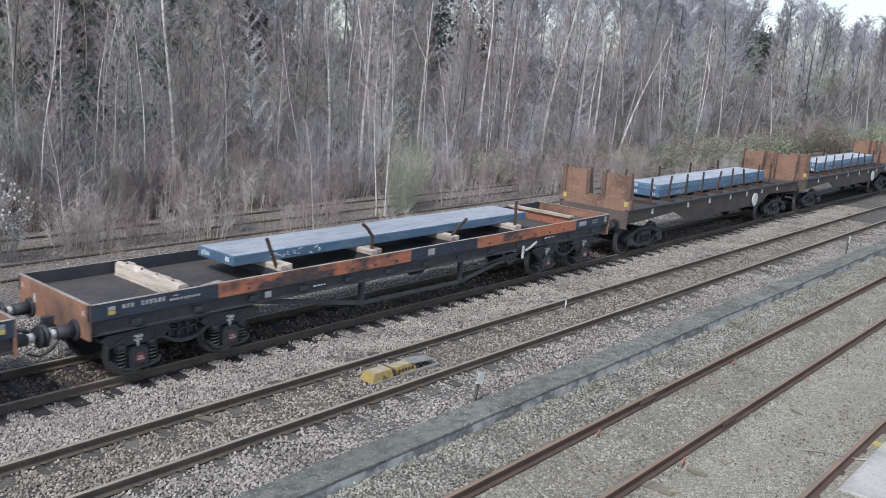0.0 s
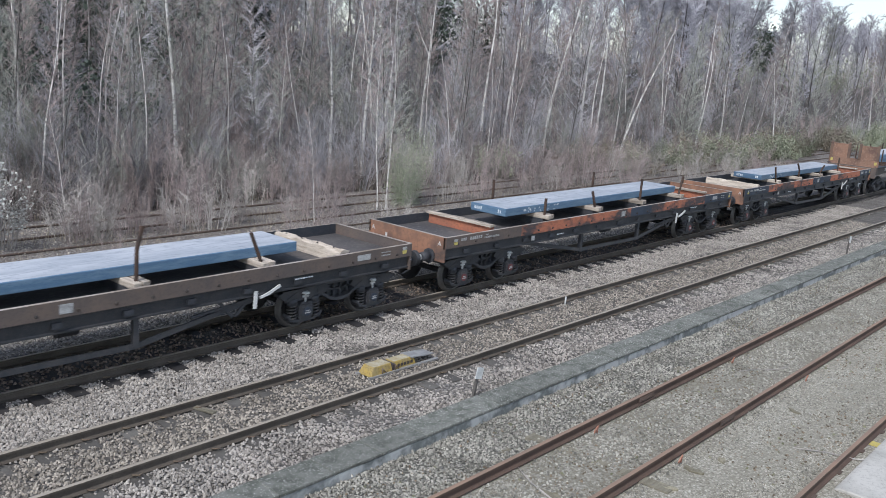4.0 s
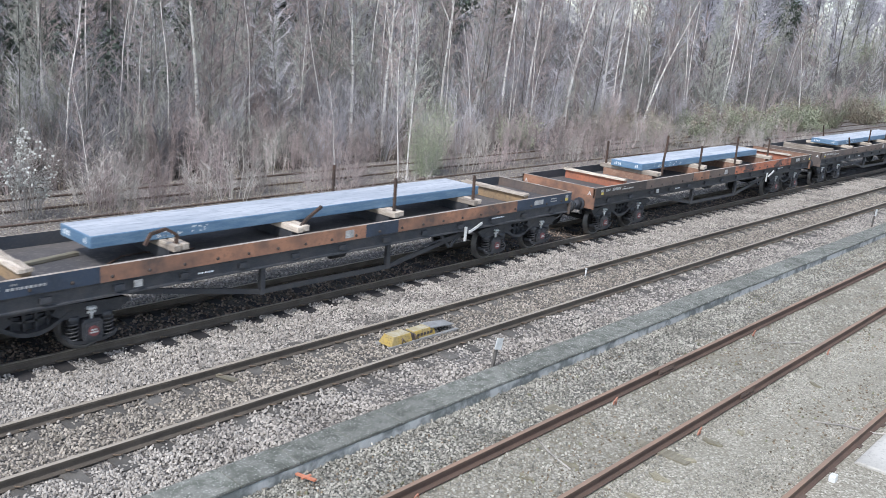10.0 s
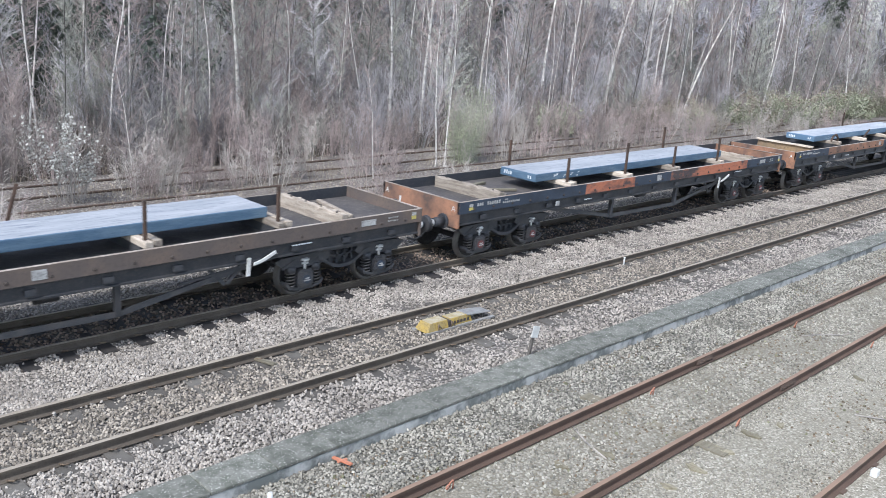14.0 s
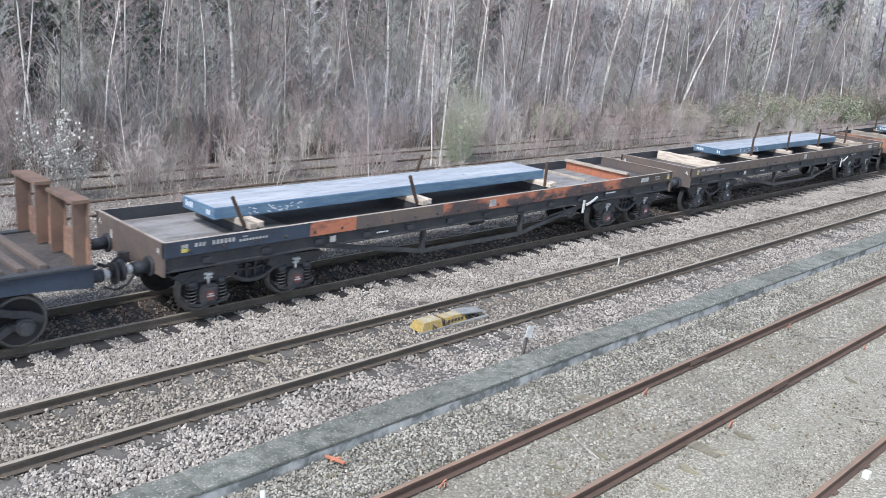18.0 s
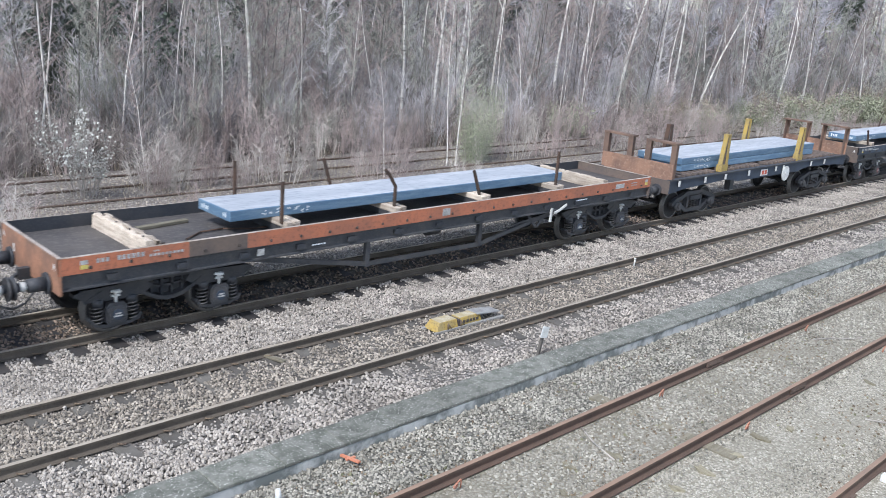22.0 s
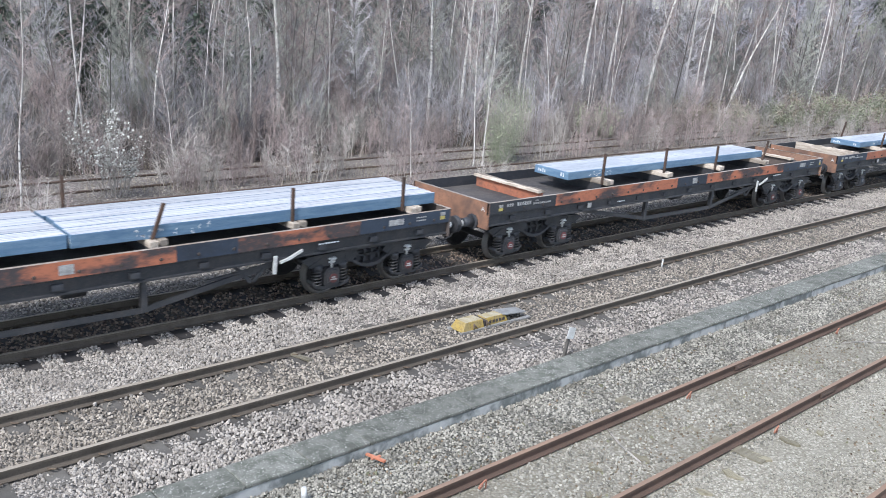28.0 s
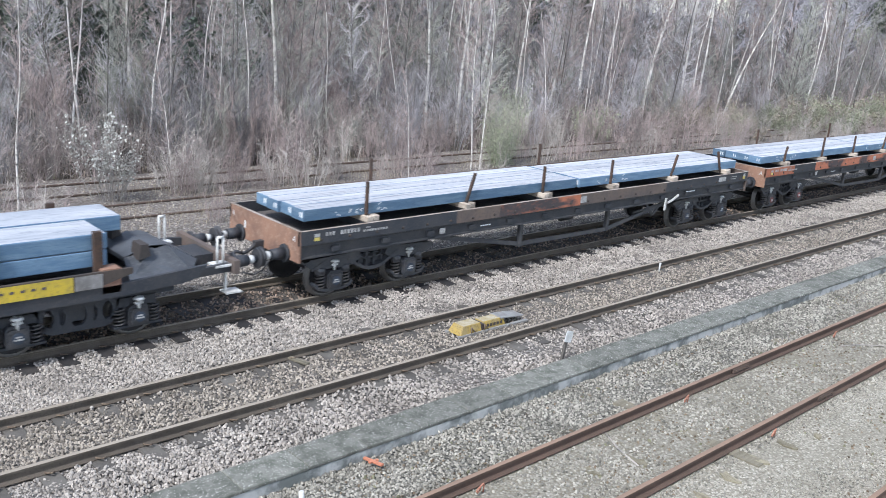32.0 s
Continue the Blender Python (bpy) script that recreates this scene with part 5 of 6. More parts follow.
def letter(text, size, material):
    """Flat lettering as a mesh, facing -x."""
    c = bpy.data.curves.new("letter", "FONT")
    c.body, c.size, c.extrude, c.align_x, c.align_y = text, size, 0.001, "CENTER", "CENTER"
    ob = bpy.data.objects.new("letter", c)
    me = bpy.data.meshes.new_from_object(ob)
    bpy.data.objects.remove(ob)
    me.transform(Matrix.Rotation(radians(-90), 4, "Z") @ Matrix.Rotation(radians(90), 4, "X"))
    me.materials.clear()
    me.materials.append(material)
    return me


LETTER = letter("A", 0.17, M["white"])


def bolster_wagon_base():
    w = empty("bolster_wagon", 0, MID, 0, "", "railway wagon")
    part("floor", boxes((0.06, LONG - 0.06, -1.315, 1.315, 1.33, 1.39)), M["deck"], w, "dark dirty wagon floor")
    for s in (-1, 1):
        bm = bmesh.new()
        y = s * 1.27
        run(bm, [(y, 1.355), (y + s * 0.05, 1.355), (y + s * 0.05, 1.325), (y + s * 0.012, 1.31), (y + s * 0.012, 1.10), (y + s * 0.05, 1.085), (y + s * 0.05, 1.055), (y, 1.055)], 0.05, LONG - 0.05)
        sb = part("solebar", bm, M["grime"], w, "black channel solebar")
        for k in range(13):
            x = 0.9 + k * 1.28
            hang("lashing_lug", LUG, sb, (x, y, 0), 0 if s < 0 else math.pi)
    bm = bmesh.new()
    box(bm, 0.1, LONG - 0.1, -0.42, -0.30, 0.95, 1.32)
    box(bm, 0.1, LONG - 0.1, 0.30, 0.42, 0.95, 1.32)
    for k in range(9):
        x = 3.6 + k * 1.24
        box(bm, x - 0.05, x + 0.05, -1.25, 1.25, 1.12, 1.32)
    part("underframe", bm, M["grime"], w)
    for s in (-1, 1):
        y = s * 1.2
        bm = bmesh.new()
        for a, b in (((3.35, y, 1.12), (6.55, y, 0.53)), ((6.55, y, 0.53), (10.05, y, 0.50)), ((10.05, y, 0.50), (13.4, y, 1.10))):
            bar(bm, a, b, 0.05, 0.10)
        part("truss_bar", bm, M["grime"], w)
        for x in (6.55, 10.05):
            part("queen_post", boxes((x - 0.055, x + 0.055, y - 0.05, y + 0.05, 0.47, 1.10)), M["grime"], w)
    bm = bmesh.new()
    rod(bm, (7.2, 0.55, 0.82), (8.5, 0.55, 0.82), 0.2, 14)
    part("air_tank", bm, M["grime"], w)
    bm = bmesh.new()
    rod(bm, (8.9, -0.5, 0.84), (9.3, -0.5, 0.84), 0.15, 12)
    rod(bm, (9.3, -0.5, 0.84), (9.75, -0.5, 0.84), 0.03, 6)
    rod(bm, (3.0, -0.12, 0.72), (14.2, -0.12, 0.72), 0.025, 6)
    rod(bm, (5.0, 0.2, 0.66), (12.5, 0.2, 0.66), 0.022, 6)
    part("brake_rigging", bm, M["grime"], w)
    for s in (-1, 1):
        bm = bmesh.new()
        y = s * 1.22
        bar(bm, (11.75, y, 1.1), (12.15, y, 0.68), 0.03, 0.07)
        bar(bm, (12.6, y, 1.1), (12.2, y, 0.68), 0.03, 0.07)
        bar(bm, (11.2, y, 0.84), (12.95, y, 1.02), 0.03, 0.05)
        part("v_hanger", bm, M["grime"], w)
        bm = bmesh.new()
        bar(bm, (12.62, s * 1.33, 1.16), (12.60, s * 1.33, 0.80), 0.03, 0.075)
        bar(bm, (12.72, s * 1.34, 1.02), (12.92, s * 1.34, 1.07), 0.03, 0.055)
        bar(bm, (12.92, s * 1.34, 1.07), (13.22, s * 1.34, 1.20), 0.03, 0.06)
        part("brake_lever", bm, M["white"], w, "white-painted brake lever and guide")
    plate_bogie(w, 2.03, True)
    plate_bogie(w, LONG - 2.03, True)
    ends(w, LONG)
    return w


bm = bmesh.new()
rod(bm, (0, 0, 0), (0, -0.018, 0), 0.034, 8, 0.026)
rod(bm, (0, -0.018, 0), (0, -0.03, 0), 0.014, 6)
BOLT = mesh_of("side_bolt", bm, M["dark_brown"])


def side_run(w, s, x0, x1, material):
    """A stretch of the raised side, with its worn upper edge."""
    bm = bmesh.new()
    y = s * 1.36
    run(bm, [(y, 1.345), (y, 1.635), (y - s * 0.012, 1.645), (y - s * 0.05, 1.645), (y - s * 0.05, 1.345)], x0, x1, [0, 1, 1, 0, 0])
    o = part("side", bm, (M[material], M["lip"]), w)
    if s < 0:
        for k in range(24):
            x = 0.52 + k * 0.70
            if x0 + 0.05 < x < x1 - 0.05:
                hang("side_bolt", BOLT, o, (x, y, 1.43))
    return o


def marks(w, rows):
    """Painted labels and writing too small to read, as plain bars on the near side: x, z, width, height, material, bars."""
    for x, z, wd, h, material, n in rows:
        bm = bmesh.new()
        y = -1.3635 if z > 1.36 else -1.345
        if n <= 1:
            box(bm, x, x + wd, y - 0.003, y, z - h / 2, z + h / 2)
        else:
            step = wd / n
            for k in range(n):
                box(bm, x + k * step, x + (k + 0.68) * step, y - 0.003, y, z - h / 2, z + h / 2)
        mark = part("painted_mark", bm, M["faded_white" if material == "white" else material], w, "yellow label" if material == "yellow_label" else "white painted mark")
        if n > 1:
            mark["kind"] = "stuff"


def stanchion(w, x, y, h, kind=0, z=1.62):
    """A steel bar standing in a bolster end: straight, leaning, or bent over at the top."""
    bm = bmesh.new()
    p = {0: [(0, 0, 0), (0, 0, h)], 1: [(0, 0, 0), (-0.28, 0, h * 0.9)], 2: [(0, 0, 0), (0.0, 0, h * 0.55), (-0.18, 0, h * 0.85), (-0.32, 0, h)],
         3: [(0, 0, 0), (0.02, 0, h * 0.6), (0.14, 0.02, h)], 4: [(0, 0, 0), (0.03, 0, 0.28), (-0.2, 0, 0.42), (-0.5, 0, 0.36), (-0.62, 0.0, 0.16)],
         5: [(0, 0, 0), (0.25, 0, h * 0.95)], 6: [(0, 0, 0), (0.22, 0, 0.22), (0.62, 0.0, 0.46)]}[kind]
    for a, b in zip(p, p[1:]):
        bar(bm, a, b, 0.06, 0.055)
    return part("stanchion", bm, M["stanchion"], w, "", (x, y, z))


def bolster(w, x, ztop, kind="wood"):
    """A cross bearer: two timbers side by side on a steel seat."""
    zt = max(1.44, ztop - 0.13)
    b = part("bolster", boxes((x - 0.17, x + 0.17, -0.95, 0.95, 1.392, zt - 0.002)), M["rust"] if kind == "rust" else M["grime"], w)
    for k in (-0.10, 0.10):
        bm = bmesh.new()
        box(bm, x + k - 0.078, x + k + 0.078, -1.14 + 0.05 * (k > 0), 1.10, zt, ztop)
        bevel(bm, 0.012)
        part("timber", bm, M["baulk"], b, "bleached timber bearer")
    return b


def rough_timber(seed, x0, x1, half, z0, z1, chew):
    """A weathered cross timber: its arrises eaten away unevenly along its length."""
    q = random.Random(seed)
    bm = bmesh.new()
    rings = []
    n = 12
    for i in range(n + 1):
        y = -half + 2 * half * i / n
        a, b, c, d = [q.random() ** 2 * chew for k in range(4)]
        rings.append([bm.verts.new(p) for p in ((x0, y, z0), (x1, y, z0), (x1 - a * 0.4, y, z1 - b), (x1 - a - 0.03, y, z1 - b * 0.3), (x0 + c + 0.02, y, z1 - d * 0.3), (x0 + c * 0.4, y, z1 - d))])
    for a, b in zip(rings, rings[1:]):
        for i in range(6):
            bm.faces.new((a[i], a[(i + 1) % 6], b[(i + 1) % 6], b[i]))
    bm.faces.new(rings[0][::-1]), bm.faces.new(rings[-1])
    return bm


def baulk(w, x, kind):
    """The heavy cross timber near a wagon's end."""
    seed = int(abs(w.location.x) * 10 + x * 7)
    if kind == "pale":
        b = part("end_baulk", rough_timber(seed, x - 0.12, x + 0.07, 1.16, 1.395, 1.69, 0.09), M["baulk"], w, "bleached rotten end baulk")
        part("timber", rough_timber(seed + 1, x + 0.075, x + 0.20, 1.12, 1.395, 1.655, 0.11), M["baulk"], b, "bleached splintered timber")
        bm = bmesh.new()
        for k in range(4):
            rod(bm, (x - 0.02, -0.85 + k * 0.56, 1.66), (x - 0.02, -0.85 + k * 0.56, 1.705), 0.022, 6)
        box(bm, x + 0.203, x + 0.26, -1.10, 1.12, 1.395, 1.60)
        part("baulk_plate", bm, M["dark_brown"], b)
    else:
        bm = bmesh.new()
        box(bm, x - 0.10, x + 0.05, -1.12, 1.12, 1.395, 1.66)
        face = {"rust": "orange", "brown": "brown", "ochre": "ochre"}[kind]
        b = part("end_baulk", bm, M[face], w, "ochre steel end bolster" if kind == "ochre" else "rusty orange steel end bolster")
        part("timber", rough_timber(seed, x - 0.17, x - 0.045, 1.16, 1.664, 1.73, 0.03), M["baulk"], b, "bleached timber cap")
        part("timber", rough_timber(seed + 1, x - 0.04, x + 0.09, 1.14, 1.664, 1.725, 0.03), M["baulk"], b, "bleached timber cap")
    return b


def end_plate(w, x, s, outer, inner="deck"):
    bm = bmesh.new()
    box(bm, min(x, x + s * 0.045), max(x, x + s * 0.045), -1.36, 1.36, 1.0, 1.64)
    o = part("headstock", bm, M["worn_orange" if outer == "orange" else outer], w)
    bm = bmesh.new()
    box(bm, min(x - s * 0.002, x + s * 0.06), max(x - s * 0.002, x + s * 0.06), -1.362, 1.362, 1.641, 1.652)
    part("edge_strip", bm, M["lip"], o)
    bm = bmesh.new()
    box(bm, min(x - s * 0.004, x), max(x - s * 0.004, x), 0.68, 0.74, 1.24, 1.40)
    part("painted_mark", bm, M["white"], o)
    if s > 0:
        for y in (-1.18, 1.2):
            hang("painted_letter", LETTER, o, (x - 0.003, y, 1.46), 0, "white letter A")


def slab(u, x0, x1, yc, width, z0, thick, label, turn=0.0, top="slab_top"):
    """A steel slab, its edges slightly rounded, its top coloured paler for sky light, chalked at one end."""
    bm = bmesh.new()
    L = x1 - x0
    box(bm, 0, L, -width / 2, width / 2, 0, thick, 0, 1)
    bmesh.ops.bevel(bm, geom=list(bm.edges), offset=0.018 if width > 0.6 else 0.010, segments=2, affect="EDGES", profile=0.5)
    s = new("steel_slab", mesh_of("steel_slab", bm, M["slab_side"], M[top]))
    tagged(s, label, "steel slab", "slabs on the train")
    q = random.Random(int(100 * (u + 500)))
    for k in range(2 if width > 0.6 else 1):
        bm = bmesh.new()
        y = -width * 0.36 + k * width * 0.55
        for i in range(4):
            if k == 0 and i > 1:
                continue
            box(bm, -0.003, 0.0, y + i * 0.075 - 0.02, y + i * 0.075 + 0.012 + 0.02 * q.random(), thick * 0.3, thick * (0.6 + 0.2 * q.random()))
        part("chalk_mark", bm, M["chalk"], s)["kind"] = "stuff"
    bm = bmesh.new()
    x = q.uniform(0.7, 1.3)
    for i in range(q.randint(6, 9)):
        hh, mid = thick * q.uniform(0.16, 0.24), thick * q.uniform(0.42, 0.55)
        for a in range(3):
            p = Vector((x + q.uniform(0, 0.09), -width / 2 - 0.001, mid + q.choice((-hh, 0, hh))))
            bar(bm, p, p + Vector((q.uniform(0.02, 0.09), 0, q.uniform(-hh, hh))), 0.003, 0.022)
        x += q.choice((0.15, 0.15, 0.15, 0.30))
    part("chalk_writing", bm, M["chalk"], s, "smudged chalk writing")["kind"] = "stuff"
    MOVING.append((s, u + x0, MID + yc, z0, turn))
    return s


# one row a wagon: number along the train, sides, ends, baulks, bearers, slab, stanchions, the label
def bolster_wagon(u, look_sides, plates, baulks, bearers, slabs, stans, label, floor="deck", bent=(), red=True):
    w = copy_thing(BASE, pose(u, MID, 0))
    tagged(w, label, "railway wagon", "wagons of the train")
    cuts = [0.0] + [c for c, _ in look_sides[:-1]] + [LONG]
    for (a, b), (_, m) in zip(zip(cuts, cuts[1:]), look_sides):
        side_run(w, -1, a, b, m)
    side_run(w, 1, 0, LONG, "dark")
    end_plate(w, 0, 1, plates[0])
    end_plate(w, LONG, -1, plates[1])
    for x, kind in baulks:
        baulk(w, x, kind)
    z = slabs[0][4] if slabs else 1.70
    for x in bearers:
        bolster(w, x, z, "rust" if u == W(3) else "wood")
    for x, s, h, kind in stans:
        stanchion(w, x, s * 0.98, h, kind)
    for x0, x1, yc, wd, z0, th, text in slabs:
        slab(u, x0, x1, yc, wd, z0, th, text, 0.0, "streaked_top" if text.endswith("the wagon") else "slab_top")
    if floor != "deck":
        for a, b in ((0.3, 3.2), (11.6, 12.8), (12.82, 14.0), (14.02, 15.2)):
            part("floor_plate", boxes((a, b, -1.25, 1.25, 1.392, 1.40)), M[floor], w, "pale dusty floor plate")
    marks(w, [(0.35, 1.53, 0.13, 0.07, "white", 1), (0.35, 1.45, 0.13, 0.07, "yellow_label", 1), (0.62, 1.53, 0.24, 0.075, "white", 3), (0.98, 1.53, 0.50, 0.085, "white", 6),
              (1.62, 1.56, 0.12, 0.03, "white", 3), (1.55, 1.49, 0.66, 0.045, "white", 9), (3.72, 1.22, 0.16, 0.13, "white", 1), (8.6, 1.49, 0.24, 0.17, "white", 1),
              (15.35, 1.50, 0.40, 0.13, "white", 1), (16.1, 1.54, 0.30, 0.03, "white", 5), (16.1, 1.47, 0.30, 0.03, "white", 5), (16.80, 1.55, 0.13, 0.08, "white", 1), (16.80, 1.465, 0.13, 0.08, "yellow_label", 1),
              (5.0, 1.20, 0.35, 0.03, "chalk", 5), (13.6, 1.27, 0.5, 0.03, "chalk", 7)])
    if not red:
        for b in w.children:
            for o in b.children:
                if o.name.startswith("axlebox"):
                    o.data = AXLEBOX[1]
    MOVING.append((w, u, MID, 0, 0))
    WHEELS.extend(o for o in w.children if o.name.startswith("wheelset"))
    return w


BASE = bolster_wagon_base()
ONE = "single blue-grey steel slab on timber bearers"
W = lambda k: 6.849 - PITCH * k
X = lambda k: -153.873 - PITCH * k
bolster_wagon(W(0), [(2.6, "navy"), (8.0, "mottled"), (10.5, "navy"), (15.2, "mottled"), (0, "navy")], ("orange", "orange"), [(1.95, "pale"), (15.3, "rust")], (4.45, 7.1, 9.9, 12.6),
              [(3.45, 13.6, 0, 1.28, 1.70, 0.22, ONE)], [(4.3, -1, 0.75, 1), (7.05, -1, 0.7, 2), (9.85, -1, 0.75, 6), (12.6, -1, 0.75, 0)],
              "low-sided bolster wagon with patchy orange and navy paint carrying one slab")
bolster_wagon(W(1), [(3.2, "brown"), (9.2, "mottled"), (10.6, "navy"), (14.7, "mottled"), (0, "navy")], ("orange", "orange"), [(2.2, "rust"), (15.2, "rust")], (4.95, 7.7, 10.5, 13.3),
              [(3.35, 13.6, 0, 1.28, 1.74, 0.23, ONE)], [(4.8, -1, 0.6, 0), (7.6, -1, 0.7, 1), (10.4, -1, 0.85, 0), (13.2, -1, 0.8, 5), (4.8, 1, 0.85, 0), (10.5, 1, 0.8, 0)],
              "low-sided bolster wagon with rusted orange sides carrying one slab")
bolster_wagon(W(2), [(3.3, "brown"), (5.4, "brown"), (0, "brown")], ("brown", "brown"), [(2.0, "pale"), (15.1, "pale")], (4.75, 7.55, 10.25, 13.1),
              [(3.95, 14.2, 0, 1.27, 1.66, 0.22, ONE)], [(4.7, -1, 0.5, 1), (7.5, -1, 0.72, 0), (10.2, -1, 1.05, 3), (13.0, -1, 0.75, 1), (6.6, 1, 0.8, 1)],
              "low-sided bolster wagon in dark brown grime carrying one slab", red=False)
bolster_wagon(W(3), [(3.0, "dark_brown"), (6.2, "brown"), (7.4, "worn_orange"), (9.5, "brown"), (14.8, "mottled"), (0, "dark_brown")], ("orange", "rust"), [(2.1, "rust"), (15.3, "rust")], (4.2, 7.5, 10.45, 13.3),
              [(3.9, 13.0, 0.0, 1.2, 1.76, 0.22, ONE)], [(4.6, -1, 0.95, 3), (7.3, -1, 0.85, 0), (10.2, -1, 1.0, 0), (13.2, -1, 0.8, 0), (4.2, 1, 0.9, 0), (8.4, 1, 0.9, 0)],
              "low-sided bolster wagon with brown and orange sides carrying one slab")
bolster_wagon(W(4), [(3.1, "navy"), (9.2, "worn_orange"), (10.2, "navy"), (14.6, "worn_orange"), (0, "navy")], ("orange", "brown"), [(2.0, "ochre"), (15.3, "ochre")], (4.8, 7.65, 10.45, 13.25),
              [(3.3, 13.85, 0.0, 1.2, 1.74, 0.23, ONE)], [(4.75, -1, 0.7, 4), (7.6, -1, 0.7, 6), (10.4, -1, 0.9, 0), (13.2, -1, 0.75, 0), (10.2, 1, 0.9, 0)],
              "low-sided bolster wagon with dull brown sides carrying a slab")
bolster_wagon(W(5), [(5.0, "navy"), (7.4, "mottled"), (9.4, "navy"), (14.4, "mottled"), (0, "navy")], ("orange", "orange"), [(1.75, "pale"), (15.1, "pale")], (4.75, 7.5, 10.2, 13.05),
              [(3.65, 13.8, 0, 1.27, 1.66, 0.22, ONE)], [(4.6, -1, 0.7, 0), (7.4, -1, 0.95, 0), (10.1, -1, 0.7, 0), (12.9, -1, 0.8, 0), (4.4, 1, 0.9, 0), (12.6, 1, 0.9, 0)],
              "low-sided bolster wagon with navy and orange sides carrying one slab")
bolster_wagon(W(6), [(2.6, "brown"), (7.0, "brown"), (0, "brown")], ("brown", "brown"), [(2.1, "pale"), (15.1, "pale")], (4.95, 7.9, 10.8, 13.6),
              [(3.45, 13.5, 0, 1.2, 1.70, 0.22, ONE)], [(4.8, -1, 0.75, 0), (7.8, -1, 0.85, 0), (10.7, -1, 0.8, 0), (13.5, -1, 0.8, 0), (9.0, 1, 0.9, 5)],
              "low-sided bolster wagon with brown weathered sides carrying one slab", red=False)
bolster_wagon(W(7), [(3.2, "navy"), (4.4, "mottled"), (7.0, "brown"), (14.4, "mottled"), (0, "dark_brown")], ("brown", "brown"), [(15.0, "rust")], (2.1, 6.7, 11.4),
              [(1.45, 11.6, 0, 1.2, 1.72, 0.24, ONE)], [(1.9, -1, 0.7, 1), (6.5, -1, 0.75, 1), (11.2, -1, 0.65, 0), (8.2, 1, 0.7, 5)],
              "low-sided bolster wagon with pale dusty floor carrying one slab", floor="pale_deck")
bolster_wagon(X(0), [(2.3, "orange"), (3.5, "brown"), (0, "orange")], ("orange", "brown"), [(1.7, "pale"), (15.1, "pale")], (4.7, 7.55, 10.3, 13.15),
              [(3.55, 13.8, 0, 1.25, 1.67, 0.22, ONE)], [(4.5, -1, 0.85, 0), (7.45, -1, 0.9, 2), (10.2, -1, 0.75, 1), (13.1, -1, 0.95, 0), (4.6, 1, 0.9, 0), (7.2, 1, 0.9, 1)],
              "low-sided bolster wagon in bright faded orange carrying one slab", red=False)
bolster_wagon(X(1), [(2.6, "navy"), (8.6, "orange"), (10.0, "navy"), (14.9, "orange"), (0, "navy")], ("orange", "orange"), [(1.85, "pale"), (15.2, "pale")], (4.9, 7.65, 10.5, 13.2),
              [(3.6, 13.95, 0, 1.2, 1.63, 0.22, ONE)], [(4.8, -1, 0.6, 3), (7.55, -1, 0.85, 0), (10.4, -1, 0.95, 0), (13.1, -1, 0.8, 0), (5.4, 1, 0.8, 5)],
              "low-sided bolster wagon with navy ends and orange sides carrying one slab", red=False)
bolster_wagon(X(2), [(2.4, "dark"), (7.8, "mottled"), (9.4, "navy"), (14.2, "mottled"), (0, "navy")], ("orange", "rust"), [(2.1, "rust"), (15.2, "brown")], (4.9, 7.75, 10.6, 13.45),
              [(3.7, 14.0, 0, 1.2, 1.74, 0.22, ONE)], [(4.7, -1, 0.85, 0), (7.6, -1, 0.85, 0), (10.4, -1, 0.75, 0), (13.3, -1, 0.8, 5)],
              "low-sided bolster wagon with scabbed orange sides carrying one slab")
PAIR = "narrow blue-grey steel slab, one of eight covering the wagon"
for k, sides, text in ((3, [(2.0, "orange"), (3.6, "dark"), (10.6, "mottled"), (11.8, "navy"), (14.6, "mottled"), (0, "navy")], "low-sided bolster wagon with scabbed orange sides under eight narrow slabs"),
                       (4, [(4.2, "dark"), (5.6, "brown"), (8.6, "mottled"), (12.5, "brown"), (0, "dark")], "low-sided bolster wagon with grimy black sides under eight narrow slabs")):
    bolster_wagon(X(k), sides, ("rust", "brown"), [], (2.0, 4.85, 7.6, 10.4, 13.3, 16.3),
                  [(a + 0.03 * ((i * 7 + k) % 3), b, y, 0.452, 1.70, 0.24, PAIR) for a, b, m in ((0.35, 8.9, 0.0), (8.95, 16.95, -0.04)) for i, y in enumerate((m - 0.69, m - 0.23, m + 0.23, m + 0.69))],
                  [(1.9, -1, 0.6 if k == 3 else 0.8, 3 if k == 3 else 0), (4.8, -1, 0.8, 0 if k == 3 else 5), (7.5, -1, 0.75, 0), (10.3, -1, 0.75, 5 if k == 3 else 0), (13.2, -1, 0.75, 5 if k == 4 else 0),
                   (16.0, -1, 0.75, 1 if k == 4 else 0), (3.5, 1, 0.85, 0), (9.5, 1, 0.9, 0)], text, red=k != 4)


# ---- loose pieces lying on the wagon floors ----
def offcut(u, x, y, length, turn, material, label, thick=0.07, wide=0.12):
    bm = bmesh.new()
    box(bm, -length / 2, length / 2, -wide / 2, wide / 2, 0, thick)
    bevel(bm, 0.01)
    o = tagged(new("dunnage_timber", mesh_of("dunnage_timber", bm, M[material])), label, "timber", "dunnage on the wagons")
    MOVING.append((o, u + x, MID + y, 1.394, turn))


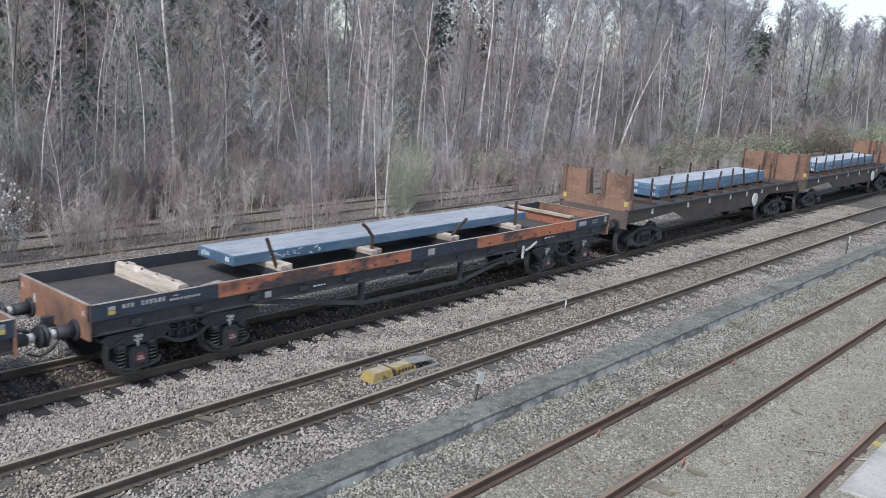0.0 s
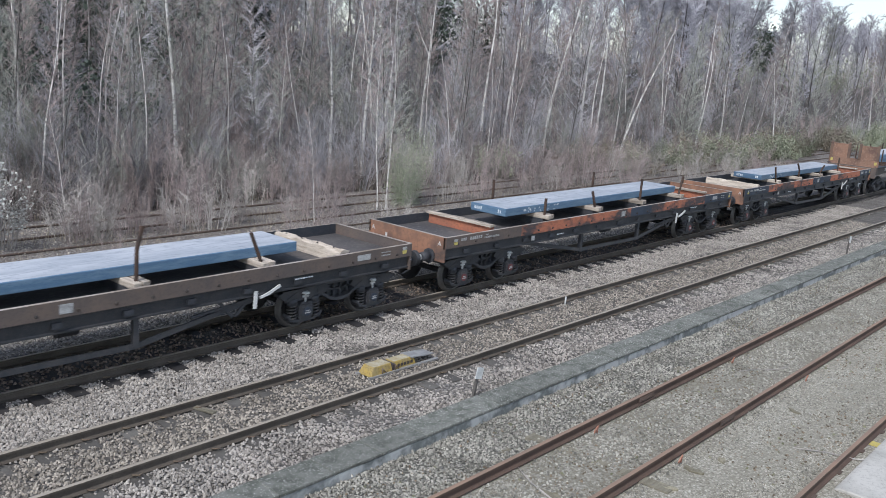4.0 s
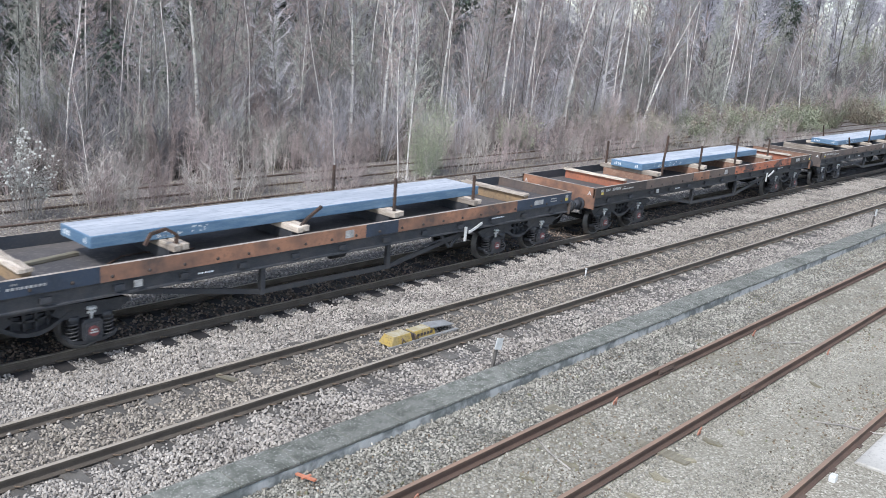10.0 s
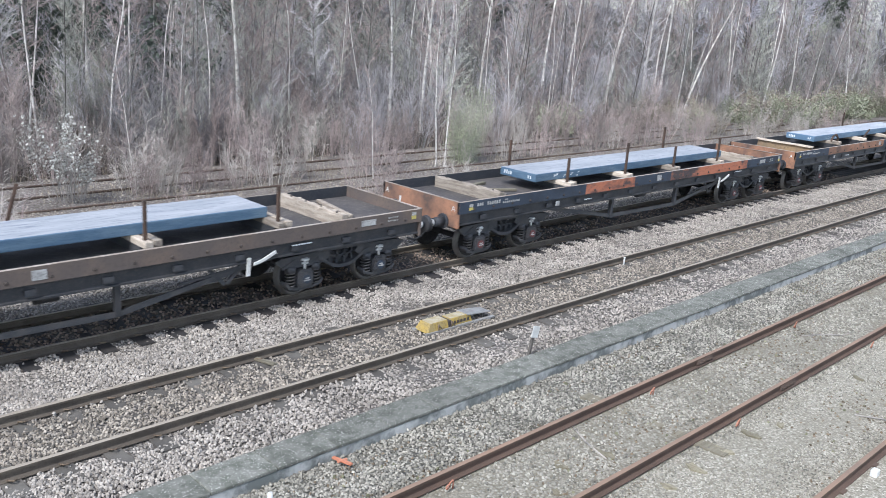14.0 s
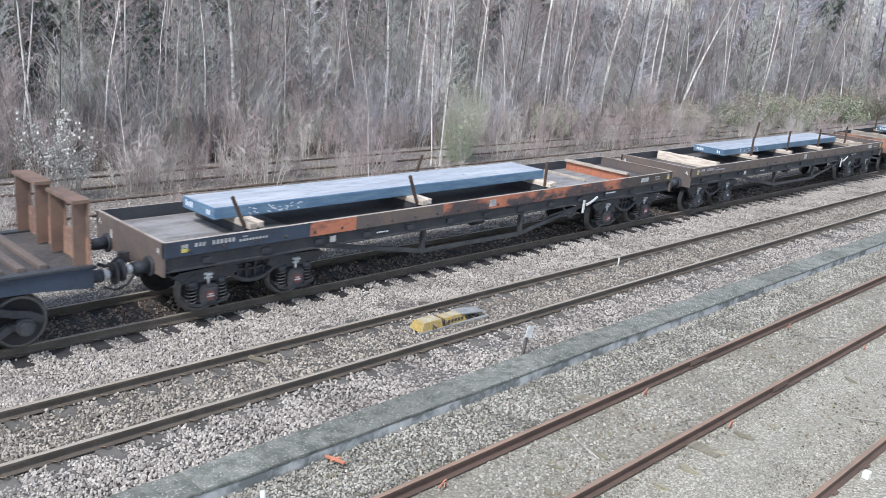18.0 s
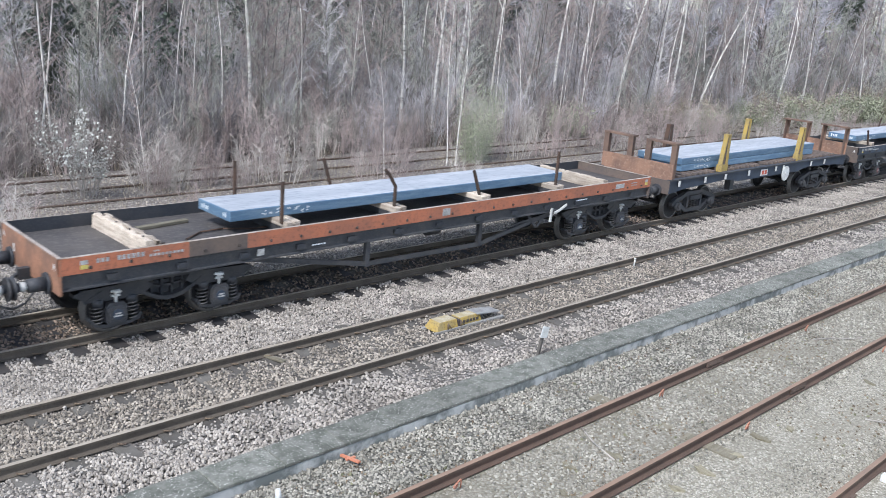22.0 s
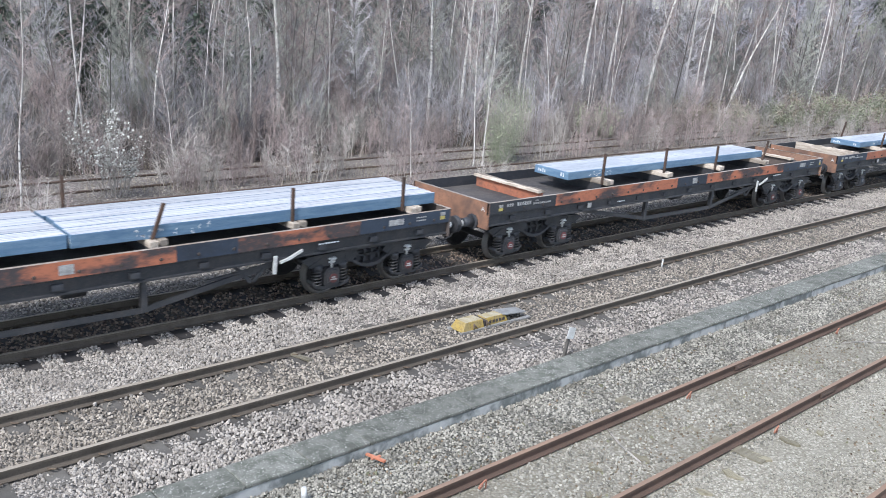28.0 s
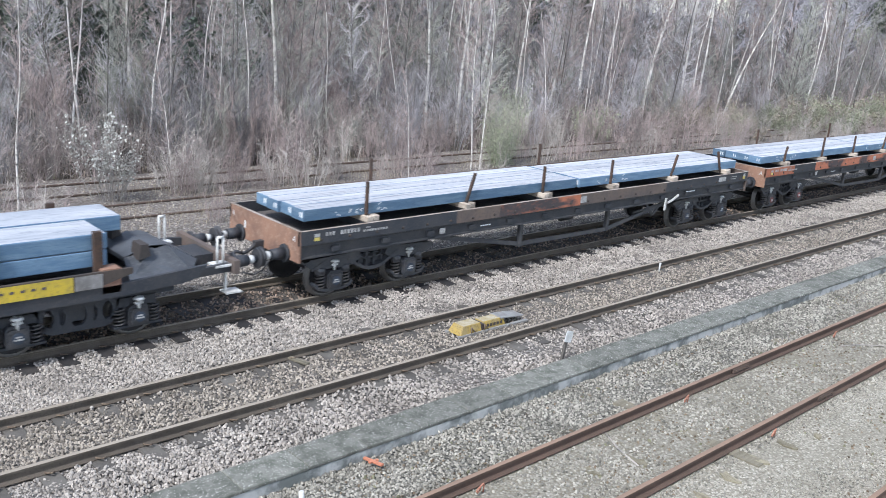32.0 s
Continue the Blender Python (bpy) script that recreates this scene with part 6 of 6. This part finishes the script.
def bent_rod(u, x, y, turn):
    bm = bmesh.new()
    p = [(0, 0, 0.02), (0.5, 0.25, 0.03), (1.0, 0.2, 0.03), (1.5, -0.1, 0.02), (1.9, -0.15, 0.02)]
    for a, b in zip(p, p[1:]):
        rod(bm, a, b, 0.02, 6)
    o = tagged(new("bent_rod", mesh_of("bent_rod", bm, M["stanchion"])), "bent rusty rod lying on the wagon floor", "rod")
    MOVING.append((o, u + x, MID + y, 1.394, turn))


DARKWOOD, PALEWOOD = "dark weathered plank lying on the wagon floor", "bleached plank lying on the wagon floor"
for u, x, y, n, a, m in ((W(2), 1.2, 0.1, 0.8, 70, 0), (W(2), 2.9, 0.5, 0.9, 20, 0), (W(2), 3.1, -0.35, 0.9, 8, 0), (W(2), 1.3, -0.5, 0.6, 50, 0),
                         (W(3), 15.9, 0.0, 1.7, 75, 1), (W(3), 16.3, -0.1, 1.5, 80, 0), (W(0), 2.9, -0.7, 0.5, 15, 1), (W(5), 2.7, 0.7, 1.0, 10, 0), (W(5), 2.9, -0.1, 0.9, -25, 0),
                         (W(6), 15.9, 0.3, 1.6, 80, 1), (X(1), 2.8, 0.3, 1.3, 8, 0), (X(1), 1.2, -0.2, 1.4, 60, 0), (X(1), 3.2, -0.6, 0.8, 5, 1), (X(0), 2.6, 0.6, 1.5, 8, 0),
                         (X(2), 14.7, 0.2, 1.2, 85, 1), (W(1), 2.8, 0.4, 0.8, 30, 0), (W(4), 2.9, 0.2, 1.2, 12, 0), (W(8 - 1), 13.9, 0.4, 1.6, 88, 1)):
    offcut(u, x, y, n, a, ("timber", "baulk")[m], (DARKWOOD, PALEWOOD)[m])
for u, x, y, a in ((W(5), 13.9, -0.4, 20), (W(5), 14.6, 0.3, -10), (X(0), 2.7, -0.5, 8), (W(4), 3.6, -0.6, 10)):
    bent_rod(u, x, y, a)


# ---- wagons with cast bogies ----
def cast_bogie(parent, x, base=1.0):
    bm = bmesh.new()
    for s in (-1, 1):
        y0, y1 = s * 1.06, s * 0.92
        ym = s * 0.99
        upper = [(-1.30, 0.52), (-1.05, 0.66), (-0.85, 0.69), (-0.45, 0.82), (0.45, 0.82), (0.85, 0.69), (1.05, 0.66), (1.30, 0.52)]
        lower = [(-1.12, 0.46), (-0.78, 0.46), (-0.45, 0.27), (0.45, 0.27), (0.78, 0.46), (1.12, 0.46)]
        for line, h in ((upper, 0.13), (lower, 0.12)):
            for p, q in zip(line, line[1:]):
                bar(bm, (p[0], ym, p[1]), (q[0], ym, q[1]), 0.13, h)
        lo, hi = min(y0, y1), max(y0, y1)
        box(bm, -0.46, 0.46, lo, hi, 0.76, 0.84)
        box(bm, -0.42, 0.42, lo, hi, 0.25, 0.33)
        box(bm, -0.46, -0.36, lo, hi, 0.30, 0.80)
        box(bm, 0.36, 0.46, lo, hi, 0.30, 0.80)
        box(bm, -0.3, 0.3, lo - 0.03, hi + 0.03, 0.60, 0.74)
        for ax in (-base, base):
            rod(bm, (ax, s * 0.95, 0.46), (ax, s * 1.14, 0.46), 0.15, 12)
            rod(bm, (ax, s * 1.14, 0.46), (ax, s * 1.18, 0.46), 0.10, 10)
    box(bm, -0.28, 0.28, -0.95, 0.95, 0.6, 0.82)
    b = part("bogie", bm, M["grime"], parent, "dark cast-steel bogie", (x, 0, 0))
    for s in (-1, 1):
        for k in (-0.2, 0.0, 0.2):
            hang("coil_spring", SPRING, b, (k, s * 1.0, 0.31)).scale = (1, 1, 0.8)
    for ax in (-base, base):
        wheelset(parent, x + ax)
    return b


def handwheel(w, x, z, y=-1.36):
    bm = bmesh.new()
    rod(bm, (0, 0, 0), (0, -0.035, 0), 0.27, 24)
    rod(bm, (0, -0.035, 0), (0, -0.06, 0), 0.06, 10)
    rod(bm, (0, 0.1, 0), (0, -0.01, 0), 0.035, 8)
    return part("handbrake_wheel", bm, M["white"], w, "white-painted handbrake wheel", (x, y, z))


def white_plates(w, xs, z, y):
    bm = bmesh.new()
    box(bm, -0.06, 0.06, -0.012, 0, -0.09, 0.09)
    me = mesh_of("white_plate", bm, M["white"])
    for x in xs:
        hang("white_plate", me, w, (x, y, z), 0, "white plate")


def slatted_wagon(u):
    """The flat wagon with open end frames, a ribbed deck and yellow stanchions."""
    L = 13.05
    w = empty("slab_wagon", u, MID, 0, "flat slab wagon with rusty end frames and yellow stanchions", "railway wagon", "wagons of the train")
    for s in (-1, 1):
        bm = bmesh.new()
        prism(bm, [(0, 1.42), (L, 1.42), (L, 1.02), (L - 0.9, 1.10), (L - 3.4, 1.18), (L - 4.3, 1.06), (4.3, 1.06), (3.4, 1.18), (0.9, 1.10), (0, 1.0)], s * 1.32, s * 1.28)
        part("solebar", bm, M["navy"], w, "dark blue-black fishbelly solebar")
        part("deck_edge", boxes((0, L, s * 1.36 if s < 0 else 1.2, s * 1.2 if s < 0 else 1.36, 1.40, 1.44)), M["dark"], w)
    part("deck", boxes((0.02, L - 0.02, -1.2, 1.2, 1.36, 1.405)), M["deck"], w)
    bm = bmesh.new()
    box(bm, -0.07, 0.07, -1.16, 1.16, 1.408, 1.50)
    bevel(bm, 0.01)
    rib = mesh_of("deck_rib", bm, M["brown"])
    for k in range(34):
        if k % 9 != 7:
            hang("deck_rib", rib, w, (0.75 + k * 0.35, 0, 0))
    part("underframe", boxes((0.2, L - 0.2, -0.3, 0.3, 1.0, 1.36)), M["grime"], w)
    for x in (0.01, L - 0.01):
        part("headstock", boxes((x - 0.02, x + 0.02, -1.3, 1.3, 0.98, 1.41)), M["brown"], w)
    for x, s in ((0.06, 1), (L - 0.06, -1)):
        fr = part("end_plate", boxes((x - 0.03, x + 0.03, -1.32, 1.32, 1.40, 1.90)), M["rust"], w, "rusty end plate")
        for y in (-1.25, -0.33, 0.33, 1.25):
            bm = bmesh.new()
            box(bm, min(x, x + s * 0.24), max(x, x + s * 0.24), y - 0.015, y + 0.015, 1.44, 2.50)
            box(bm, x - 0.012, x + 0.012, y - 0.09, y + 0.09, 1.90, 2.50)
            part("end_post", bm, M["post_rust"], fr)
        for y0, y1 in ((-1.34, -0.24), (0.24, 1.34)):
            part("top_rail", boxes((min(x - s * 0.03, x + s * 0.26), max(x - s * 0.03, x + s * 0.26), y0, y1, 2.501, 2.56)), M["post_rust"], fr)
    for x in (3.45, 9.1):
        for s in (-1, 1):
            bm = bmesh.new()
            y = s * 1.1
            bar(bm, (x + 0.15, y, 1.42), (x + 0.09, y, 2.62), 0.17, 0.11)
            box(bm, x - 0.06, x + 0.14, y - 0.09, y + 0.09, 2.60, 2.66)
            box(bm, x - 0.2, x + 0.2, y - 0.1, y + 0.1, 1.42, 1.66)
            part("stanchion_flange", boxes((x - 0.04, x + 0.02, y - 0.07, y + 0.07, 1.66, 2.60)), M["brown"], w, "rusty inner plate of the stanchion")
            bar(bm, (x - 0.17, y, 1.60), (x - 0.03, y, 2.62), 0.15, 0.035)
            part("stanchion", bm, M["stanchion"] if (s > 0 and x < 5) else M["yellow"], w, "yellow-painted folded stanchion" if not (s > 0 and x < 5) else "rusty stanchion")
    handwheel(w, 7.7, 1.08)
    white_plates(w, (0.45, 2.0, 3.3, 4.9, 6.9, 7.5, 9.8, 11.0), 1.30, -1.362)
    bm = bmesh.new()
    box(bm, 5.85, 6.35, -1.335, -1.322, 1.12, 1.34)
    s = part("sign", bm, M["white"], w, "white panel with a red outline mark")
    part("sign_mark", boxes((5.92, 6.07, -1.341, -1.336, 1.16, 1.30), (6.13, 6.28, -1.341, -1.336, 1.16, 1.30)), M["red_sign"], s)
    part("strut", boxes((4.2, 4.45, -1.1, -0.9, 0.72, 1.36)), M["grime"], w)
    cast_bogie(w, 2.05)
    cast_bogie(w, L - 2.05)
    ends(w, L, 1.06)
    MOVING.append((w, u, MID, 0, 0))
    WHEELS.extend(o for o in w.children if o.name.startswith("wheelset"))
    for z in (1.51, 1.722):
        slab(u, 1.35 if z < 1.6 else 1.3, 11.0, 0, 1.66, z, 0.21, "wide blue-grey steel slab stacked in a pair")


slatted_wagon(-135.6)


def bulkhead_wagon(u, L=15.4):
    w = empty("bulkhead_wagon", u, MID, 0, "fishbelly slab wagon with rusty end bulkheads", "railway wagon", "wagons of the train")
    for s in (-1, 1):
        bm = bmesh.new()
        prism(bm, [(0, 1.62), (L, 1.62), (L, 1.18), (3.4 - 3.4 + L - 3.3, 1.30), (L - 4.4, 0.92), (4.4, 0.92), (3.3, 1.30), (0, 1.18)], s * 1.34, s * 1.28)
        part("solebar", bm, M["dark_brown"], w, "dark brown fishbelly girder side")
        part("deck_edge", boxes((0, L, -1.38 if s < 0 else 1.2, -1.2 if s < 0 else 1.38, 1.60, 1.64)), M["dark"], w)
    part("deck", boxes((0.02, L - 0.02, -1.2, 1.2, 1.54, 1.60)), M["deck"], w)
    part("underframe", boxes((0.2, L - 0.2, -0.4, 0.4, 1.0, 1.54)), M["grime"], w)
    for x in (0.01, L - 0.01):
        part("headstock", boxes((x - 0.02, x + 0.02, -1.3, 1.3, 1.0, 1.6)), M["brown"], w)
    for x, s in ((0.08, 1), (L - 0.08, -1)):
        fr = part("end_plate", boxes((x - 0.06, x + 0.05, -1.34, 1.34, 1.60, 1.98)), M["rust"], w, "rusty bulkhead plate with a yellow label")
        for y0, y1 in ((-1.26, -0.30), (0.30, 1.26)):
            part("upper_plate", boxes((x - 0.03, x + 0.03, y0, y1, 1.98, 2.76)), M["rust"], fr)
            for y in (y0, y1):
                bm = bmesh.new()
                prism(bm, [(x - s * 0.07, 1.98), (x - s * 0.07, 2.80), (x - s * 0.02, 2.86), (x + s * 0.12, 2.84), (x + s * 0.34, 1.62), (x + s * 0.06, 1.62)], y - 0.02, y + 0.02)
                prism(bm, [(x - s * 0.09, 1.98), (x - s * 0.09, 2.78), (x - s * 0.06, 2.82), (x - s * 0.06, 1.98)], y - 0.075, y + 0.075)
                part("end_post", bm, M["post_rust"], fr)
        for y in (-1.26, 1.12):
            part("painted_mark", boxes((x - 0.066, x - 0.061, y, y + 0.13, 1.74, 1.90)), M["yellow_label"], fr, "yellow label")
    for k in range(9):
        x = 2.2 + k * 1.35
        part("bearer", boxes((x - 0.08, x + 0.08, -1.15, 1.15, 1.605, 1.70)), M["stanchion"], w)
        for s in (-1, 1):
            if s < 0 or k % 2:
                stanchion(w, x, s * 0.92, 0.85, (0, 3, 0, 0, 5, 0, 1, 0, 0)[k], 1.66)
    handwheel(w, 10.4 if L > 15 else 7.5, 1.2, -1.38)
    white_plates(w, (1.6, 4.3, 6.1, 8.0, 9.6, 11.2, 12.9), 1.48, -1.345)
    cast_bogie(w, 1.75)
    cast_bogie(w, L - 1.75)
    ends(w, L, 1.10)
    MOVING.append((w, u, MID, 0, 0))
    WHEELS.extend(o for o in w.children if o.name.startswith("wheelset"))
    for z in (1.705, 1.94):
        slab(u, 3.3, 13.0, 0, 1.32, z, 0.225, "blue-grey steel slab stacked in a pair")


bulkhead_wagon(25.2)
bulkhead_wagon(41.8)
bulkhead_wagon(58.4)


def pierced_bogie(parent, x):
    """Bogie with deep plate sides cut by lightening holes, springs beside each axlebox."""
    bm = bmesh.new()
    for s in (-1, 1):
        lo, hi = (-1.06, -0.98) if s < 0 else (0.98, 1.06)
        cuts = [-0.62, -0.36, -0.18, 0.18, 0.36, 0.62]
        box(bm, -1.7, 1.7, lo, hi, 0.78, 0.92)
        prism(bm, [(-0.75, 0.50), (-0.45, 0.34), (0.45, 0.34), (0.75, 0.50), (0.70, 0.56), (0.40, 0.44), (-0.40, 0.44), (-0.70, 0.56)], lo, hi)
        for a in range(0, 6, 1):
            m = cuts[a]
            prism(bm, [(m - 0.10, 0.44), (m - 0.045, 0.56), (m - 0.045, 0.68), (m - 0.10, 0.78), (m + 0.10, 0.78), (m + 0.045, 0.68), (m + 0.045, 0.56), (m + 0.10, 0.44)], lo, hi)
        for ax in (-1.0, 1.0):
            box(bm, ax - 0.44, ax + 0.44, lo - 0.05, hi + 0.05, 0.25, 0.29)
            box(bm, ax - 0.36, ax + 0.36, lo, hi, 0.62, 0.80)
    box(bm, -0.3, 0.3, -1.0, 1.0, 0.5, 0.84)
    b = part("bogie", bm, M["dark"], parent, "blue-black plate bogie with oval holes", (x, 0, 0))
    for ax in (-1.0, 1.0):
        for s in (-1, 1):
            for k in (-0.31, 0.31):
                hang("coil_spring", SPRING, b, (ax + k, s * 1.04, 0.285)).scale = (1.15, 1.15, 0.9)
            hang("axlebox", AXLEBOX[1], b, (ax, s * 1.05, 0), 0 if s < 0 else math.pi)
            hang("white_cap", LIFT, b, (ax, s * 1.16, -0.08), 0, "white-painted lifting lug")
        wheelset(parent, x + ax)
    return b


def well_wagon(u, L=14.5):
    """The low slab wagon behind, with sloping end decks and white hoops. u is its right-hand end."""
    w = empty("low_slab_wagon", u, MID, 0, "low grimy slab wagon with yellow panel and white end hoops", "railway wagon", "wagons of the train")
    for s in (-1, 1):
        bm = bmesh.new()
        prism(bm, [(-0.9, 1.02), (-0.7, 1.24), (-2.4, 1.12), (-L, 1.05), (-L, 0.85), (-2.6, 0.90), (-1.2, 0.96)], s * 1.28, s * 1.20)
        part("solebar", bm, M["dark"], w, "dark frame side")
        bm = bmesh.new()
        prism(bm, [(-2.1, 1.30), (-2.1, 1.40), (-L, 1.38), (-L, 1.14), (-2.6, 1.16)], s * 1.30, s * 1.24)
        part("rave", bm, M["dark_brown"], w, "dark side rail")
        for x in (-2.62, -4.3, -6.2, -8.5):
            part("stanchion", boxes((x - 0.07, x + 0.07, min(s * 1.16, s * 1.06), max(s * 1.16, s * 1.06), 1.3, 2.05)), M["stanchion"], w)
        bm = bmesh.new()
        for k in (-0.06, 0.06):
            rod(bm, (-0.55 + k, s * 0.95, 1.12), (-0.55 + k, s * 0.95, 1.62), 0.022, 8)
        rod(bm, (-0.61, s * 0.95, 1.62), (-0.49, s * 0.95, 1.62), 0.03, 8)
        box(bm, -0.72, -0.40, s * 0.95 - 0.16, s * 0.95 + 0.16, 1.08, 1.12)
        box(bm, -0.46, -0.42, s * 0.95 - 0.03, s * 0.95 + 0.03, 0.55, 1.1)
        box(bm, -0.48, -0.16, s * 0.95 - 0.14, s * 0.95 + 0.14, 0.52, 0.55)
        if s < 0:
            bmesh.ops.translate(bm, verts=bm.verts, vec=(0.27, 0, 0))
        part("step_hoop", bm, M["white"], w, "white shunter's hoop and step")
    part("deck", boxes((-L, -1.55, -1.24, 1.24, 0.98, 1.06)), M["deck"], w)
    bm = bmesh.new()
    prism(bm, [(-0.55, 1.15), (-1.15, 1.50), (-1.45, 1.52), (-1.95, 1.36), (-1.95, 1.28), (-1.45, 1.42), (-1.15, 1.40), (-0.55, 1.07)], -0.55, 0.55)
    part("end_cover", bm, M["steel_grey"], w, "sloping blue-grey end cover")
    for s in (-1, 1):
        bm = bmesh.new()
        v = [bm.verts.new(p) for p in ((-0.55, s * 0.553, 1.14), (-1.15, s * 0.553, 1.49), (-1.45, s * 0.553, 1.51), (-1.95, s * 0.553, 1.35), (-2.1, s * 1.16, 1.12), (-0.95, s * 1.16, 1.12))]
        w2 = [bm.verts.new(k.co - Vector((0, 0, 0.03))) for k in v]
        bm.faces.new(v), bm.faces.new(w2[::-1])
        for i in range(6):
            bm.faces.new((v[i], v[(i + 1) % 6], w2[(i + 1) % 6], w2[i]))
        part("side_cover", bm, M["steel_grey"], w, "sloping blue-grey side plate")
        bm = bmesh.new()
        prism(bm, [(-1.78, 1.34), (-1.74, 1.62), (-1.60, 1.62), (-1.56, 1.40)], s * 0.62 - 0.18, s * 0.62 + 0.18)
        part("rubbing_block", bm, M["dark_brown"], w, "dark rusty upright block")
    for y in (-1.28, 0.98):
        part("end_block", boxes((-2.62, -2.3, y, y + 0.3, 1.0, 1.42)), M["rust"], w)
    part("draw_beam", boxes((-1.3, -0.12, -0.38, 0.38, 0.92, 1.14)), M["grime"], w)
    part("headstock", boxes((-0.12, 0.0, -1.2, 1.2, 0.94, 1.20)), M["brown"], w)
    for s in (-1, 1):
        bm = bmesh.new()
        bar(bm, (-0.06, s * 1.0, 1.04), (-1.6, s * 1.18, 1.06), 0.1, 0.16)
        part("end_arm", bm, M["dark"], w)
    part("yellow_panel", boxes((-4.7, -3.1, -1.312, -1.302, 1.12, 1.375)), M["panel_yellow"], w, "yellow panel with worn writing")
    part("bare_patch", boxes((-3.08, -2.62, -1.312, -1.302, 1.13, 1.37)), M["pale_deck"], w, "bare grey end of the panel")
    part("panel_writing", boxes(*[(-4.4 + k * 0.16, -4.33 + k * 0.16, -1.317, -1.313, 1.25, 1.29) for k in range(6)]), M["brown"], w)["kind"] = "stuff"
    part("underframe", boxes((-L, -0.9, -0.5, 0.5, 0.7, 0.98)), M["grime"], w)
    pierced_bogie(w, -2.95)
    pierced_bogie(w, -L + 1.6)
    for y in (-0.87, 0.87):
        b = hang("buffer", BUFFER[0], w, (0.0, y, 1.07), math.pi)
        hang("buffer_head", BUFFER[1], b)
    hang("coupling", COUPLING, w, (0, 0, 1.05), math.pi)
    MOVING.append((w, u, MID, 0, 0))
    WHEELS.extend(o for o in w.children if o.name.startswith("wheelset"))
    for yc, wd, x1 in ((-0.52, 0.98, -2.42), (0.52, 0.98, -1.75)):
        for z in (1.41, 1.70):
            slab(u, -12.6, x1 - (0.25 if z < 1.6 and yc > 0 else 0), yc, wd, z, 0.28, "thick blue steel slab stacked on a low wagon")


well_wagon(-228.3)
for o in [BASE, *BASE.children_recursive]:
    bpy.data.objects.remove(o)


# ---- what moves ----
def travel(t):
    k = min(int(t * 2), len(TRAVEL) - 2)
    p0, p1, p2, p3 = TRAVEL[max(k - 1, 0)], TRAVEL[k], TRAVEL[k + 1], TRAVEL[min(k + 2, len(TRAVEL) - 1)]
    if k == 0:
        p0 = 2 * p1 - p2
    if k + 2 >= len(TRAVEL):
        p3 = 2 * p2 - p1
    f = t * 2 - k
    return p1 + 0.5 * f * (p2 - p0 + f * (2 * p0 - 5 * p1 + 4 * p2 - p3 + f * (3 * (p1 - p2) + p3 - p0)))


def motions():
    for thing, u, y, z, turn in MOVING:
        walk(thing, [(k / 2, pose(u + travel(k / 2), y, z, 0, 0, turn)) for k in range(65)])
    steps = [k / 15 for k in range(481)]
    turns = [math.degrees(travel(t) / 0.46) for t in steps]
    for w in WHEELS:
        x, y, z = w.location
        walk(w, [(t, pose(x, y, z, 0, a, 0)) for t, a in zip(steps, turns)])


motions()
